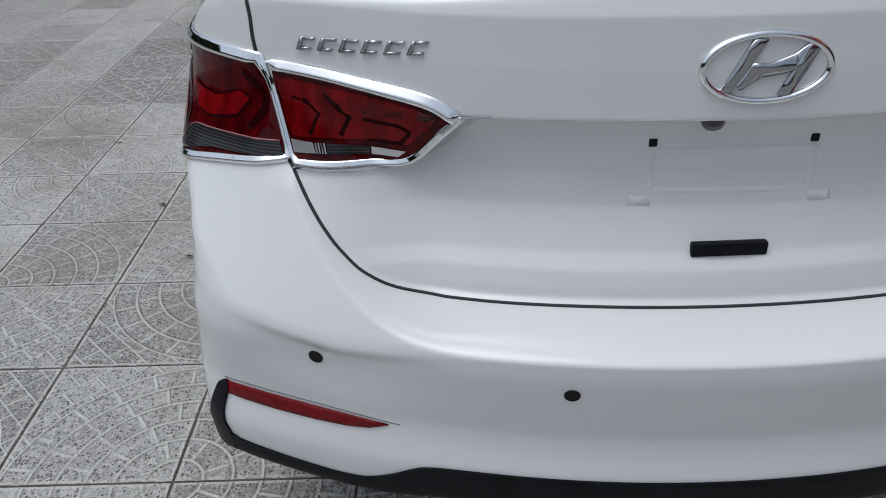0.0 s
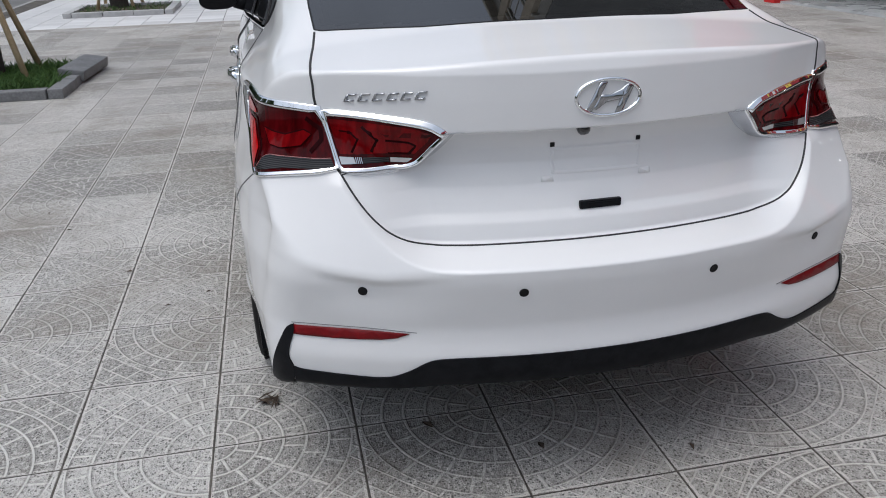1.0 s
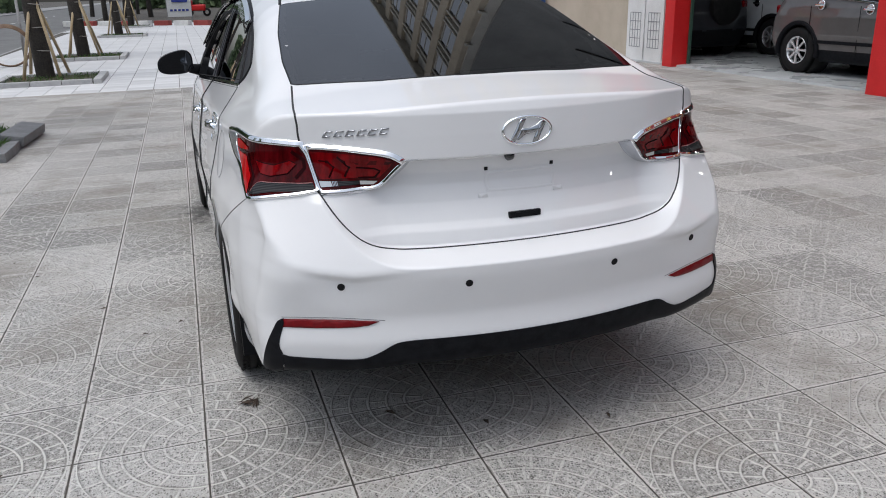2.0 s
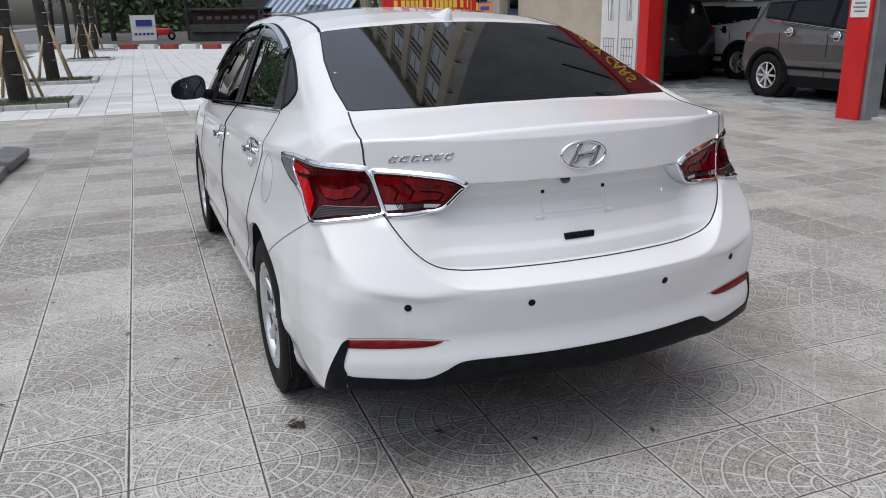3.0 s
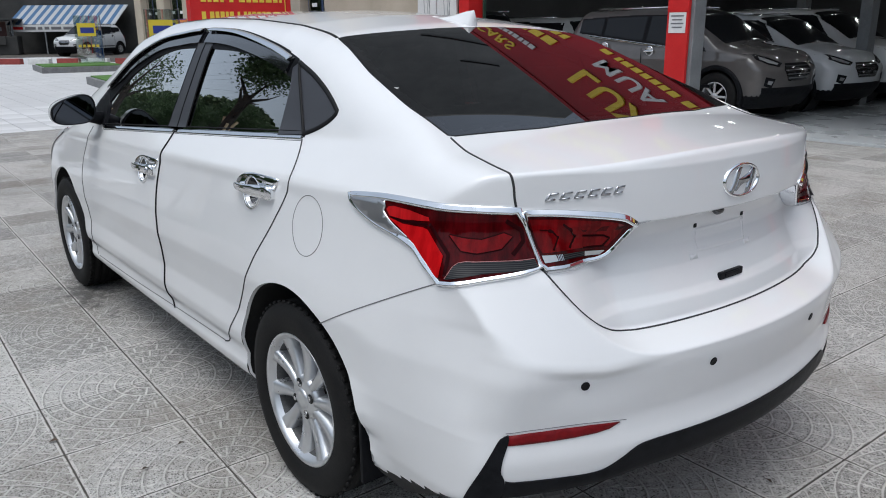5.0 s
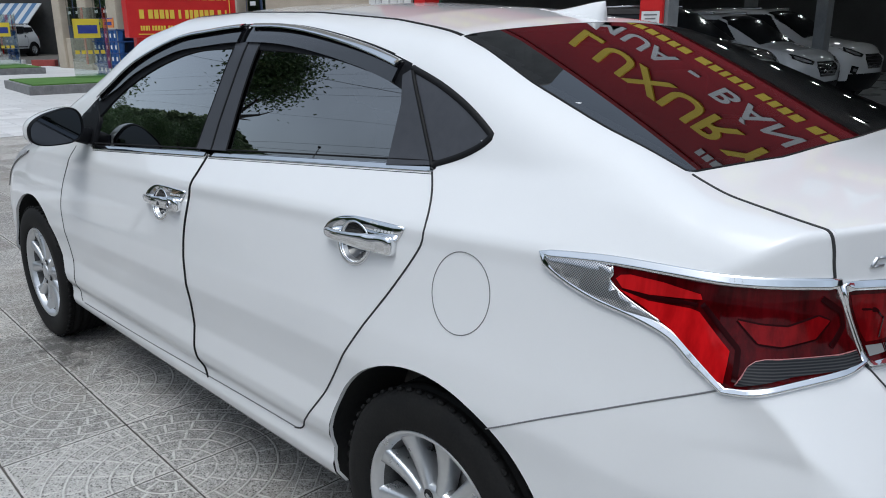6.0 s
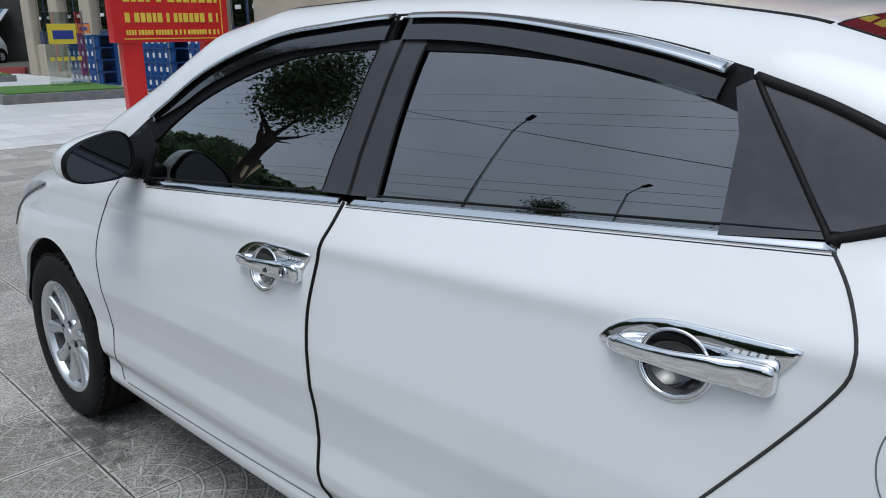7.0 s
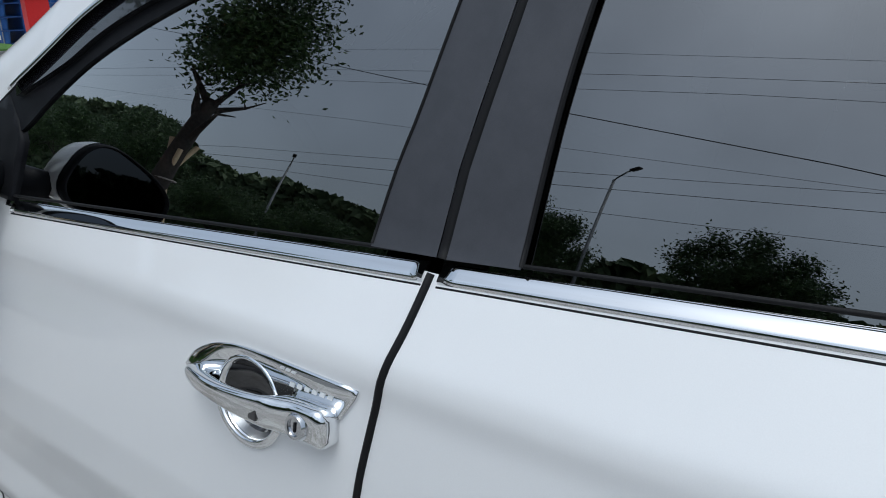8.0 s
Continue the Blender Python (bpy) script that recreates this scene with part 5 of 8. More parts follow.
    for pts, w in (([(35.0, .926), (38.5, .921), (42.5, .919), (47.5, .934), (49.5, .926), (47.0, .900), (41.5, .890), (38.0, .894), (35.0, .926)], .006),
                   ([(48.0, .962), (51.6, .938), (52.0, .915), (49.6, .886)], .010), ([(15.0, .9405), (20.5, .9365), (26.6, .941), (29.0, .941)], .006)):
        part("lamp_gap_line", strip_on(k(pts), K, w, .0002, lift=.0064, n=48, straight=True), RED_BLACK, outer, smooth=True)
    part("reverse_lens", plate(k([(34.8, .832), (36.5, .860), (37.6, .868), (39.0, .8715), (54.6, .874), (55.7, .853), (43.2, .847)]), K, .0066, .02), SMOKE_LENS, outer, "smoked ribbed lower lens", smooth=True)
    part("lens_edge", strip_on(k([(35.0, .834), (36.5, .860), (37.6, .868), (39.0, .8715), (54.6, .874)]), K, .0022, .0006, lift=.0070, n=40, straight=True), LENS_EDGE, outer, smooth=True)
    dense = [*spline(tops, 30), *spline(gaps, 10), *spline(bots, 24), *spline(lows, 30)]
    wid = np.r_[np.linspace(.018, .021, 30), np.full(10, .008), np.full(24, .013), np.linspace(.018, .024, 30)]
    c = np.array(k(dense))
    p = K(*c.T)
    nrm = gradient(p)
    lean = nrm + np.array((0, 0, .38))
    lean /= np.linalg.norm(lean, axis=1, keepdims=True)
    part("chrome_bezel", sweep(p + nrm * .003, lean, wid, .007, True, .003, rows=9, flat=True), CHROME, outer, "chrome lamp bezel", smooth=True)

    inner = new("tail_lamp")
    inner.parent = sedan
    tagged(inner, "red inner tail lamp in a chrome bezel on the boot lid")
    tops = [(.630, .979), (.56, .976), (.499, .970), (.44, .962), (.405, .953), (.378, .937)]
    bots = [(.372, .933), (.40, .905), (.43, .872), (.452, .860), (.48, .856), (.54, .853), (.598, .853)]
    gaps = [(.604, .862), (.624, .955)]
    X = lambda pts: [(s * a, b) for a, b in pts]

    def face(dy):
        """The lamp's own gently leaning face, level with the lid's crease; dy stands proud of it."""
        def place(x, z):
            x, z = np.broadcast_arrays(np.asarray(x, float), np.asarray(z, float))
            p = R(x, 0 * z + .957)
            own, skin = p[..., 1] + .12 * np.maximum(0, .957 - z), R(x, z)[..., 1] - .006
            return np.stack([x, -smax(-own, -skin, .012) - dy, z], -1)
        return place

    def line(points, width, dy, material, name="lamp_gap_line"):
        c = spread(X(points), 36)
        p = face(dy)(*c.T)
        return part(name, sweep(p, np.tile((0, -1.0, .12), (36, 1)), width, .0003, rows=3), material, inner, smooth=True)

    def pane(name, points, dy, material, words="", skirt=0.0):
        return part(name, plate(X(points), face(dy), 0.0, .02, skirt), material, inner, words, smooth=True)

    pane("lamp_housing", [*tops, *bots, *gaps], .0, RED_DARK, "dark red lamp lens")
    pane("light_guide", [(.618, .962), (.55, .958), (.47, .950), (.43, .943), (.402, .932), (.412, .915), (.440, .886), (.600, .886), (.606, .90)], .0012, RED_LENS, "red light guide")
    line([(.622, .938), (.572, .934), (.557, .919), (.574, .889)], .0090, .0020, RED_BLACK)
    line([(.548, .950), (.540, .942), (.514, .917), (.530, .889)], .0120, .0020, RED_BLACK)
    line([(.500, .917), (.452, .914), (.435, .906), (.450, .888), (.495, .888)], .0070, .0024, RED_BLACK)
    pane("reverse_lens", [(.603, .881), (.572, .880), (.568, .866), (.600, .864)], .0020, CLEAR_LENS, "clear reversing lens")
    pane("reverse_lens", [(.552, .879), (.493, .877), (.493, .866), (.552, .866)], .0020, SMOKE_LENS, "smoked reversing lens")
    pane("reverse_lens", [(.491, .877), (.444, .876), (.455, .866), (.491, .866)], .0020, CLEAR_LENS, "clear reversing lens")
    for i in range(4):
        pane("lens_rib", [(.569 - .004 * i, .880), (.567 - .004 * i, .880), (.565 - .004 * i, .866), (.567 - .004 * i, .866)], .0024, CHROME_DULL)
    dense = np.array([*spline(X(tops), 30), *spline(X(bots), 30), *spline(X(gaps), 10)])
    wid = np.r_[np.linspace(.017, .020, 30), np.full(30, .012), np.full(10, .008)]
    p = face(.002)(*dense.T)
    part("chrome_bezel", sweep(p, np.tile(np.array((0, -.84, .54)), (70, 1)), wid, .006, True, .006, rows=9, flat=True), CHROME, inner, "chrome lamp bezel", smooth=True)
    # a chamfer of satin metal runs from the bezel back to the lid, ending in a slim tip
    tip_in = spline(X([(.372, .938), (.398, .903), (.43, .868), (.452, .855), (.48, .850), (.54, .847), (.602, .847)]), 60)
    tip_out = spline(X([(.332, .938), (.358, .906), (.383, .881), (.41, .862), (.432, .850), (.462, .843), (.50, .840), (.56, .840), (.604, .841)]), 60)
    high, low_edge = face(.003)(*tip_in.T), R(*tip_out.T) + np.array([0, -.001, 0])
    v = np.vstack([high * (1 - u) + low_edge * u for u in (0, .35, .7, 1)])
    link_mesh("chrome_spear", v, [(60 * r + i, 60 * r + i + 1, 60 * r + i + 61, 60 * r + i + 60) for r in range(3) for i in range(59)], CHROME_DULL, inner, "satin chrome chamfer and tip of the bezel")
    part("lamp_gap", strip_on(X([(.636, .985), (.626, .945), (.609, .862), (.604, .848)]), R, .010, .003, lift=.002, n=20), SEAL, sedan, smooth=True)


LENS_EDGE = shader("pale_red_lens_edge", (.42, .16, .16), .25)
MESH_TRIM = shader("silver_mesh_trim", (.55, .56, .58), .3, .9)
t, n, l, p = nodes_of(MESH_TRIM)
sep = n.new("ShaderNodeSeparateXYZ")
l.new(n.new("ShaderNodeTexCoord").outputs["Object"], sep.inputs[0])
dots = sum_of(t, "MULTIPLY", sum_of(t, "SINE", sum_of(t, "MULTIPLY", sep.outputs[1], 1250.0)), sum_of(t, "SINE", sum_of(t, "MULTIPLY", sep.outputs[2], 1250.0)))
l.new(ramp(t, sum_of(t, "ADD", sum_of(t, "MULTIPLY", dots, .5), .5), (.40, (.66, .67, .69)), (.62, (.20, .20, .21))), p.inputs["Base Color"])
for s in (-1, 1):
    tail_lamp(s)

# ---- bumper: black lower valance, pods, reflectors, sensors ----
val_top = [(.752, .386), (.740, .382), (.725, .381), (.62, .376), (.576, .374), (.545, .375), (.522, .380), (.484, .399), (.453, .419), (.421, .428), (.336, .431), (.14, .431), (0, .431)]
val_low = [(.752, .322), (.735, .325), (.70, .328), (.62, .331), (.545, .338), (.50, .342), (.46, .346), (.42, .349), (.38, .351), (.30, .353), (.14, .354), (0, .354)]
half_top, half_low = spline(val_top, 70), spline(val_low, 70)
both = lambda c: np.vstack([c * (-1, 1), (c * (1, 1))[::-1][1:]])
v, f = ruled(both(half_top), both(half_low), 7, on_rear, .004, 220, .01)
ok = ~np.isnan(v).any(1)
f = [q for q in f if all(ok[list(q)])]
for s in (-1, 1):
    # the valance climbs round the corner beside each pod, narrowing upwards
    far_edge = [(48.9, .4995), (47.3, .489), (45.7, .455), (44.1, .418), (41.6, .36), (39.9, .315)]
    foot = on_rear(np.array([s * .754, s * .753, s * .751]), np.array([.388, .355, .320]))
    near_edge = [(49.0, .487), (48.7, .473), (47.9, .440), (47.6, .410), *[(corner_angle(p[0], p[1]), p[2]) for p in foot]]
    va, fa = ruled(spline([(a * .01, z) for a, z in far_edge], 24), spline([(a * .01, z) for a, z in near_edge], 24), 4, lambda a, z: on_corner(a * 100, z, s), .0045, 24, .008)
    fine = ~np.isnan(va).any(1)
    link_mesh("corner_valance", np.where(np.isnan(va), 0, va), [q for q in fa if all(fine[list(q)])], BLACK_TRIM, sedan, "black plastic corner of the valance")
link_mesh("lower_valance", np.where(np.isnan(v), 0, v), f, BLACK_TRIM, sedan, "unpainted black plastic lower valance")
for s in (-1, 1):
    X = lambda pts: [(s * a, b) for a, b in pts]
    part("rear_reflector", plate(X([(.744, .4970), (.70, .4985), (.62, .4985), (.56, .496), (.487, .490), (.515, .479), (.55, .4745), (.60, .473), (.66, .4725), (.748, .473)]), on_rear, .003, .03, .004), REFLECTOR_RED, sedan, "narrow red bumper reflector", smooth=True)
    part("pod_shadow_line", strip_on(X([(.748, .5025), (.70, .5045), (.62, .504), (.56, .501), (.47, .492)]), on_rear, .0018, .001, lift=.001, n=40), FLAP_LINE, sedan)
    for x, z in ((.585, .601), (.236, .597)):
        p0 = on_rear(np.array([s * x]), np.array([z]))[0]
        n0 = gradient(p0[None])[0]
        m = Matrix.Translation(Vector(p0)) @ Vector(n0).to_track_quat("X", "Z").to_matrix().to_4x4()
        bm = lathe([(0, .0022), (.0085, .0024), (.0100, .0026), (.0110, .0015), (.0110, -.004)], 24)
        bmesh.ops.transform(bm, matrix=m, verts=bm.verts)
        part("parking_sensor", bm, SEAL, sedan, "small black parking sensor", smooth=True)


# ---- badge, lettering stand-in, plate panel, camera ----
def lathe_at(p0, n0, outline, sides=32):
    bm = lathe(outline, sides)
    bmesh.ops.transform(bm, matrix=Matrix.Translation(Vector(p0)) @ Vector(n0).to_track_quat("X", "Z").to_matrix().to_4x4(), verts=bm.verts)
    return bm


# chrome colour darkened to imitate dark reflections in the mark
BADGE_CHROME = shader("reflection_darkened_chrome", (.40, .41, .43), .08, 1.0)
badge = new("badge")
badge.parent = sedan
tagged(badge, "oval chrome badge ring with a leaning double-bar mark")
a = np.linspace(0, 2 * math.pi, 60, endpoint=False)
oval = np.stack([.0760 * np.cos(a) - .012, .9995 + .0400 * np.sin(a)], -1)
part("badge_ring", strip_on(oval, on_rear, .0095, .007, True, lift=.001, n=72, straight=True), CHROME, badge, "chrome oval ring", smooth=True)
for pts in ([(-.066, .970), (-.054, .9665), (-.016, 1.033), (-.032, 1.0345)], [(.004, .963), (.020, .966), (.050, 1.027), (.036, 1.030), (.022, 1.004)], [(-.050, .976), (-.040, .974), (-.018, .989), (.010, .993), (.026, 1.000), (.046, 1.028), (.036, 1.030), (.018, 1.015), (-.010, 1.005), (-.030, 1.006)]):
    part("badge_bar", plate(pts, on_rear, .005, .02, .005), BADGE_CHROME, badge, "chrome mark", smooth=True)
letters = new("model_lettering")
letters.parent = sedan
tagged(letters, "row of small slanted chrome bars in place of a model name")
for k in range(6):
    x0, z0 = -.582 + k * .0292, 1.001 + k * .0018
    # each stand-in is a slanted open shape of three slim strokes
    for pts in ([(0, 0), (.0045, 0), (.0125, .0172), (.008, .0168)], [(.0035, .0), (.020, .0012), (.0215, .0046), (.005, .0034)], [(.0095, .0134), (.0262, .0146), (.0278, .018), (.011, .0168)]):
        part("chrome_bar", plate([(x0 + u, z0 + v) for u, v in pts], on_rear, .004, .02, .004), DARK_CHROME, letters, smooth=True)
part("plate_pressing", strip_on([(-.118, .868), (-.122, .85), (-.117, .828), (-.105, .822), (.082, .820), (.094, .826), (.099, .85), (.095, .868), (.084, .874), (-.107, .874)], on_rear, .011, .0022, True, lift=.0, n=100, sunk=.001), WHITE_PAINT, sedan, "pressed number-plate frame in the lid", smooth=True)
for s in (-1, 1):
    part("plate_pressing", plate([(s * .137 - .012, .803), (s * .107 - .012, .802), (s * .107 - .012, .815), (s * .137 - .012, .816)], on_rear, .0016, .02, .001), WHITE_PAINT, sedan, smooth=True)
    p0 = on_rear(np.array([s * .107 - .012]), np.array([.886]))[0]
    part("plate_screw_hole", box((.011, .004, .011), (p0[0], p0[1] - .001, p0[2]), .002), SEAL, sedan, "small black screw clip")
p0 = on_rear(np.array([-.0145]), np.array([.750]))[0]
bm = box((.103, .012, .019), (p0[0], p0[1] - .003, p0[2]), .003)
clip = part("plate_bracket", bm, BLACK_TRIM, sedan, "black plastic plate bracket on the lid", angle=40)
part("bracket_insert", box((.066, .006, .010), (p0[0], p0[1] - .009, p0[2] + .001), .002), BLACK_TRIM, clip, "scuffed dark insert")
p0 = on_rear(np.array([-.052]), np.array([.912]))[0]
bm = lathe_at(p0 + np.array([0, -.012, .012]), (0, -.5, -.85), [(0, .016), (.009, .0145), (.014, .009), (.0165, 0), (.0165, -.012)], 24)
part("reversing_camera", bm, BLACK_GLOSS, sedan, "small black domed reversing camera", smooth=True)


# ---- door mirrors ----
def door_mirror(s):
    """Housing that bulges forward, narrowing to its outer end, with dark glass set into it."""
    m = new("door_mirror")
    m.parent = sedan
    tagged(m, "black-rimmed door mirror with white cap and dark glass")

    def loop(y, k, n=36):
        out = []
        for b in np.linspace(0, math.tau, n, endpoint=False):
            c, d = math.cos(b), math.sin(b)
            u = .098 * math.copysign(abs(c) ** .70, c)
            tall = (.070 - .016 * u / .098) if d > 0 else (.058 - .006 * u / .098)
            out.append((s * (.918 + u * k), y, 1.020 - .008 * u / .098 + tall * k * math.copysign(abs(d) ** .75, d)))
        return out

    def skin(stations, n=36, cap=False):
        bm = bmesh.new()
        rows = [[bm.verts.new(p) for p in loop(y, k, n)] for y, k in stations]
        for p, q in zip(rows, rows[1:]):
            for i in range(n):
                bm.faces.new((p[i], p[(i + 1) % n], q[(i + 1) % n], q[i]))
        if cap:
            bm.faces.new(rows[-1])
        return bm

    part("mirror_cap", skin([(1.915, 1.0), (1.945, .995), (1.98, .95), (2.01, .86), (2.035, .70), (2.05, .45), (2.055, .15)], 36, True), WHITE_PAINT, m, "white mirror cap", smooth=True)
    part("mirror_surround", skin([(1.917, .985), (1.905, .99), (1.896, .965), (1.894, .93), (1.905, .91), (1.915, .90)]), BLACK_TRIM, m, "black mirror surround", smooth=True)
    bm = bmesh.new()
    bm.faces.new([bm.verts.new(p) for p in loop(1.904, .915, 48)])
    part("mirror_glass", bm, MIRROR, m, "mirror glass with its dark reflection put into the colour")
    part("mirror_foot", rod((s * .84, 1.955, .990), (s * .765, 1.985, .972), .026, .036, 14), BLACK_TRIM, m, "black mirror foot", smooth=True)


for s in (-1, 1):
    door_mirror(s)

# ---- cabin ----
def seat(name, x, y, wide, words):
    st = new(name)
    st.parent = sedan
    tagged(st, words)
    part("seat_cushion", box((wide, .50, .16), (x, y, .50), .05, None, 3), SEAT, st, smooth=True)
    part("seat_back", box((wide, .14, .62), (x, y - .28, .80), .05, Matrix.Rotation(radians(14), 3, "X"), 3), SEAT, st, smooth=True)
    for dx in ((0,) if wide < .7 else (-.38, .38)):
        part("headrest", box((.26, .09, .17), (x + dx, y - .36, 1.15), .04, Matrix.Rotation(radians(8), 3, "X"), 3), SEAT, st, "padded headrest", smooth=True)


seat("front_seat", -.37, 1.42, .50, "grey front seat behind smoked glass")
seat("front_seat", .37, 1.42, .50, "grey front seat behind smoked glass")
seat("rear_bench", 0, .52, 1.22, "grey rear bench behind smoked glass")
part("parcel_shelf", box((1.15, .42, .03), (0, -.12, 1.045), .01), CABIN, sedan, "dark parcel shelf")
part("dashboard", box((1.36, .42, .28), (0, 2.22, .86), .07, None, 3), CABIN, sedan, "dark dashboard", smooth=True)
wheel_bm = bmesh.new()
rows = []
for a in np.linspace(0, 2 * math.pi, 36, endpoint=False):
    rows.append([wheel_bm.verts.new(((.18 + .016 * math.cos(b)) * math.cos(a), .016 * math.sin(b), (.18 + .016 * math.cos(b)) * math.sin(a))) for b in np.linspace(0, 2 * math.pi, 8, endpoint=False)])
for i in range(36):
    for k in range(8):
        wheel_bm.faces.new((rows[i][k], rows[i][(k + 1) % 8], rows[(i + 1) % 36][(k + 1) % 8], rows[(i + 1) % 36][k]))
box((.33, .02, .04), (0, 0, 0), .008, bm=wheel_bm)
box((.04, .02, .18), (0, 0, -.09), .008, bm=wheel_bm)
bmesh.ops.transform(wheel_bm, matrix=pose(-.37, 1.86, .92, -22, 0, 0), verts=wheel_bm.verts)
part("steering_wheel", wheel_bm, CABIN, sedan, "black steering wheel", smooth=True)

# ---- paving beyond, road, kerbs ----
LINE = radians(-1.2)
pale_mesh = paver_mesh("granite_slab", .4, .4, .006, .03, PALE_TILE)
pale = tagged(new("pavement"), "pale grey granite slabs of the wide pavement, clean and smooth", "paving", kind="structure")
pale_near, pale_far = [], []
for i in range(-14, 26):
    for j in range(0, 88):
        at = Vector((-.2 + i * .402, 10.62 + j * .402, .0))
        at.x += .02 * (at.y - 10)
        if at.x < -4.9 or at.y > 46 or at.x > 9:
            continue
        m = Matrix.Translation((at.x, at.y, noise.noise((i * .6, j * .8, 1)) * .0012 + .004)) @ Matrix.Rotation(LINE, 4, "Z")
        (pale_near if at.y < 15.0 and -4 < at.x < 5 else pale_far).append(m)
pale_far += pale_near[300:]
pale_near = pale_near[:300]

bm = box((11.0, 420, .10), (-10.75, 150, -.155), 0)
road = tagged(part("road", bm, ASPHALT), "grey asphalt street beside the pavement", "road", kind="structure")
kerb = tagged(part("kerb", box((.28, 420, .20), (-5.10, 150, -.105), .02), KERB_STONE), "long grey kerb stone along the street", "kerb", kind="structure")
WHITE_PAINTED = worn("white_road_paint", (.55, .55, .54), (.72, .72, .70), .7, 4, 80, .1)
for k in range(14):
    m = tagged(part("road_marking", box((.12, 2.0, .004), (-10.6, 6 + k * 6, -.101), 0), WHITE_PAINTED), "short white dashed lane marking", "road marking", "lane markings", "structure")
far_pave = tagged(part("pavement", box((5, 420, .12), (-18.8, 150, -.08), .02), KERB_STONE), "grey pavement across the street", "paving", kind="structure")

# red and white kerb at the end of the forecourt
RED_KERB = worn("faded_red_paint", (.22, .035, .03), (.32, .06, .05), .7, 6, 90, .2)
cross = tagged(new("kerb"), "kerb painted in red and white blocks", "kerb", kind="structure")
for k in range(22):
    b = part("kerb_block", box((.94, .30, .30), (-5.6 + k * .96, 46.0 - k * .86, .10), .03, Matrix.Rotation(radians(-41.8), 3, "Z")), RED_KERB if k % 2 else WHITE_PAINTED, cross)

# ---- planters with young street trees ----
BARK = worn("dark_wrapped_trunk", (.018, .016, .014), (.05, .043, .036), .9, 5, 40, .8)
BAMBOO = worn("pale_bamboo_stake", (.44, .33, .19), (.58, .46, .29), .6, 5, 60, .2)
GRASS = worn("grass_blades", (.035, .085, .018), (.085, .16, .035), .75, 6, 40, .1)
LEAF = worn("tree_leaf", (.022, .055, .014), (.060, .115, .028), .55, 3, 30, .1)
SLATE = worn("dark_slate_edging", (.13, .132, .135), (.24, .24, .245), .6, 6, 60, .3)
PALE_EDGE = worn("pale_granite_edging", (.34, .34, .34), (.50, .50, .495), .65, 6, 90, .2)
CORD = shader("thin_tie_wire", (.35, .33, .30), .6, .3)


def leaf_cloud(rng, centre, size, count, leaf=.10, droop=.3, per=60, tight=.20):
    """Leaves as folded blades scattered in clumps through an uneven crown."""
    verts, faces = [], []
    clumps = []
    for _ in range(max(6, count // per)):
        d = Vector((rng.gauss(0, 1), rng.gauss(0, 1), rng.gauss(0, .8))).normalized() * (rng.random() ** .45)
        clumps.append(Vector((centre[0] + d.x * size[0], centre[1] + d.y * size[1], centre[2] + d.z * size[2])))
    for _ in range(count):
        c = rng.choice(clumps)
        s = max(size) * tight
        at = c + Vector((rng.gauss(0, s), rng.gauss(0, s), rng.gauss(0, s * .8)))
        way = Vector((rng.gauss(0, 1), rng.gauss(0, 1), rng.gauss(-droop, .6))).normalized()
        sidew = way.cross(Vector((rng.gauss(0, 1), rng.gauss(0, 1), rng.gauss(0, 1)))).normalized()
        up = way.cross(sidew) * leaf * .12
        L = leaf * rng.uniform(.7, 1.3)
        n = len(verts)
        verts += [at, at + way * L * .5 + sidew * L * .24 + up, at + way * L, at + way * L * .5 - sidew * L * .24 + up]
        faces += [(n, n + 1, n + 2), (n, n + 2, n + 3)]
    return verts, faces


def limbs(rng, base, top, r, spread_by, count):
    """Trunk with a slight bend and limbs that fork from its upper part."""
    bm = bmesh.new()
    base, top = Vector(base), Vector(top)
    mid = (base + top) / 2 + Vector((rng.uniform(-.05, .05), rng.uniform(-.05, .05), 0))
    rod(base, mid, r * 1.15, r, 12, bm), rod(mid - (top - mid) * .02, top, r, r * .72, 12, bm)
    tips = []
    for k in range(count):
        a = 2 * math.pi * k / count + rng.uniform(-.4, .4)
        start = base.lerp(top, rng.uniform(.78, .98))
        e = start + Vector((math.cos(a) * spread_by * rng.uniform(.5, 1), math.sin(a) * spread_by * rng.uniform(.5, 1), spread_by * rng.uniform(.5, 1.1)))
        rod(start, e, r * .42, r * .16, 7, bm)
        for _ in range(2):
            f = e + Vector((rng.uniform(-1, 1), rng.uniform(-1, 1), rng.uniform(.2, 1))) * spread_by * .45
            rod(e, f, r * .15, r * .05, 5, bm)
            tips.append(f)
    return bm, tips


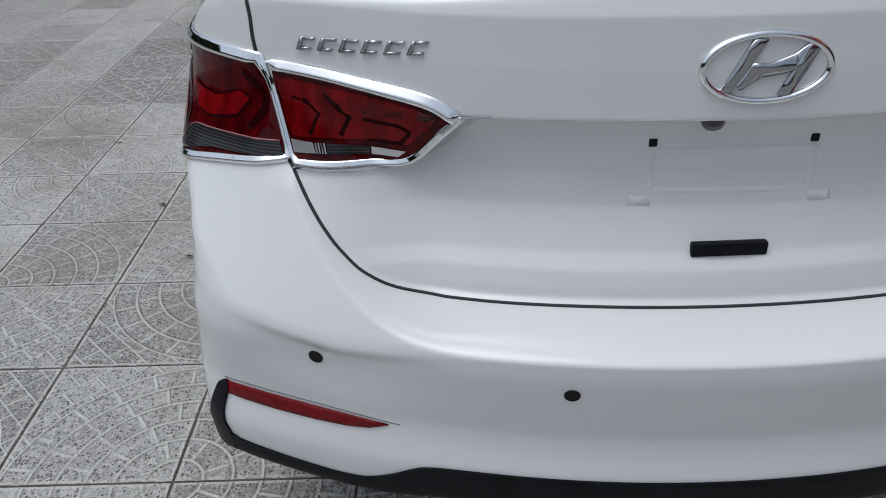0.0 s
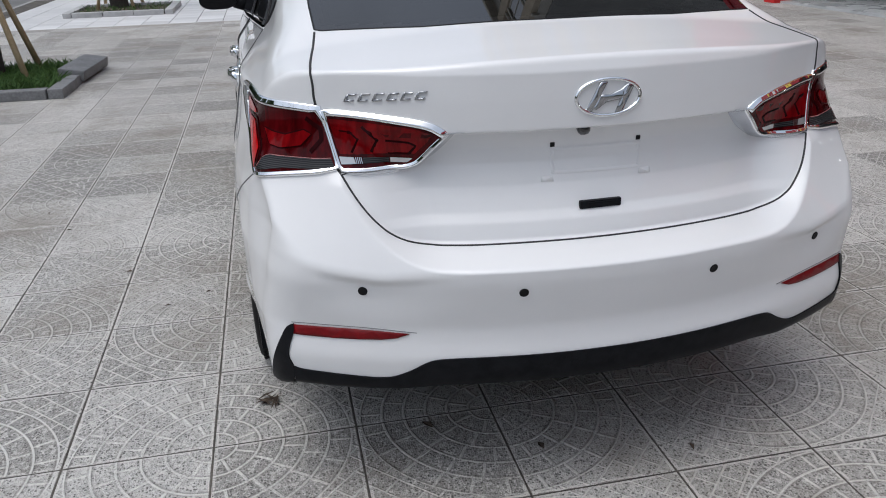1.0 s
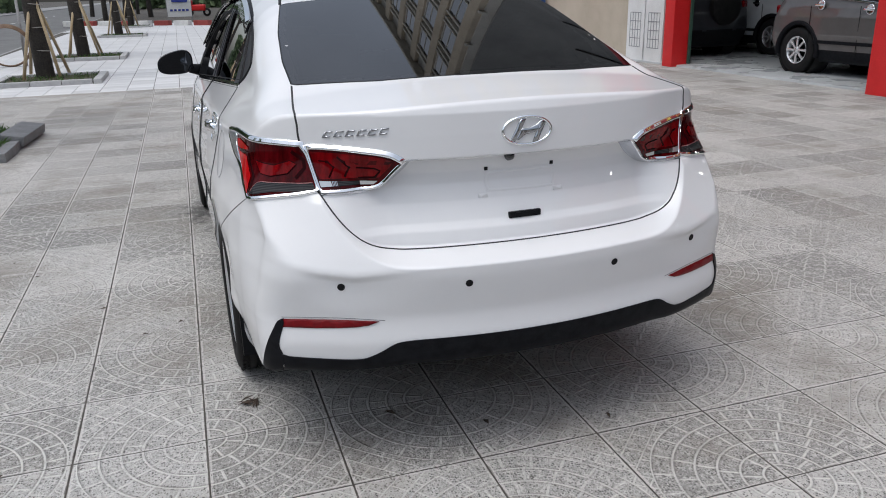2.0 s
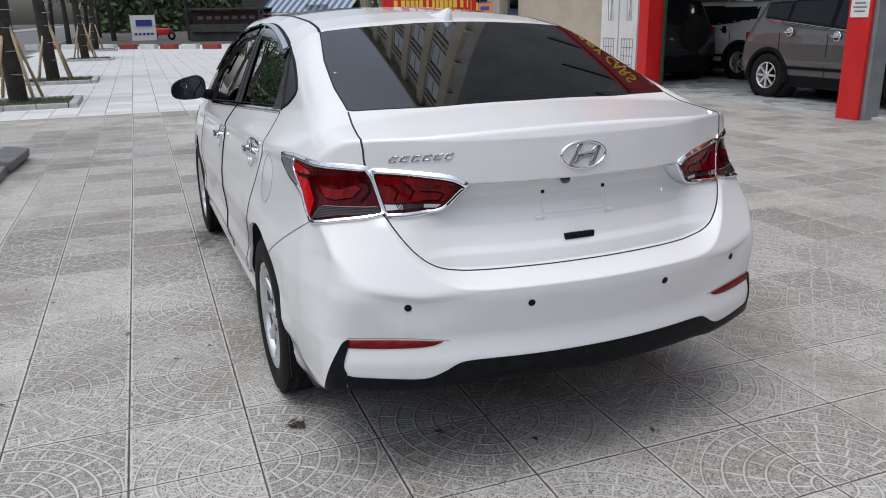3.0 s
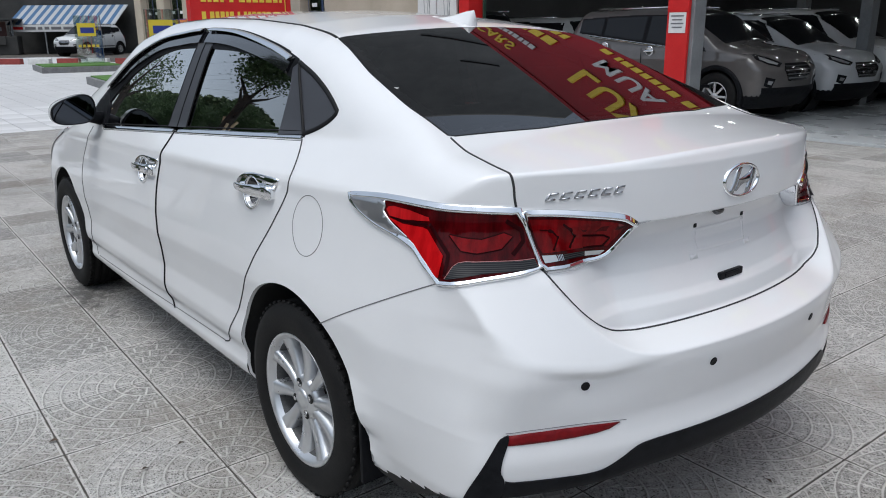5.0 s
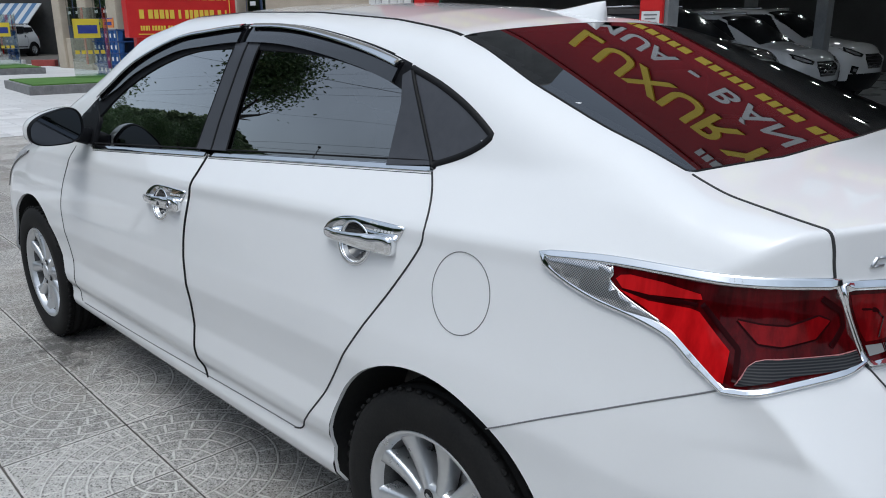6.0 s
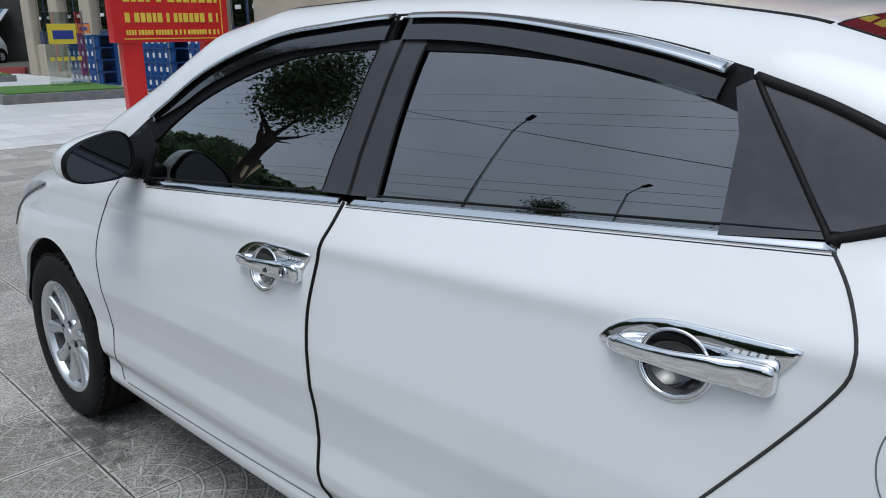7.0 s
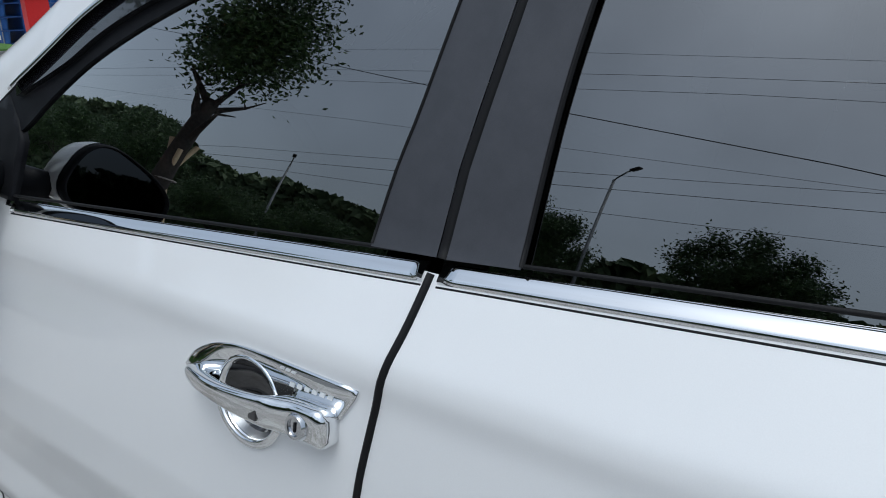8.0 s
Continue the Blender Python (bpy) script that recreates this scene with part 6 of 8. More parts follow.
def young_tree(seed, x, y, z, tall, crown, leaves, r=.12, stakes=True, leaf=.11, rise=.55, lean=0.0, high=.75, words="young street tree with dark trunk tied to bamboo stakes"):
    rng = random.Random(seed)
    t = tagged(new("street_tree"), words, "tree", "street trees")
    t.matrix_basis = pose(x, y, z)
    bm, tips = limbs(rng, (0, 0, -.05), (rng.uniform(-.1, .1), rng.uniform(-.1, .1), tall), r, crown * .7, 6)
    part("trunk", bm, BARK, t, "dark bark trunk with limbs", angle=50)
    v, f = leaf_cloud(rng, (0, lean, tall + crown * rise), (crown, crown, crown * high), leaves, leaf)
    tagged(link_mesh("crown", v, f, LEAF, t, "loose crown of green leaves", smooth=False), kind="stuff")
    if stakes:
        for k in range(4):
            a = math.pi / 4 + k * math.pi / 2 + rng.uniform(-.2, .2)
            foot = Vector((math.cos(a) * .52, math.sin(a) * .52, -.02))
            head = Vector((math.cos(a + 2.9) * .05, math.sin(a + 2.9) * .05, 1.75 + rng.uniform(-.1, .15)))
            part("bamboo_stake", rod(foot, foot.lerp(head, 1.12), .030, .024, 9), BAMBOO, t, "pale bamboo stake", smooth=True)
        for h in (.5, .9, 1.3, 1.6):
            b = lathe([(r * 1.08, -.008), (r * 1.14, 0), (r * 1.08, .008)], 14)
            bmesh.ops.transform(b, matrix=pose(0, 0, h, 0, 90 + rng.uniform(-12, 12), 0), verts=b.verts)
            part("tie", b, CORD, t)
    return t


def grass_patch(rng, x0, y0, x1, y1, z, count, tall):
    verts, faces = [], []
    for _ in range(count):
        x, y = rng.uniform(x0, x1), rng.uniform(y0, y1)
        a = rng.uniform(0, math.tau)
        h = tall * rng.uniform(.4, 1.2)
        lean = Vector((rng.gauss(0, .45), rng.gauss(0, .45), 1)).normalized() * h
        s = Vector((math.cos(a), math.sin(a), 0)) * .006
        n = len(verts)
        p = Vector((x, y, z))
        verts += [p - s, p + s, p + lean * .6 + s * .7, p + lean + Vector((lean.x, lean.y, 0)) * .5]
        faces += [(n, n + 1, n + 2), (n, n + 2, n + 3)]
    return verts, faces


def planter(seed, x, y, wx, wy, stone, soil_grass, tall=.09):
    """A low square bed: edging stones round soil, with some grass."""
    rng = random.Random(seed)
    p = tagged(new("tree_planter"), "low tree bed with stone edging, soil and grass", "planter", "tree beds along the street")
    p.matrix_basis = pose(x, y, 0, 0, 0, -1.2)
    part("soil", box((wx - .1, wy - .1, .05), (0, 0, .02), 0), SOIL, p, "dark soil")
    for sx in (-1, 1):
        for k in range(3):
            w = wy / 3
            part("edging_stone", box((.13, w - .012, tall), (sx * (wx / 2 - .065), -wy / 2 + (k + .5) * w, tall / 2 - .004), .012, Matrix.Rotation(rng.uniform(-.02, .02), 3, "Z")), stone, p)
            w = (wx - .28) / 3
            part("edging_stone", box((w - .012, .13, tall), (-(wx - .28) / 2 + (k + .5) * w, sx * (wy / 2 - .065), tall / 2 - .004), .012, Matrix.Rotation(rng.uniform(-.02, .02), 3, "Z")), stone, p)
    v, f = grass_patch(rng, -wx / 2 + .15, -wy / 2 + .15, wx / 2 - .15, wy / 2 - .15, .04, soil_grass, .12 if stone is SLATE else .09)
    tagged(link_mesh("grass", v, f, GRASS, p, "rough grass", smooth=False), kind="stuff")
    return p


first = planter(3, -3.22, 5.70, 1.62, 1.62, SLATE, 3600)
part("loose_slab", box((.24, .92, .10), (.76, .36, .085), .02, Matrix.Rotation(radians(-4), 3, "Z") @ Matrix.Rotation(radians(9), 3, "Y")), SLATE, first, "loose tilted slate slab")
young_tree(11, -3.25, 5.88, .03, 2.55, .50, 9500, .10, True, .066, 1.75, lean=.02, high=1.6)
rng = random.Random(5)
v, f = leaf_cloud(rng, (-3.52, 5.75, .30), (.28, .25, .22), 260, .15, .1)
shrub = tagged(link_mesh("shrub", v, f, LEAF, None, smooth=False), "small broad-leaved shrub in the tree bed", "shrub")
for k, (px, py) in enumerate(((-2.90, 12.64), (-2.70, 18.35), (-2.35, 30.2), (-2.2, 40.5))):
    planter(20 + k, px, py, 1.75, 1.62, PALE_EDGE, 420)
    young_tree(30 + k, px - .15, py + .45, .03, 2.7 + .2 * (k % 2), 1.25, 1500, .14)
for k in range(5):
    young_tree(50 + k, -1.4 + .3 * k - 2.5, 48 + 7 * k, 0, 2.8, 1.7, 900, .14, False, .16, .55, 0.0, .75, "street tree with a rounded green crown")

# coil of brown pipe leaning on a stake
coil = bmesh.new()
for k in range(4):
    rows = []
    for a in np.linspace(0, math.tau, 40, endpoint=False):
        R = .42 + .012 * k
        rows.append([coil.verts.new(((R + .016 * math.cos(b)) * math.cos(a) , .03 * k + .016 * math.sin(b), (R + .016 * math.cos(b)) * math.sin(a))) for b in np.linspace(0, math.tau, 6, endpoint=False)])
    for i in range(40):
        for j in range(6):
            coil.faces.new((rows[i][j], rows[i][(j + 1) % 6], rows[(i + 1) % 40][(j + 1) % 6], rows[(i + 1) % 40][j]))
bmesh.ops.transform(coil, matrix=pose(-4.15, 16.6, .44, 12, 0, 8), verts=coil.verts)
COIL = worn("brown_plastic_pipe", (.16, .10, .06), (.26, .17, .11), .6, 6, 60, .2)
tagged(part("pipe_coil", coil, COIL, smooth=True), "coil of brown plastic pipe leaning by the tree", "pipe")
tagged(part("marker_post", rod((-3.9, 16.9, 0), (-3.88, 16.95, 1.5), .035, .03, 10), KERB_STONE, smooth=True), "slim grey marker post on the pavement", "post")

# fallen leaves and twigs on the paving
DRY = worn("dry_leaf", (.035, .025, .018), (.09, .06, .04), .8, 20, 90, .2)
rng = random.Random(8)
for k, (lx, ly, sz) in enumerate([(-.837, -.352, .075), (-1.39, .80, .035), (-1.75, 1.4, .03), (-.40, -.60, .045), (-1.62, -.55, .04), (-1.9, 1.7, .035), (-1.2, .42, .03), (-1.85, .25, .03), (-1.05, .5, .025), (-1.6, 2.6, .03), (-2.0, 3.4, .035), (-1.7, 4.6, .04), (-.1, -.78, .04), (.3, -.9, .03), (-1.3, 5.5, .04), (2.2, 1.5, .03), (2.9, .6, .03), (-1.5, -.95, .03)]):
    bm = bmesh.new()
    for _ in range(1 if sz < .06 else 9):
        a = rng.uniform(0, math.tau)
        d = Vector((math.cos(a), math.sin(a), 0))
        q = Vector((-d.y, d.x, 0))
        c = Vector((lx + rng.uniform(-.3, .3) * sz, ly + rng.uniform(-.3, .3) * sz, .004))
        w = rng.uniform(.18, .3) if sz < .06 else rng.uniform(.05, .10)
        bm.faces.new([bm.verts.new(p) for p in (c - d * sz * .5, c - q * sz * w + Vector((0, 0, .006)), c + d * sz * .5 + Vector((0, 0, .004)), c + q * sz * w + Vector((0, 0, .008)))])
    tagged(part("fallen_leaf", bm, DRY), "small dry brown leaf lying on the paving", "leaf", "fallen leaves")

# ---- showroom: open dark hall with a red sign above ----
RED = worn("bright_red_cladding", (.55, .012, .014), (.64, .020, .020), .38, 3, 60, .05)
SIGN_RED = worn("dark_red_sign_face", (.30, .008, .016), (.36, .012, .020), .35, 1, 30, .03)
YELLOW = shader("yellow_sign_letter", (.80, .60, .07), .45)
GREY_LETTER = shader("silver_grey_sign_letter", (.66, .67, .68), .4, .1)
WALL_BEIGE = worn("beige_stone_cladding", (.40, .34, .26), (.52, .45, .36), .7, 1.2, 60, .15)
WALL_CREAM = worn("cream_plaster", (.44, .42, .38), (.54, .52, .48), .8, .8, 50, .15)
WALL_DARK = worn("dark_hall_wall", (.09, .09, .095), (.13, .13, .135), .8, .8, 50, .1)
HALL_FLOOR = worn("polished_grey_hall_floor", (.42, .435, .44), (.54, .555, .56), .28, 1.5, 90, .05)
STEEL_GREY = worn("grey_painted_steel", (.20, .21, .22), (.27, .28, .29), .45, 4, 90, .08)
PAPER = worn("white_paper_notice", (.70, .70, .69), (.78, .78, .77), .7, 9, 90, .05)
BAR_GREY = shader("grey_print", (.18, .18, .19), .7)

FRONT_X = 7.75
hall_floor = tagged(part("floor", box((16, 27.5, .06), (FRONT_X + 8, -.45, .005), .01), HALL_FLOOR), "smooth grey floor of the car hall", "floor", kind="structure")
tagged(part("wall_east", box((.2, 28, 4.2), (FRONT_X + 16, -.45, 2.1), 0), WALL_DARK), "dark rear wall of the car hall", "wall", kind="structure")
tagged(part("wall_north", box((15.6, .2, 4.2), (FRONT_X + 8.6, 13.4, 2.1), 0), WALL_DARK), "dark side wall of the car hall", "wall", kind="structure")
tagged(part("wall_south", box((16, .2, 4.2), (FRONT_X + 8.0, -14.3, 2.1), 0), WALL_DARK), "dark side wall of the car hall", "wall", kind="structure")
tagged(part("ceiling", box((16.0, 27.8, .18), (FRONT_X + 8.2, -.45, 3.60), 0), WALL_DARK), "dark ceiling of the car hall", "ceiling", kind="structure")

# fascia sign
fascia = tagged(new("shop_sign"), "large dark red fascia sign with yellow and grey letters", "sign")
part("sign_board", box((.35, 23.0, 3.75), (FRONT_X + .05, -1.0, 5.55), .03), SIGN_RED, fascia, "dark red sign board")
part("sign_frame", box((.42, 23.2, .14), (FRONT_X + .05, -1.0, 3.66), .02), SIGN_RED, fascia, "red lower frame")
part("sign_frame", box((.42, 23.2, .14), (FRONT_X + .05, -1.0, 7.46), .02), SIGN_RED, fascia, "red upper frame")


def writing(text, size, at, material, parent, depth=.05, turn=-90, wide=1.0):
    """Raised letters on a wall that faces the street; at is the left end of the line's foot."""
    for spot, ch in spaced(text):
        if ch == " ":
            continue
        cu = bpy.data.curves.new("letter", "FONT")
        cu.body, cu.size, cu.extrude, cu.offset = ch, size, depth / 2, size * .016
        tmp = bpy.data.objects.new("letter", cu)
        scene.collection.objects.link(tmp)
        me = bpy.data.meshes.new_from_object(tmp.evaluated_get(bpy.context.evaluated_depsgraph_get()))
        bpy.data.objects.remove(tmp)
        bpy.data.curves.remove(cu)
        me.materials.clear()
        me.materials.append(material)
        ob = new("letter", me)
        ob.parent = parent
        along = Matrix.Rotation(radians(turn), 4, "Z")
        ob.matrix_basis = Matrix.Translation(at) @ along @ Matrix.Translation((spot * size * wide, 0, 0)) @ Matrix.Rotation(radians(90), 4, "X") @ Matrix.Diagonal((wide, 1, 1, 1))


def spaced(text):
    wide = {"I": .32, " ": .36, "-": .42, "M": .86, "W": .95, "L": .56, "J": .5}
    x, out = 0.0, []
    for ch in text:
        out.append((x, ch))
        x += wide.get(ch, .70)
    return out


def bars(y0, y1, z, tall, material, parent, x, gap=.25, seed=1, thick=.03, turn=None):
    """Plain bars in place of writing that is not to be read."""
    rng = random.Random(seed)
    y = y0
    sgn = 1 if y1 > y0 else -1
    while (y1 - y) * sgn > 0:
        w = rng.uniform(.35, .75) * tall
        w = min(w, abs(y1 - y))
        part("writing_bar", box((thick, w, tall), (x, y + sgn * w / 2, z), .004), material, parent)
        y += sgn * (w + tall * (gap * .6 if rng.random() < .8 else .55))


face = FRONT_X - .135
writing("LUXURY CARS", 1.25, (face, 4.35, 5.62), YELLOW, fascia, .08, wide=.80)
writing("MUA - B\u00c1N", .80, (face, 4.35, 4.62), GREY_LETTER, fascia, .06, wide=.85)
bars(.2, -6, 4.90, .50, GREY_LETTER, fascia, face - .02, .3, 4)
bars(4.6, -6, 4.12, .27, YELLOW, fascia, face - .02, .3, 2)
bars(1.2, -4, 6.98, .24, GREY_LETTER, fascia, face - .02, .3, 3)
writing("LUXURY CARS", .62, (face, 8.9, 6.62), YELLOW, fascia, .05, wide=.72)
bars(9.0, 5.4, 6.20, .22, GREY_LETTER, fascia, face - .02, .3, 7)
bars(9.2, 5.2, 5.35, .42, YELLOW, fascia, face - .02, .3, 6)
bars(9.2, 5.2, 4.65, .34, YELLOW, fascia, face - .02, .3, 9)

# posts of the hall front
def hall_post(x, y, red=True, notice=False):
    p = tagged(new("column"), "red clad steel column of the hall front" if red else "grey steel column inside the hall", "column", "hall columns")
    part("column_core", box((.26, .20, 3.6), (x + .12, y - .12, 1.8), .01), STEEL_GREY, p, "grey steel side")
    if red:
        part("column_cladding", box((.05, .34, 3.6), (x - .05, y, 1.8), .006), RED, p, "red front cladding")
    if notice:
        n = part("notice", box((.006, .27, .27), (x - .079, y, 1.43), 0), PAPER, p, "white paper notice")
        for k in range(4):
            part("writing_bar", box((.004, .20 - .04 * (k % 2), .018), (x - .083, y, 1.52 - k * .05), 0), BAR_GREY, n)
        part("notice_band", box((.008, .33, .05), (x - .079, y, 1.60), 0), RED, p)
    return p


hall_post(7.62, 4.66, True, True)
hall_post(7.72, -2.2, True, True)
hall_post(7.72, -9.2, True, False)
hall_post(12.45, 4.45, False)
hall_post(15.5, 7.2, False)
hall_post(15.5, -.3, False)
hall_post(15.5, -6.6, False)

# glass front in the far bay, with its red end post and green frame edge
post = tagged(part("column", box((.34, .28, 3.6), (7.80, 9.30, 1.8), .01), RED), "red clad end column of the hall", "column", "hall columns")
pane = tagged(new("shop_window"), "tall open shop window with a dark frame", "window")
for yy in (9.10, 4.95):
    part("window_post", box((.05, .04, 3.3), (7.95, yy, 1.70), .004), worn("green_black_frame", (.02, .05, .035), (.03, .07, .05), .5) if yy > 9 else STEEL_GREY, pane)

# small white spotlights under the hall ceiling
SPOT = shader("lit_spotlight_lens", (.9, .9, .9), .4, 0, Emission_Color=(1, .98, .94, 1), Emission_Strength=55.0)
for i in range(5):
    for j in range(9):
        lamp = tagged(new("ceiling_light"), "small round lit ceiling spotlight of the car hall", "light", "hall spotlights")
        lamp.matrix_basis = pose(9.9 + i * 2.5, 11.6 - j * 2.6, 3.42)
        b = lathe([(.092, .085), (.092, .0), (.115, -.012), (.110, .0), (.098, .085)], 16)
        bmesh.ops.transform(b, matrix=Matrix.Rotation(radians(90), 4, "Y"), verts=b.verts)
        part("lamp_ring", b, SEAL, lamp, "black lamp ring")
        b = bmesh.new()
        bmesh.ops.create_circle(b, cap_ends=True, segments=16, radius=.088)
        bmesh.ops.translate(b, verts=b.verts, vec=(0, 0, .07))
        part("lamp_lens", b, SPOT, lamp, "lit lens")

# ---- parked cars of the hall ----
CAR_WINDOW = shader("dark_car_window", (.012, .013, .015), .10, 0, Specular_IOR_Level=.22)


def parked_car(words, paint, m, long=4.1, wide=1.77, tall=1.62, suv=True, rims=ALLOY, cell=.045, spare=False):
    """A plainer car: shell with window band, wheels, lamps, grille, handles; it points along +y from its middle."""
    L, W, H = long, wide / 2, tall
    f1, r1 = L / 2 - .82, -L / 2 + .78
    hood = .62 * H if suv else .62 * H
    waist = .60 * H
    tp = profile([(-L / 2 - .1, .70 * H), (-L / 2 + .10, .93 * H), (-L / 2 + .35, .985 * H), (-.2, H), (.35, .985 * H), (.62, .93 * H), (1.18, .70 * H), (1.30, .675 * H), (L / 2 - .35, .62 * H), (L / 2 - .08, .54 * H), (L / 2 + .1, .40 * H)], .12)
    sp = profile([(.12 * H, .90), (.20 * H, .965), (.36 * H, 1.0), (.52 * H, .985), (.60 * H, .95), (.70 * H, .88), (.99 * H, .70)], .06)
    rp = profile([(.15 * H, -L / 2 + .12), (.30 * H, -L / 2), (.50 * H, -L / 2 + .03), (.62 * H, -L / 2 + .10), (H, -L / 2 + .42)], .1)
    fp = profile([(.12 * H, L / 2 - .16), (.25 * H, L / 2 - .02), (.45 * H, L / 2), (.60 * H, L / 2 - .12)], .1)

    def fld(x, y, z):
        w = np.abs(x)
        side = w - W * sp(z) * (1 - .05 * np.abs(y / (L / 2)) ** 3)
        f = smax(side, (z - (tp(y) - .09 * w ** 2)) * .9, .14)
        f = smax(f, (rp(z) + .16 * w ** 2 - y) * .95, .14)
        f = smax(f, (y - (fp(z) - .24 * w ** 2)) * .95, .14)
        return smax(f, .19 - z, .05)

    v, q = net(fld, (-W - .1, -L / 2 - .15, .1), (W + .1, L / 2 + .15, H + .1), cell)
    e = .004
    for _ in range(3):
        g = np.stack([fld(*(v + d).T) - fld(*(v - d).T) for d in np.eye(3) * e], -1) / (2 * e)
        v = v - g * (fld(*v.T) / np.maximum((g * g).sum(1), .2))[:, None]
    g = np.stack([fld(*(v + d).T) - fld(*(v - d).T) for d in np.eye(3) * e], -1)
    nrm = g / np.maximum(np.linalg.norm(g, axis=1, keepdims=True), 1e-9)
    R = .35 if suv else .31
    w = np.abs(v[:, 0])
    arch = np.zeros(len(v), bool)
    for yc in (r1, f1):
        arch |= (np.hypot(v[:, 1] - yc, v[:, 2] - R) < R + .055) & (w > .5)
        arch |= (np.abs(v[:, 1] - yc) < R + .05) & (v[:, 2] < R) & (w > .5)
    q = q[~arch[q].any(1)]
    c = v[q].mean(1)
    y, z, w = c[:, 1], c[:, 2], np.abs(c[:, 0])
    n = nrm[q].mean(1)
    lo, hi = .660 * H - .10 * y, .925 * H - .05 * H * (y / (L / 2)) ** 2
    glass = (z > lo) & (z < hi) & (np.abs(n[:, 0]) > .62) & (y > -L / 2 + .50) & (y < 1.02 - (z - waist) * .95)
    glass |= (z > waist + .06) & (y > .45) & (y < 1.22) & (n[:, 1] > .25) & (w < W * .74)
    glass |= (z > waist + .10) & (z < .93 * H) & (n[:, 1] < -.6) & (w < W * .66)
    posts = glass & (np.abs(n[:, 0]) > .62) & ((np.abs(y + .14) < .045) | (np.abs(y + 1.02) < .04) | (z < lo + .03) | (z > hi - .025))
    glass &= ~posts
    dark = posts | (z < .235 * H) | ((z < .30 * H) & (np.abs(n[:, 0]) < .5) & (np.abs(y) > L / 2 - .3))
    root = tagged(new("parked_car"), words, "car", "cars parked in the hall")
    root.matrix_basis = m
    for pick, name, mat in ((~glass & ~dark, "body", paint), (glass, "window_band", CAR_WINDOW), (dark & ~glass, "lower_trim", BLACK_TRIM)):
        used, ids = np.unique(q[pick], return_inverse=True)
        link_mesh(name, v[used], ids.reshape(-1, 4), mat, root, "", nrm[used])
    # places on this skin
    def hit(x, z, s):
        ys = np.linspace(s * (L / 2 + .1), 0, 500)
        val = fld(np.full(500, x), ys, np.full(500, z))
        return ys[np.argmax(val < 0)]

    def on_nose(x, z):
        x, z = np.broadcast_arrays(np.asarray(x, float), np.asarray(z, float))
        ys = np.linspace(L / 2 + .1, 0, 500)[:, None]
        val = fld(x.ravel()[None] + 0 * ys, ys + 0 * x.ravel()[None], z.ravel()[None] + 0 * ys)
        return np.stack([x, ys[np.argmax(val < 0, 0), 0].reshape(x.shape) + .006, z], -1)

    def patch(name, outline, material, words="", dy=0.0, parent=None):
        place = lambda x, z: on_nose(x, z) + np.array([0, dy, 0])
        return part(name, plate([(x * W, z * H) for x, z in outline], place, 0.0, .05), material, parent or root, words, smooth=True)

    for s in (-1, 1):
        lamp = patch("headlamp", [(s * .40, .505), (s * .58, .545), (s * .80, .585), (s * .89, .585), (s * .86, .535), (s * .72, .495), (s * .52, .475)], BLACK_GLOSS, "swept-back headlamp")
        patch("lamp_lens", [(s * .50, .505), (s * .64, .535), (s * .80, .565), (s * .82, .540), (s * .70, .510), (s * .55, .492)], CLEAR_LENS, "clear lamp lens", .006, lamp)
        fog = patch("fog_lamp", [(s * .60, .375), (s * .80, .395), (s * .82, .320), (s * .66, .295)], BLACK_TRIM, "black fog lamp pod")
        patch("lamp_lens", [(s * .65, .355), (s * .75, .365), (s * .76, .335), (s * .68, .325)], CLEAR_LENS, "clear fog lamp", .006, fog)
        part("rear_lamp", box((.20, .10, .13), (s * W * .80, hit(s * W * .78, .58 * H, -1) + .04, .58 * H), .035, Matrix.Rotation(s * .5, 3, "Z"), 3), RED_LENS, root, "red rear lamp", smooth=True)
        for yh in (-.88, .02):
            part("door_handle", box((.03, .19, .035), (s * (W * .972 + .012), yh, .595 * H - .06 * yh), .012), CHROME, root, "chrome handle", smooth=True)
            part("handle_bowl", lathe([(0, .004), (.055, .003), (.068, .006), (.075, -.002)], 24), CHROME_DULL, root, "chrome handle bowl", smooth=True).matrix_basis = pose(s * W * .972, yh, .595 * H - .06 * yh, 0, 0, 0 if s > 0 else 180)
        for yh in (-1.05, -.12, .98):
            part("door_gap", box((.006, .008, .40 * H), (s * W * .992, yh, .42 * H), 0), SEAL, root)
        part("side_mirror", box((.16, .10, .12), (s * (W + .10), .80, .64 * H), .035, None, 3), BLACK_GLOSS, root, "dark side mirror", smooth=True)
        part("roof_rail", rod((s * W * .62, -1.3, H * .985), (s * W * .62, .3, H * .992), .018, .018, 8), CHROME_DULL, root, "satin roof rail", smooth=True)
        part("belt_strip", box((.014, 2.0, .024), (s * W * .94, -.25, .655 * H + .02), .004, Matrix.Rotation(-.0997, 3, "X")), CHROME, root, "chrome belt strip")
        part("sill_strip", box((.02, 2.1, .05), (s * W * .995, .10, .30 * H), .008), BLACK_TRIM, root)
    grille = patch("grille", [(-.34, .505), (.34, .505), (.42, .450), (.30, .355), (-.30, .355), (-.42, .450)], BLACK_GLOSS, "black grille")
    for k in range(4):
        wide = (.37, .40, .36, .32)[k]
        patch("grille_bar", [(-wide, .486 - .034 * k), (wide, .486 - .034 * k), (wide, .477 - .034 * k), (-wide, .477 - .034 * k)], CHROME_DULL, "", .006, grille)
    patch("lower_grille", [(-.52, .30), (.52, .30), (.44, .225), (-.44, .225)], BLACK_TRIM)
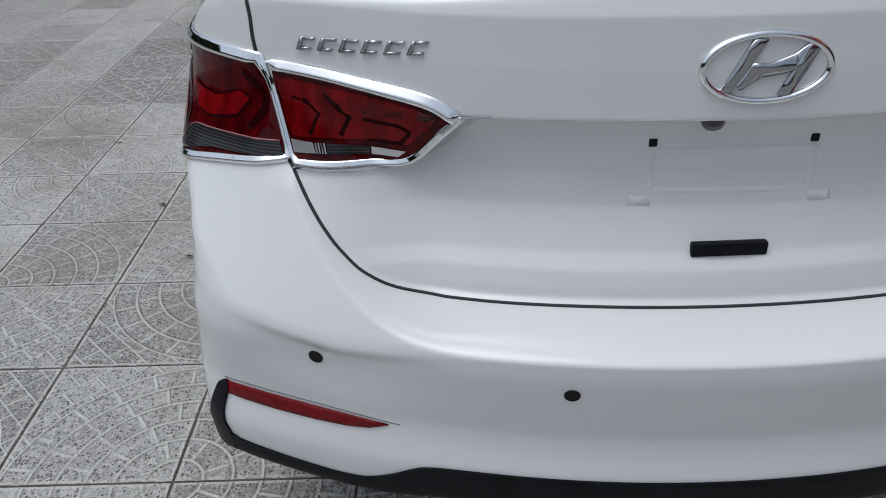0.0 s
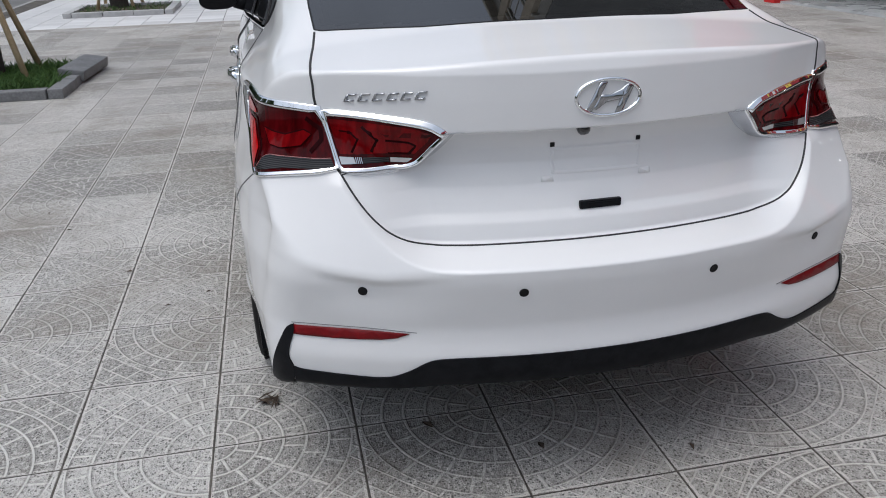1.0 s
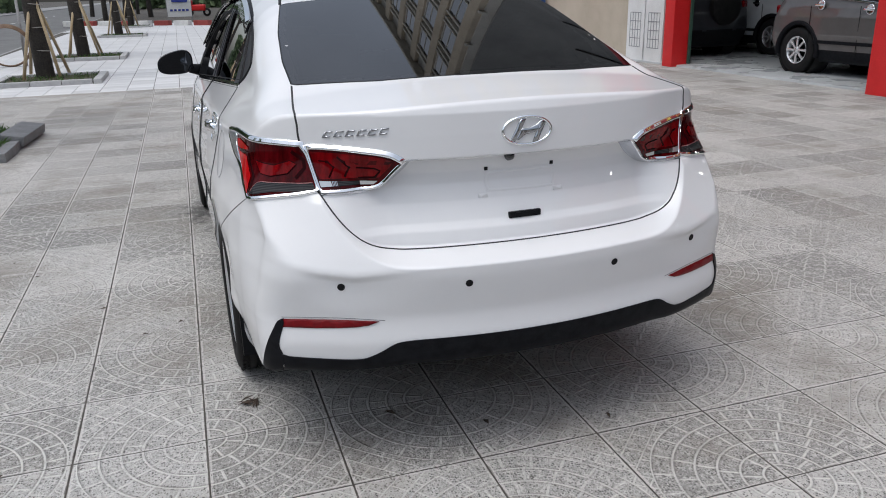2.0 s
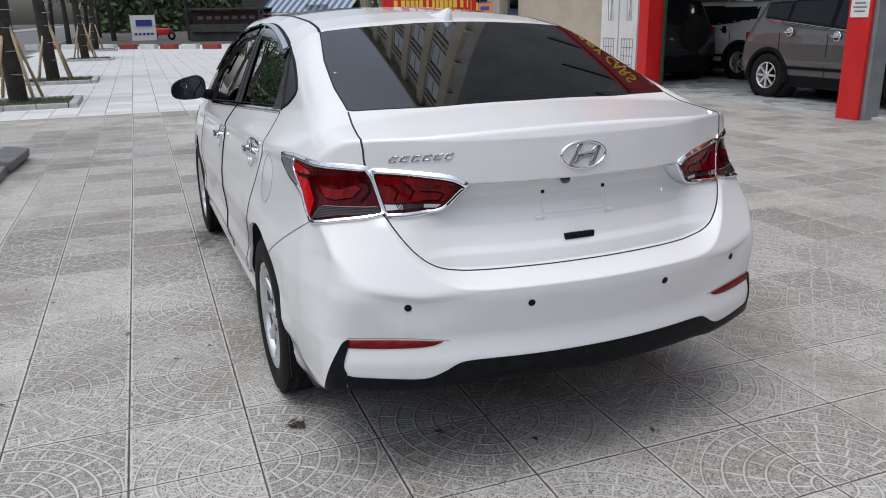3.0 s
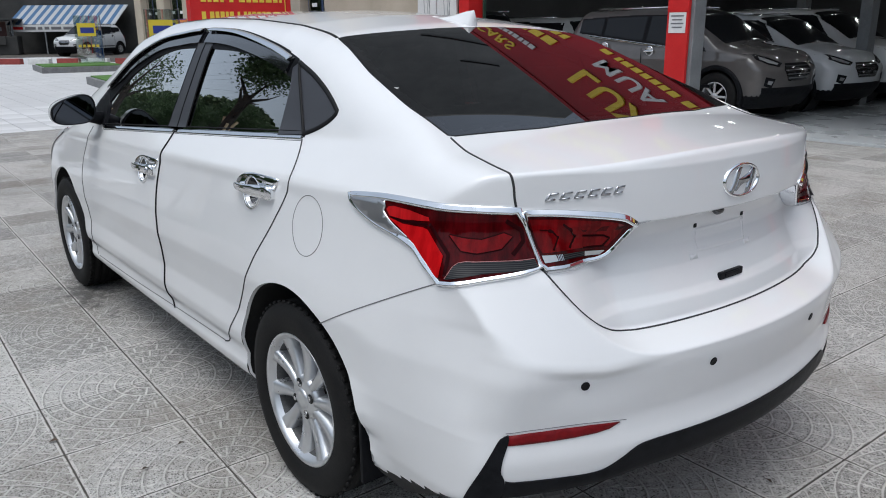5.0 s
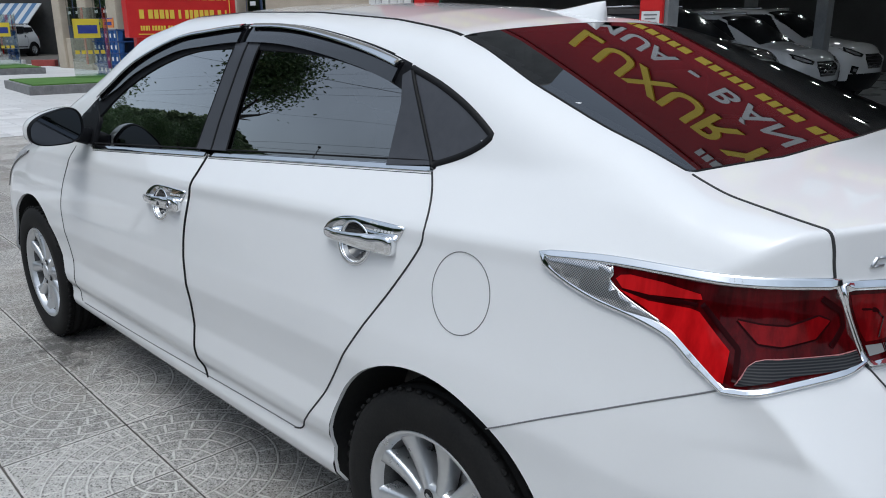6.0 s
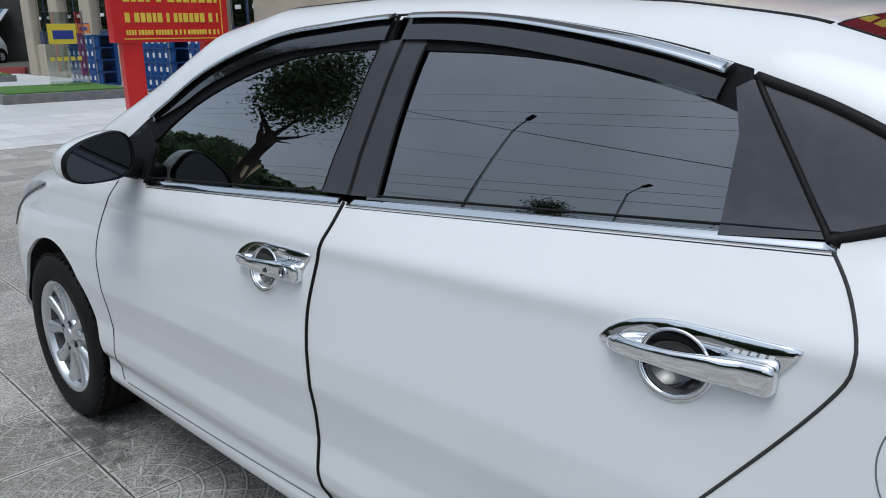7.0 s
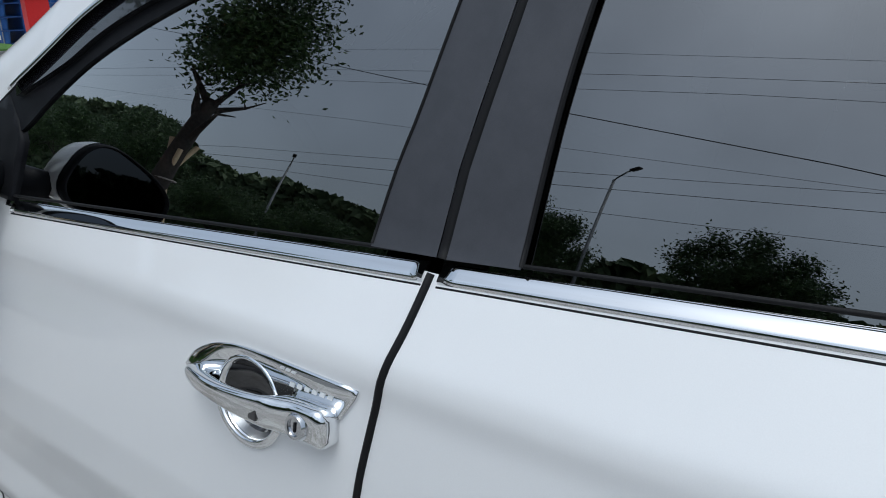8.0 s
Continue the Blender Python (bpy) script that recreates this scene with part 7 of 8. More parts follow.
    if spare:
        b = lathe([(0, .10), (.27, .09), (.33, .06), (.34, 0), (.32, -.08)], 36)
        bmesh.ops.transform(b, matrix=pose(.05, -L / 2 - .02, .56 * H, 0, 0, -90), verts=b.verts)
        part("spare_wheel", b, RUBBER, root, "black spare wheel on the tailgate", angle=40)
    for yc in (r1, f1):
        for s in (-1, 1):
            tyre = part("wheel", lathe([(.20, -.18), (R * .95, -.19), (R, -.16), (R, -.03), (R * .96, .0), (.215, .004), (.20, -.02)], 44), RUBBER, root, "black tyre", angle=40)
            tyre.matrix_basis = pose(s * (W - .02), yc, R, 0, 0, 0 if s > 0 else 180)
            part("rim", lathe([(.200, -.02), (.212, .004), (.205, .008), (.192, -.01), (.18, -.05), (.18, -.16)], 36), rims, tyre, "bright alloy rim", angle=40)
            for k in range(8):
                a = math.tau * k / 8
                b = box((.022, .034, .17), (-.010, 0, .108), .008)
                bmesh.ops.transform(b, matrix=Matrix.Rotation(a, 4, "X"), verts=b.verts)
                part("spoke", b, rims, tyre)
            part("hub_cap", lathe([(0, .006), (.04, .004), (.055, -.01), (.055, -.03)], 20), rims, tyre, smooth=True)
            rows, bm = [], bmesh.new()
            for a in np.linspace(radians(-12), radians(192), 30):
                rows.append([bm.verts.new((x, r * math.cos(a), r * math.sin(a))) for r, x in ((R + .035, -.03), (R + .038, .024), (R + .085, .030), (R + .10, .012), (R + .10, -.03))])
            for p, q2 in zip(rows, rows[1:]):
                for i in range(4):
                    bm.faces.new((p[i], p[i + 1], q2[i + 1], q2[i]))
            trim = part("arch_trim", bm, BLACK_TRIM, root, "black wheel-arch cladding", angle=40)
            trim.matrix_basis = tyre.matrix_basis.copy()
            part("arch_liner", lathe([(R + .055, -.02), (R + .055, -.34), (0, -.34)], 36), WELL, tyre)
    return root


BRIGHT_RIM = shader("bright_silver_rim", (.74, .75, .76), .25, .7)
parked_car("brown-grey compact SUV with bright alloy rims and chrome handles", GREY_PAINT, pose(9.35, 5.83, .035, 0, 0, 180), 4.1, 1.77, 1.65, True, BRIGHT_RIM, .017)
parked_car("silver SUV parked nose out in the dark hall", SILVER_PAINT, pose(11.4, 5.75, .035, 0, 0, 178), 4.17, 1.8, 1.56, True, ALLOY, .019)
parked_car("white SUV parked nose out in the dark hall", WHITE_PAINT, pose(13.65, 5.95, .035, 0, 0, 178), 4.5, 1.84, 1.67, True, ALLOY, .020)
parked_car("silver crossover parked tail out behind the shop window", SILVER_PAINT, pose(11.25, 11.3, .035, 0, 0, 4), 4.2, 1.8, 1.58, True, ALLOY, .04)
parked_car("dark SUV with a spare wheel behind the shop window", DARK_PAINT, pose(9.3, 11.75, .035, 0, 0, 2), 3.4, 1.66, 1.7, True, ALLOY, .045, True)

# ---- between the buildings: white patterned panels on a beige wall ----
tagged(part("wall_north", box((.3, 4.4, 4.6), (8.07, 12.58, 2.3), .02), WALL_BEIGE), "beige stone wall between the shops", "wall", kind="structure")
PANEL = worn("white_panel", (.66, .66, .65), (.76, .76, .75), .5, 3, 60, .05)
PANEL_LINE = shader("grey_panel_drawing", (.25, .26, .27), .6)
for k in range(2):
    pnl = tagged(new("display_panel"), "tall white panel with drawn grey lattice and twigs", "panel", "white display panels")
    y0 = 9.98 + k * .62
    part("board", box((.05, .58, 2.75), (7.80, y0, 1.39), .006), PANEL, pnl)
    for a in range(5):
        part("lattice_line", box((.004, .36, .012), (7.772, y0, .28 + a * .16), 0), PANEL_LINE, pnl)
        part("lattice_line", box((.004, .012, .64), (7.772, y0 - .18 + a * .09, .60), 0), PANEL_LINE, pnl)
    for a in range(4):
        part("twig_line", rod((7.772, y0 - .12 + .05 * a, 1.25), (7.772, y0 - .05 + .06 * a * (1 if a % 2 else -1), 2.2 + .1 * a), .007, .004, 5), PANEL_LINE, pnl)

# ---- paint shop in a tall beige building ----
shop = tagged(new("shop_building"), "tall cream building with classical windows, paint shop below", "building")
BX, Y0, Y1 = 8.9, 14.8, 31.2
GLASS_DARK = tinted_glass("dark_building_glass", (.05, .055, .06))
PANE_BACK = shader("dark_room_behind", (.03, .032, .036), .6)
BLUE_SHUTTER = worn("dark_blue_shutter", (.03, .05, .11), (.05, .075, .15), .5, 3, 60, .1)
storey = 3.5
PARTY_WALL = worn("grey_render", (.20, .20, .20), (.28, .28, .275), .85, .5, 30, .15)
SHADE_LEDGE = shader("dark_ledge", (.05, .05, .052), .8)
part("wall", box((20.0, Y1 - Y0, 27.0), (BX + 10.1, (Y0 + Y1) / 2, 13.5), .03), WALL_CREAM, shop, "cream plaster wall")
part("party_wall", box((19.4, .12, 26.6), (BX + 10.3, Y0 - .05, 13.3), .01), PARTY_WALL, shop, "bare grey rendered side wall")
for k in range(7):
    part("wall_ledge", box((2.6 + .9 * (k % 3), .10, .10), (BX + 3.0 + 2.1 * k, Y0 - .15, 10.4 + 2.3 * (k % 4) + .4 * k), .01), SHADE_LEDGE, shop, "dark ledge")
part("plinth", box((.22, Y1 - Y0, 1.1), (BX + .02, (Y0 + Y1) / 2, .55), .03), WALL_BEIGE, shop, "beige stone plinth")
part("cornice", box((.8, Y1 - Y0 + .6, .35), (BX - .05, (Y0 + Y1) / 2, 26.9), .05), WALL_CREAM, shop)
for f in range(1, 8):
    part("string_course", box((.34, Y1 - Y0 + .2, .22), (BX + .03, (Y0 + Y1) / 2, f * storey + .45), .04), WALL_CREAM, shop)
bays = 6
for b in range(bays + 1):
    y = Y0 + .45 + b * (Y1 - Y0 - .9) / bays
    part("pilaster", box((.42, .80, 26.6), (BX + .02, y, 13.3), .06), WALL_BEIGE, shop, "beige pilaster")
for b in range(bays):
    y = Y0 + .45 + (b + .5) * (Y1 - Y0 - .9) / bays
    for f in range(7):
        if f == 0:
            d = part("shutter", box((.10, 1.55, 2.6), (BX + .06, y, 1.62), .01), BLUE_SHUTTER, shop, "dark blue glazed shop front")
            for k in (-1, 1):
                part("shutter_panel", box((.03, .62, 1.1), (BX - .005, y + k * .38, 2.1), .01), GLASS_DARK, d)
                part("small_notice", box((.01, .26, .10), (BX - .02, y + k * .38, 2.0), 0), PAPER, d)
            continue
        z = f * storey + 2.0
        win = part("window", box((.16, 1.45, 2.3), (BX + .04, y, z), .01), PANE_BACK, shop, "dark window with cream surround")
        part("pane", box((.02, 1.3, 2.15), (BX - .05, y, z), 0), GLASS_DARK, win)
        for k in (-1, 1):
            part("surround", box((.14, .14, 2.5), (BX - .02, y + k * .76, z), .02), WALL_CREAM, win)
        part("surround", box((.22, 1.75, .20), (BX - .05, y, z + 1.25), .03), WALL_CREAM, win)
        part("window_sill", box((.26, 1.75, .13), (BX - .06, y, z - 1.22), .03), WALL_CREAM, win)
        part("mullion", box((.05, .05, 2.15), (BX - .06, y, z), 0), WALL_CREAM, win)

# blue crate stacks and yellow shop signs before the paint shop
BLUE = worn("blue_plastic", (.015, .085, .30), (.03, .13, .40), .4, 6, 80, .05)
BLUE_DARK = worn("dark_blue_plastic", (.012, .05, .19), (.02, .075, .26), .45, 6, 80, .05)
SIGN_YELLOW = shader("yellow_sign", (.80, .62, .05), .5)
SIGN_ORANGE = shader("orange_sign", (.75, .24, .06), .5)
SIGN_BLUE = shader("blue_mark", (.03, .05, .30), .5)


def crate_rack(x, y, wide):
    r = tagged(new("paint_rack"), "rack stacked with blue paint buckets under small yellow signs", "rack", "paint racks before the shop")
    part("rack_back", box((.10, wide, 1.36), (x + .62, y, .72), .01), BLUE_DARK, r, "dark blue rack back")
    for k in range(5):
        part("rack_shelf", box((.62, wide, .03), (x + .30, y, .08 + k * .325), .006), BLUE_DARK, r, "blue shelf")
    n = round(wide / .31)
    for k in range(4):
        for i in range(n):
            b = part("paint_bucket", lathe_up([(.105, 0), (.125, .25), (.132, .26), (.132, .285), (.0, .285)], 18), BLUE, r, "blue paint bucket")
            b.matrix_basis = pose(x + .14, y - wide / 2 + (i + .5) * wide / n, .10 + k * .325)
            part("bucket_label", box((.006, .10, .11), (-.127, 0, .15), 0), PAPER, b, "white label")
    for s in (-1, 1):
        part("rack_foot", rod((x + .05, y + s * (wide / 2 - .05), 0), (x + .05, y + s * (wide / 2 - .05), 1.42), .015, .015, 6), STEEL_GREY, r)
        sg = part("rack_sign", box((.03, wide * .40, .27), (x + .02, y + s * wide * .22, 1.58), .005), SIGN_YELLOW if s > 0 else SIGN_ORANGE, r, "small sign with blue frame")
        part("sign_mark", box((.008, wide * .26, .09), (x, y + s * wide * .22 - .03, 1.56), 0), SIGN_BLUE, sg)
        part("sign_mark", box((.008, wide * .38, .025), (x, y + s * wide * .22, 1.70), 0), SIGN_BLUE, sg)


def lathe_up(outline, sides):
    bm = lathe([(r, u) for r, u in outline], sides)
    bmesh.ops.transform(bm, matrix=Matrix.Rotation(radians(-90), 4, "Y"), verts=bm.verts)
    return bm


for yy in (22.5, 18.3, 15.6):
    crate_rack(7.20, yy, 1.85)

# ---- red pylon sign on two posts ----
pylon = tagged(new("billboard"), "red two-legged billboard with yellow writing", "sign")
pylon.matrix_basis = pose(4.42, 11.78, 0, 0, 0, -9)
for s in (-1, 1):
    part("post", box((.30, .22, 1.28), (s * .64, 0, .64), .01), RED, pylon, "red post")
    part("post_plate", box((.46, .32, .02), (s * .64, 0, .012), .004), STEEL_GREY, pylon, "steel foot plate")
part("board", box((1.82, .30, 2.4), (0, 0, 2.45), .015), RED, pylon, "red board")
part("board_trim", box((1.56, .01, .014), (.02, -.154, 1.305), 0), YELLOW, pylon, "thin yellow rule")
part("board_trim", box((.012, .01, 2.2), (.80, -.154, 2.40), 0), YELLOW, pylon)
rng = random.Random(3)
for z, tall, material in ((1.40, .075, YELLOW), (1.62, .14, YELLOW), (1.95, .20, YELLOW), (2.35, .30, YELLOW), (2.9, .34, PAPER)):
    x = -.72
    while x < .72:
        w = min(rng.uniform(.28, .55) * tall, .74 - x)
        part("writing_bar", box((w, .012, tall), (x + w / 2, -.156, z), .002), material, pylon)
        x += w + tall * (.16 if rng.random() < .8 else .5)

# ---- turf islands with slate rims, glass notice panels ----
TURF = worn("artificial_turf", (.05, .13, .02), (.09, .20, .035), .9, 3, 150, .8)
for x, y in ((5.05, 18.9), (5.7, 28.6)):
    isl = tagged(new("turf_island"), "low turf island with a dark slate rim", "planter", "turf islands")
    isl.matrix_basis = pose(x, y, 0, 0, 0, -6)
    part("slate_rim", box((2.7, 3.0, .20), (0, 0, .10), .015), SLATE, isl, "dark slate rim")
    part("turf", box((2.5, 2.8, .04), (0, 0, .21), .01), TURF, isl, "bright green turf")
    gp = part("notice_panel", box((.9, .03, 1.7), (.55, .55, 1.07), .004), CLEAR_GLASS, isl, "clear glass notice panel")
    sg = part("panel_sign", box((.62, .012, .46), (.50, .52, 1.42), 0), SIGN_YELLOW, isl, "yellow sign with a blue bar")
    part("sign_mark", box((.46, .006, .20), (.52, .512, 1.40), 0), SIGN_BLUE, sg)
    for i in range(5):
        part("writing_bar", box((.10, .006, .09), (.22 + .15 * i, .512, .85), 0), YELLOW, isl)
    part("panel_post", rod((1.0, .55, .2), (1.0, .55, 1.95), .014, .014, 8), STEEL_GREY, isl)

# ---- end of the street ----
AWN_BLUE, AWN_WHITE = shader("blue_awning_cloth", (.05, .12, .24), .7), shader("white_awning_cloth", (.40, .42, .44), .7)
MAROON = worn("faded_maroon_board", (.045, .018, .018), (.08, .035, .03), .8, 2, 40, .1)
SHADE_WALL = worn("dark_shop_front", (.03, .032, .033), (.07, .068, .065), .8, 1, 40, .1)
far_shop = tagged(new("corner_shop"), "dark corner shop under a blue striped awning", "building")
far_shop.matrix_basis = pose(12.5, 52.0, 0, 0, 0, -41.8)
part("wall", box((14.0, 6.0, 7.5), (0, 3.2, 3.75), .03), SHADE_WALL, far_shop, "dark shop front")
for k in range(26):
    part("awning_stripe", box((.262, 2.4, .05), (-4.1 + k * .262, -1.0, 2.36), 0, Matrix.Rotation(radians(29), 3, "X")), AWN_WHITE if k % 2 else AWN_BLUE, far_shop)
part("awning_sign", box((6.6, .04, .42), (-.85, -2.06, 1.56), 0), PAPER, far_shop, "white banner with dark writing")
x = -3.9
rng = random.Random(2)
while x < 2.0:
    w = rng.uniform(.25, .7)
    part("writing_bar", box((w, .02, .16), (x + w / 2, -2.09, 1.56), 0), BAR_GREY if x > -3.6 else RED, far_shop)
    x += w + .14
for k in range(4):
    part("awning_post", rod((-4.1 + k * 2.2, -2.0, 0), (-4.1 + k * 2.2, -2.0, 1.78), .04, .05, 8), STEEL_GREY, far_shop)
for k in range(3):
    part("upper_window", box((1.6, .1, 1.5), (-4.0 + 3.6 * k, .17, 5.6), .01), PANE_BACK, far_shop)
cafe = tagged(new("drink_stall"), "dark roadside drink stall with a faded dark red board", "stall")
cafe.matrix_basis = pose(6.0, 53.5, 0, 0, 0, -20)
part("counter", box((5.2, 1.6, 1.1), (0, 0, .55), .05), SHADE_WALL, cafe)
part("board", box((4.4, .1, .9), (-.2, -.3, 1.52), .01), MAROON, cafe, "faded dark red board")
for i in range(7):
    part("writing_bar", box((.36, .02, .22), (-1.9 + .58 * i, -.36, 1.52), 0), BAR_GREY, cafe)
part("board", box((4.4, .1, .5), (-.2, -.9, .85), .01), SHADE_WALL, cafe, "dark lower board")
for s in (-1, 1):
    part("stall_post", rod((s * 2.3, -.2, 0), (s * 2.3, -.2, 2.05), .06, .06, 8), STEEL_GREY, cafe)
part("roof", box((5.6, 2.6, .10), (0, .3, 2.08), .02), SHADE_WALL, cafe)
scooter = tagged(new("scooter"), "red scooter parked by the far kerb", "scooter")
scooter.matrix_basis = pose(1.9, 60.0, 0, 0, 0, 70)
part("body", box((.35, 1.1, .45), (0, 0, .62), .12, None, 3), RED, scooter, smooth=True)
part("front_shield", box((.40, .12, .7), (0, .55, .80), .05, Matrix.Rotation(radians(18), 3, "X"), 2), RED, scooter, smooth=True)
for yy in (-.62, .68):
    part("wheel", lathe([(.15, -.05), (.28, -.05), (.30, 0), (.28, .05), (.15, .05)], 24), RUBBER, scooter, angle=40).matrix_basis = pose(0, yy, .30)
part("handlebar", rod((-.32, .50, 1.12), (.32, .50, 1.12), .018, .018, 8), STEEL_GREY, scooter)
banner = tagged(new("standing_banner"), "white standing banner with a blue car drawing and bars", "banner")
banner.matrix_basis = pose(.31, 50.5, 0, 0, 0, 4)
part("cloth", box((1.45, .05, 1.52), (0, 0, .98), 0), PAPER, banner)
part("picture", box((.95, .02, .36), (.05, -.04, 1.28), .05), SIGN_BLUE, banner, "dark blue car-like shape")
for i in range(5):
    part("writing_bar", box((.16, .02, .12), (-.48 + .24 * i, -.04, .62), 0), SIGN_BLUE, banner)
for s in (-1, 1):
    part("banner_pole", rod((s * .73, .03, 0), (s * .73, .03, 1.8), .025, .03, 8), STEEL_GREY, banner)
parked_car("silver minivan parked by the corner shop", SILVER_PAINT, pose(11.2, 47.5, 0, 0, 0, 128), 4.6, 1.77, 1.75, True, ALLOY, .06)["group"] = ""

# ---- across the street: trees, lamps, wires, woods ----
LAMP_GREY = worn("galvanised_lamp_post", (.20, .21, .22), (.30, .31, .32), .5, 6, 60, .05, .5)


def street_lamp(x, y, tall=8.5, arm=.9):
    s = tagged(new("street_lamp"), "tall grey street lamp with one curved arm", "lamp", "street lamps")
    s.matrix_basis = pose(x, y, 0, 0, 0, -50)
    part("pole", rod((0, 0, -.1), (0, 0, tall), .075, .045, 12), LAMP_GREY, s, smooth=True)
    b = bmesh.new()
    last = Vector((0, 0, tall - .02))
    for k in range(1, 7):
        t = k / 6
        p = Vector((arm * t, 0, tall + .25 * math.sin(t * 1.4)))
        rod(last, p, .03, .028, 8, b)
        last = p
    part("arm", b, LAMP_GREY, s, smooth=True)
    part("lamp_head", box((.50, .16, .08), (arm + .2, 0, last.z), .03, None, 3), SHADE_WALL, s, smooth=True)


for x, y, tall in ((-18.6, 9.6, 8.9), (-13.0, 11.1, 9.0), (-18.6, 23.8, 7.6), (-18.6, -10.0, 8.9), (-18.6, 55.0, 8.9)):
    street_lamp(x, y, tall)
WIRE = shader("black_cable", (.012, .012, .013), .6)
for k, (z, climb, thick) in enumerate(((14.1, .0, .010), (13.3, .004, .010), (12.0, .19, .022), (8.4, -.05, .012), (9.1, -.055, .010), (7.5, -.03, .010), (10.2, .05, .008), (15.4, .02, .008))):
    b = bmesh.new()
    ys = np.linspace(-20, 70, 31)
    pts = [Vector((-18.6, y, z + climb * (y - 12) - (.08 + .06 * (k % 3)) * math.sin(((y + 20 + 3 * k) % 30) / 30 * math.pi))) for y in ys]
    for p, q in zip(pts, pts[1:]):
        rod(p, q, thick, thick, 5, b)
    tagged(part("overhead_cable", b, WIRE), "black overhead cable along the street", "cable", "overhead cables")


def big_tree(seed, x, y, tall, crown, leaves, leaf=.22):
    rng = random.Random(seed)
    t = tagged(new("roadside_tree"), "leafy roadside tree with an uneven green crown", "tree", "trees across the street")
    t.matrix_basis = pose(x, y, 0)
    bm, tips = limbs(rng, (0, 0, -.1), (rng.uniform(-.3, .3), rng.uniform(-.3, .3), tall * .5), .17, crown * .6, 7)
    part("trunk", bm, BARK, t, "brown trunk with limbs", angle=50)
    v, f = leaf_cloud(rng, (0, 0, tall * .74), (crown, crown, tall * .24), leaves, leaf, .3, 420, .125)
    tagged(link_mesh("crown", v, f, LEAF, t, "dense green leaves", smooth=False), kind="stuff")


for k, (x, y, h, c) in enumerate(((-18.6, 5.0, 7.6, 1.9), (-18.7, 11.4, 8.0, 1.7), (-18.5, 20.5, 5.4, 2.0), (-18.7, 27, 6.0, 2.3), (-18.6, 37, 10.4, 3.0), (-18.6, -5, 6.4, 2.0), (-18.4, 45, 10.2, 3.2), (-18.5, 54, 10.6, 3.2))):
    big_tree(70 + k, x, y, h, c, 30000 if k < 4 else 16000, .115 if k < 4 else .18)
for k, (x, y, h, c) in enumerate(((3.6, 57, 8.0, 3.0), (-1.5, 62, 8.5, 3.2), (8, 66, 9, 3.2), (-6.5, 75, 9, 3.5), (2, 80, 10, 4))):
    big_tree(90 + k, x, y, h, c, 3000, .34)

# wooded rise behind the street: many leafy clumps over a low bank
# leaf colour lightened to stand in for distant haze
HAZED_GREEN = worn("far_woods", (.045, .076, .032), (.105, .145, .062), .8, .4, 6, .3)


def wood_top(y):
    """Height of the wooded rise along the street."""
    return float(np.interp(y, [-70, 10, 30, 36, 55, 62, 72, 110, 170], [8, 8.5, 9, 10.2, 12.0, 14, 18.5, 20, 20])) + 1.2 * noise.noise((y * .11, 2, 0)) + .9 * noise.noise((y * .31, 7, 0))


rng = random.Random(21)
verts, faces = [], []
for k in range(60000):
    a = rng.random()
    y = -70 + 240 * a
    x = -34 - 5 * rng.random()
    top = wood_top(y)
    z = top * (1 - rng.random() ** 2.2)
    d = Vector((rng.gauss(0, 1), rng.gauss(0, 1), rng.gauss(0, 1))).normalized() * rng.uniform(.30, .75)
    e = d.orthogonal().normalized() * rng.uniform(.22, .5)
    p = Vector((x, y, z))
    n = len(verts)
    verts += [p - d, p + e, p + d, p - e]
    faces.append((n, n + 1, n + 2, n + 3))
for k in range(26000):
    x = -60 + 150 * rng.random()
    if -17.5 < x < -4.5:
        continue
    y = 105 + 8 * rng.random()
    top = 7 + 4 * noise.noise((x * .06, 4, 0))
    z = top * (1 - rng.random() ** 2.2)
    d = Vector((rng.gauss(0, 1), rng.gauss(0, 1), rng.gauss(0, 1))).normalized() * rng.uniform(.3, .65)
    e = d.orthogonal().normalized() * rng.uniform(.22, .45)
    p = Vector((x, y, z))
    n = len(verts)
    verts += [p - d, p + e, p + d, p - e]
    faces.append((n, n + 1, n + 2, n + 3))
# unseen woods, added behind the forecourt for the car's rear to reflect
for k in range(9000):
    a = rng.random()
    x, y = -45 + 140 * a, -62 - 14 * rng.random()
    top = 7 + 4 * noise.noise((x * .05, 9, 0))
    z = top * (1 - rng.random() ** 2.2)
    d = Vector((rng.gauss(0, 1), rng.gauss(0, 1), rng.gauss(0, 1))).normalized() * rng.uniform(.6, 1.2)
    e = d.orthogonal().normalized() * rng.uniform(.5, 1.0)
    p = Vector((x, y, z))
    n = len(verts)
    verts += [p - d, p + e, p + d, p - e]
    faces.append((n, n + 1, n + 2, n + 3))
tagged(link_mesh("far_woods", verts, faces, HAZED_GREEN, None, smooth=False), "dark green woods behind the street, colour paled for haze", "trees", kind="stuff")
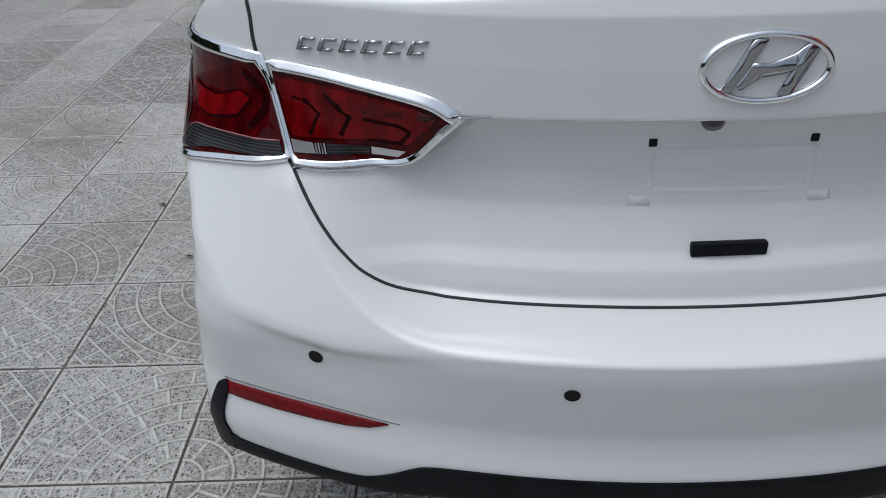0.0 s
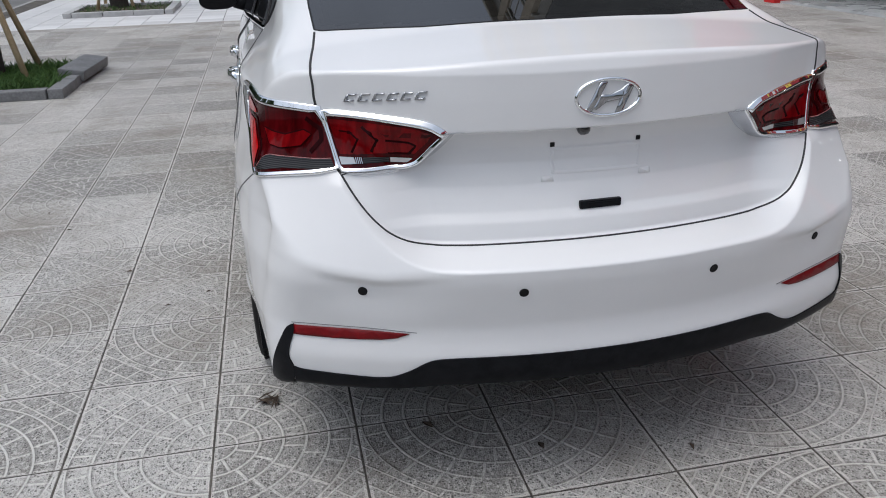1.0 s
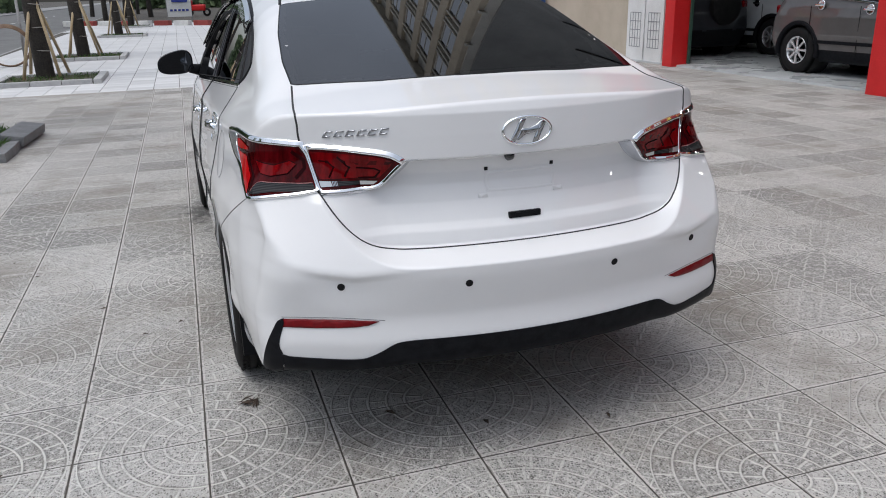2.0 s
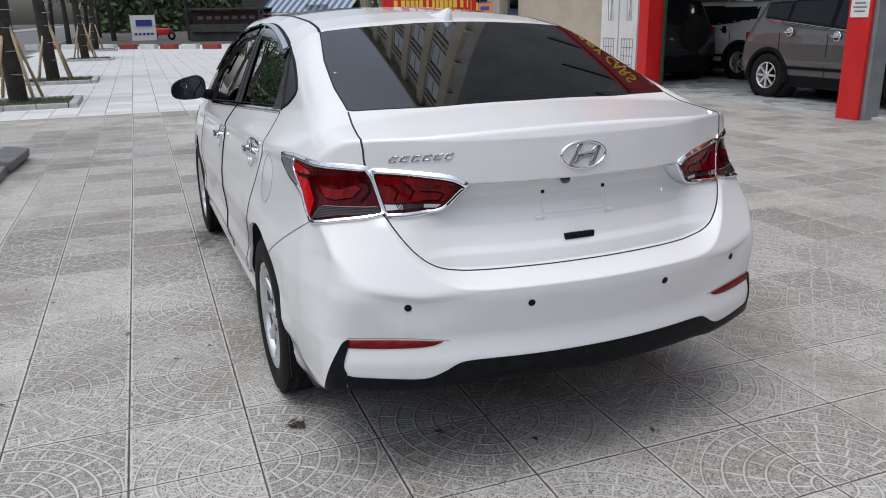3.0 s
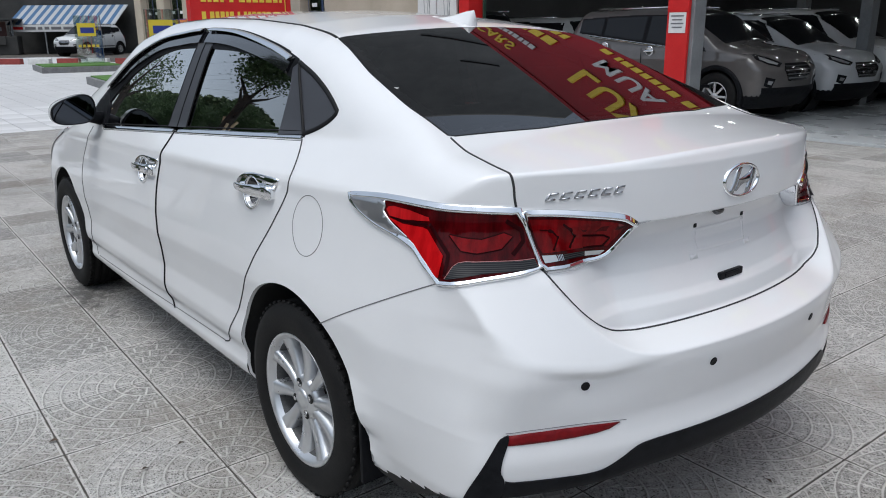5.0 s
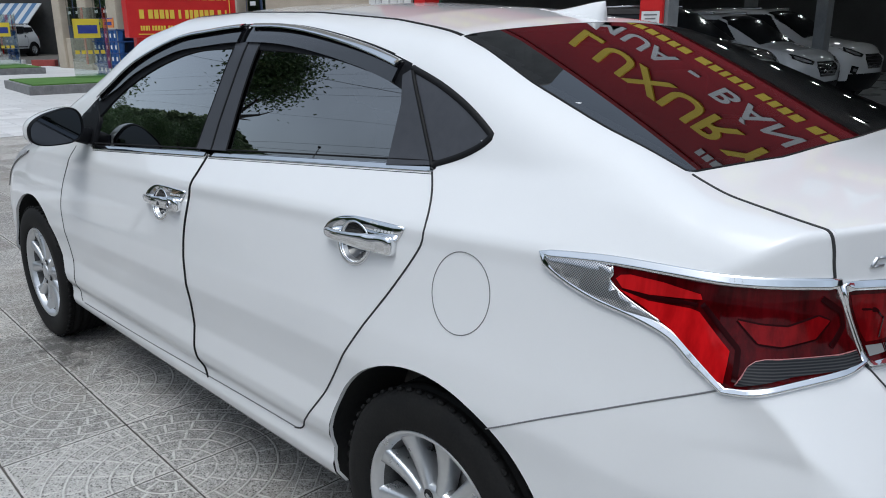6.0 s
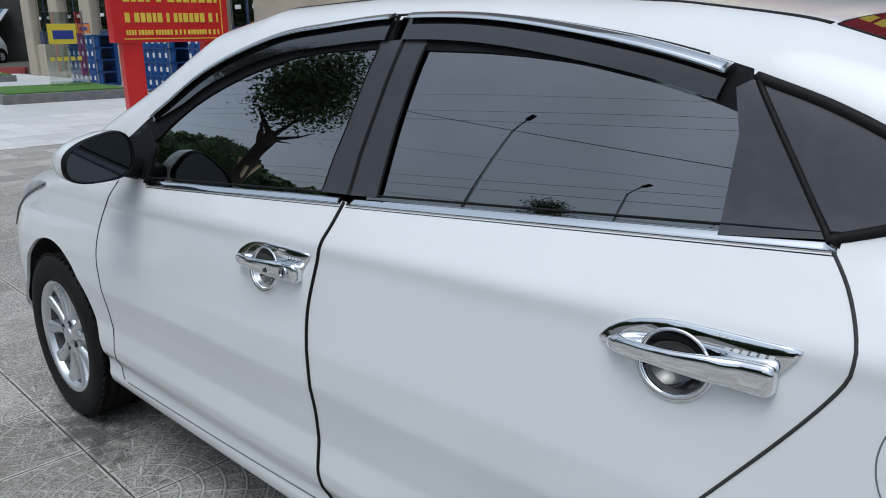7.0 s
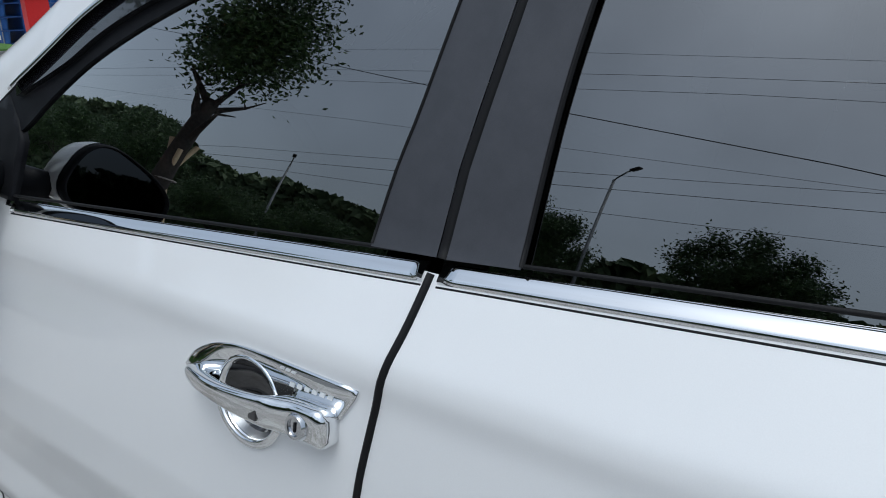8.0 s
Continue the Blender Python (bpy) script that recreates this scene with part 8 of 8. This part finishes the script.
# lumpy mass of the wood itself, under the loose clumps
ny, nz = 200, 16
grid = []
for i in range(ny + 1):
    y = -70 + 240 * i / ny
    top = wood_top(y)
    for j in range(nz + 1):
        z = -.3 + (top - .6) * j / nz
        lump = noise.noise((y * .35, z * .4, 5)) * 1.6 + noise.noise((y * .9, z * 1.0, 8)) * .7
        grid.append((-37.5 + lump - 2.5 * (j / nz) ** 3, y, z + .5 * noise.noise((y * .8, j, 3))))
faces = [(a * (nz + 1) + b, (a + 1) * (nz + 1) + b, (a + 1) * (nz + 1) + b + 1, a * (nz + 1) + b + 1) for a in range(ny) for b in range(nz)]
tagged(link_mesh("wood_mass", grid, faces, HAZED_GREEN, None, smooth=True), "dark mass of the woods behind the street, colour paled for haze", "trees", kind="stuff")
BANK = worn("dark_green_bank", (.04, .062, .028), (.08, .105, .045), .9, .3, 4, .3)
tagged(part("backdrop", box((10, 240, 9.0), (-43, 50, 3.0), 2.5, None, 3), BANK, smooth=True), "low green bank under the far woods", "bank", kind="structure")
for mid, wide in ((-42, 46), (46, 98)):
    tagged(part("backdrop", box((wide, 10, 5.0), (mid, 122, 2.0), 1.5, None, 3), BANK, smooth=True), "low green bank at the street's end", "bank", kind="structure")
# unseen bank under them, added to close the place
tagged(part("backdrop", box((160, 10, 5.0), (15, -72, 2.0), 1.5, None, 3), BANK, smooth=True), "unseen low green bank added behind the forecourt", "bank", kind="structure")

# ---- paving pieces ----
for m in near_tiles:
    ob = new("paving_tile", fan_mesh)
    ob.parent = forecourt
    ob.matrix_basis = m


def joined(name, mesh, poses):
    """Many copies of a small mesh in one, with its uv."""
    co = np.array([v.co for v in mesh.vertices])
    fs = [tuple(p.vertices) for p in mesh.polygons]
    uv = np.array([d.uv for d in mesh.uv_layers[0].data])
    n = len(co)
    verts = np.vstack([co @ np.array(m.to_3x3()).T + np.array(m.translation) for m in poses])
    faces = [tuple(i + k * n for i in f) for k in range(len(poses)) for f in fs]
    me = bpy.data.meshes.new(name)
    me.from_pydata(verts.tolist(), [], faces)
    lay = me.uv_layers.new(name="UVMap")
    lay.data.foreach_set("uv", np.tile(uv, (len(poses), 1)).ravel())
    me.materials.append(mesh.materials[0])
    return new(name, me)


rest = joined("paving_field", fan_mesh, far_tiles)
rest.parent = forecourt
tagged(rest, "many grey fan-pattern tiles further off", kind="stuff")
for m in pale_near:
    ob = new("granite_slab", pale_mesh)
    ob.parent = pale
    ob.matrix_basis = m
rest = joined("granite_field", pale_mesh, pale_far)
rest.parent = pale
tagged(rest, "many pale granite slabs further off", kind="stuff")
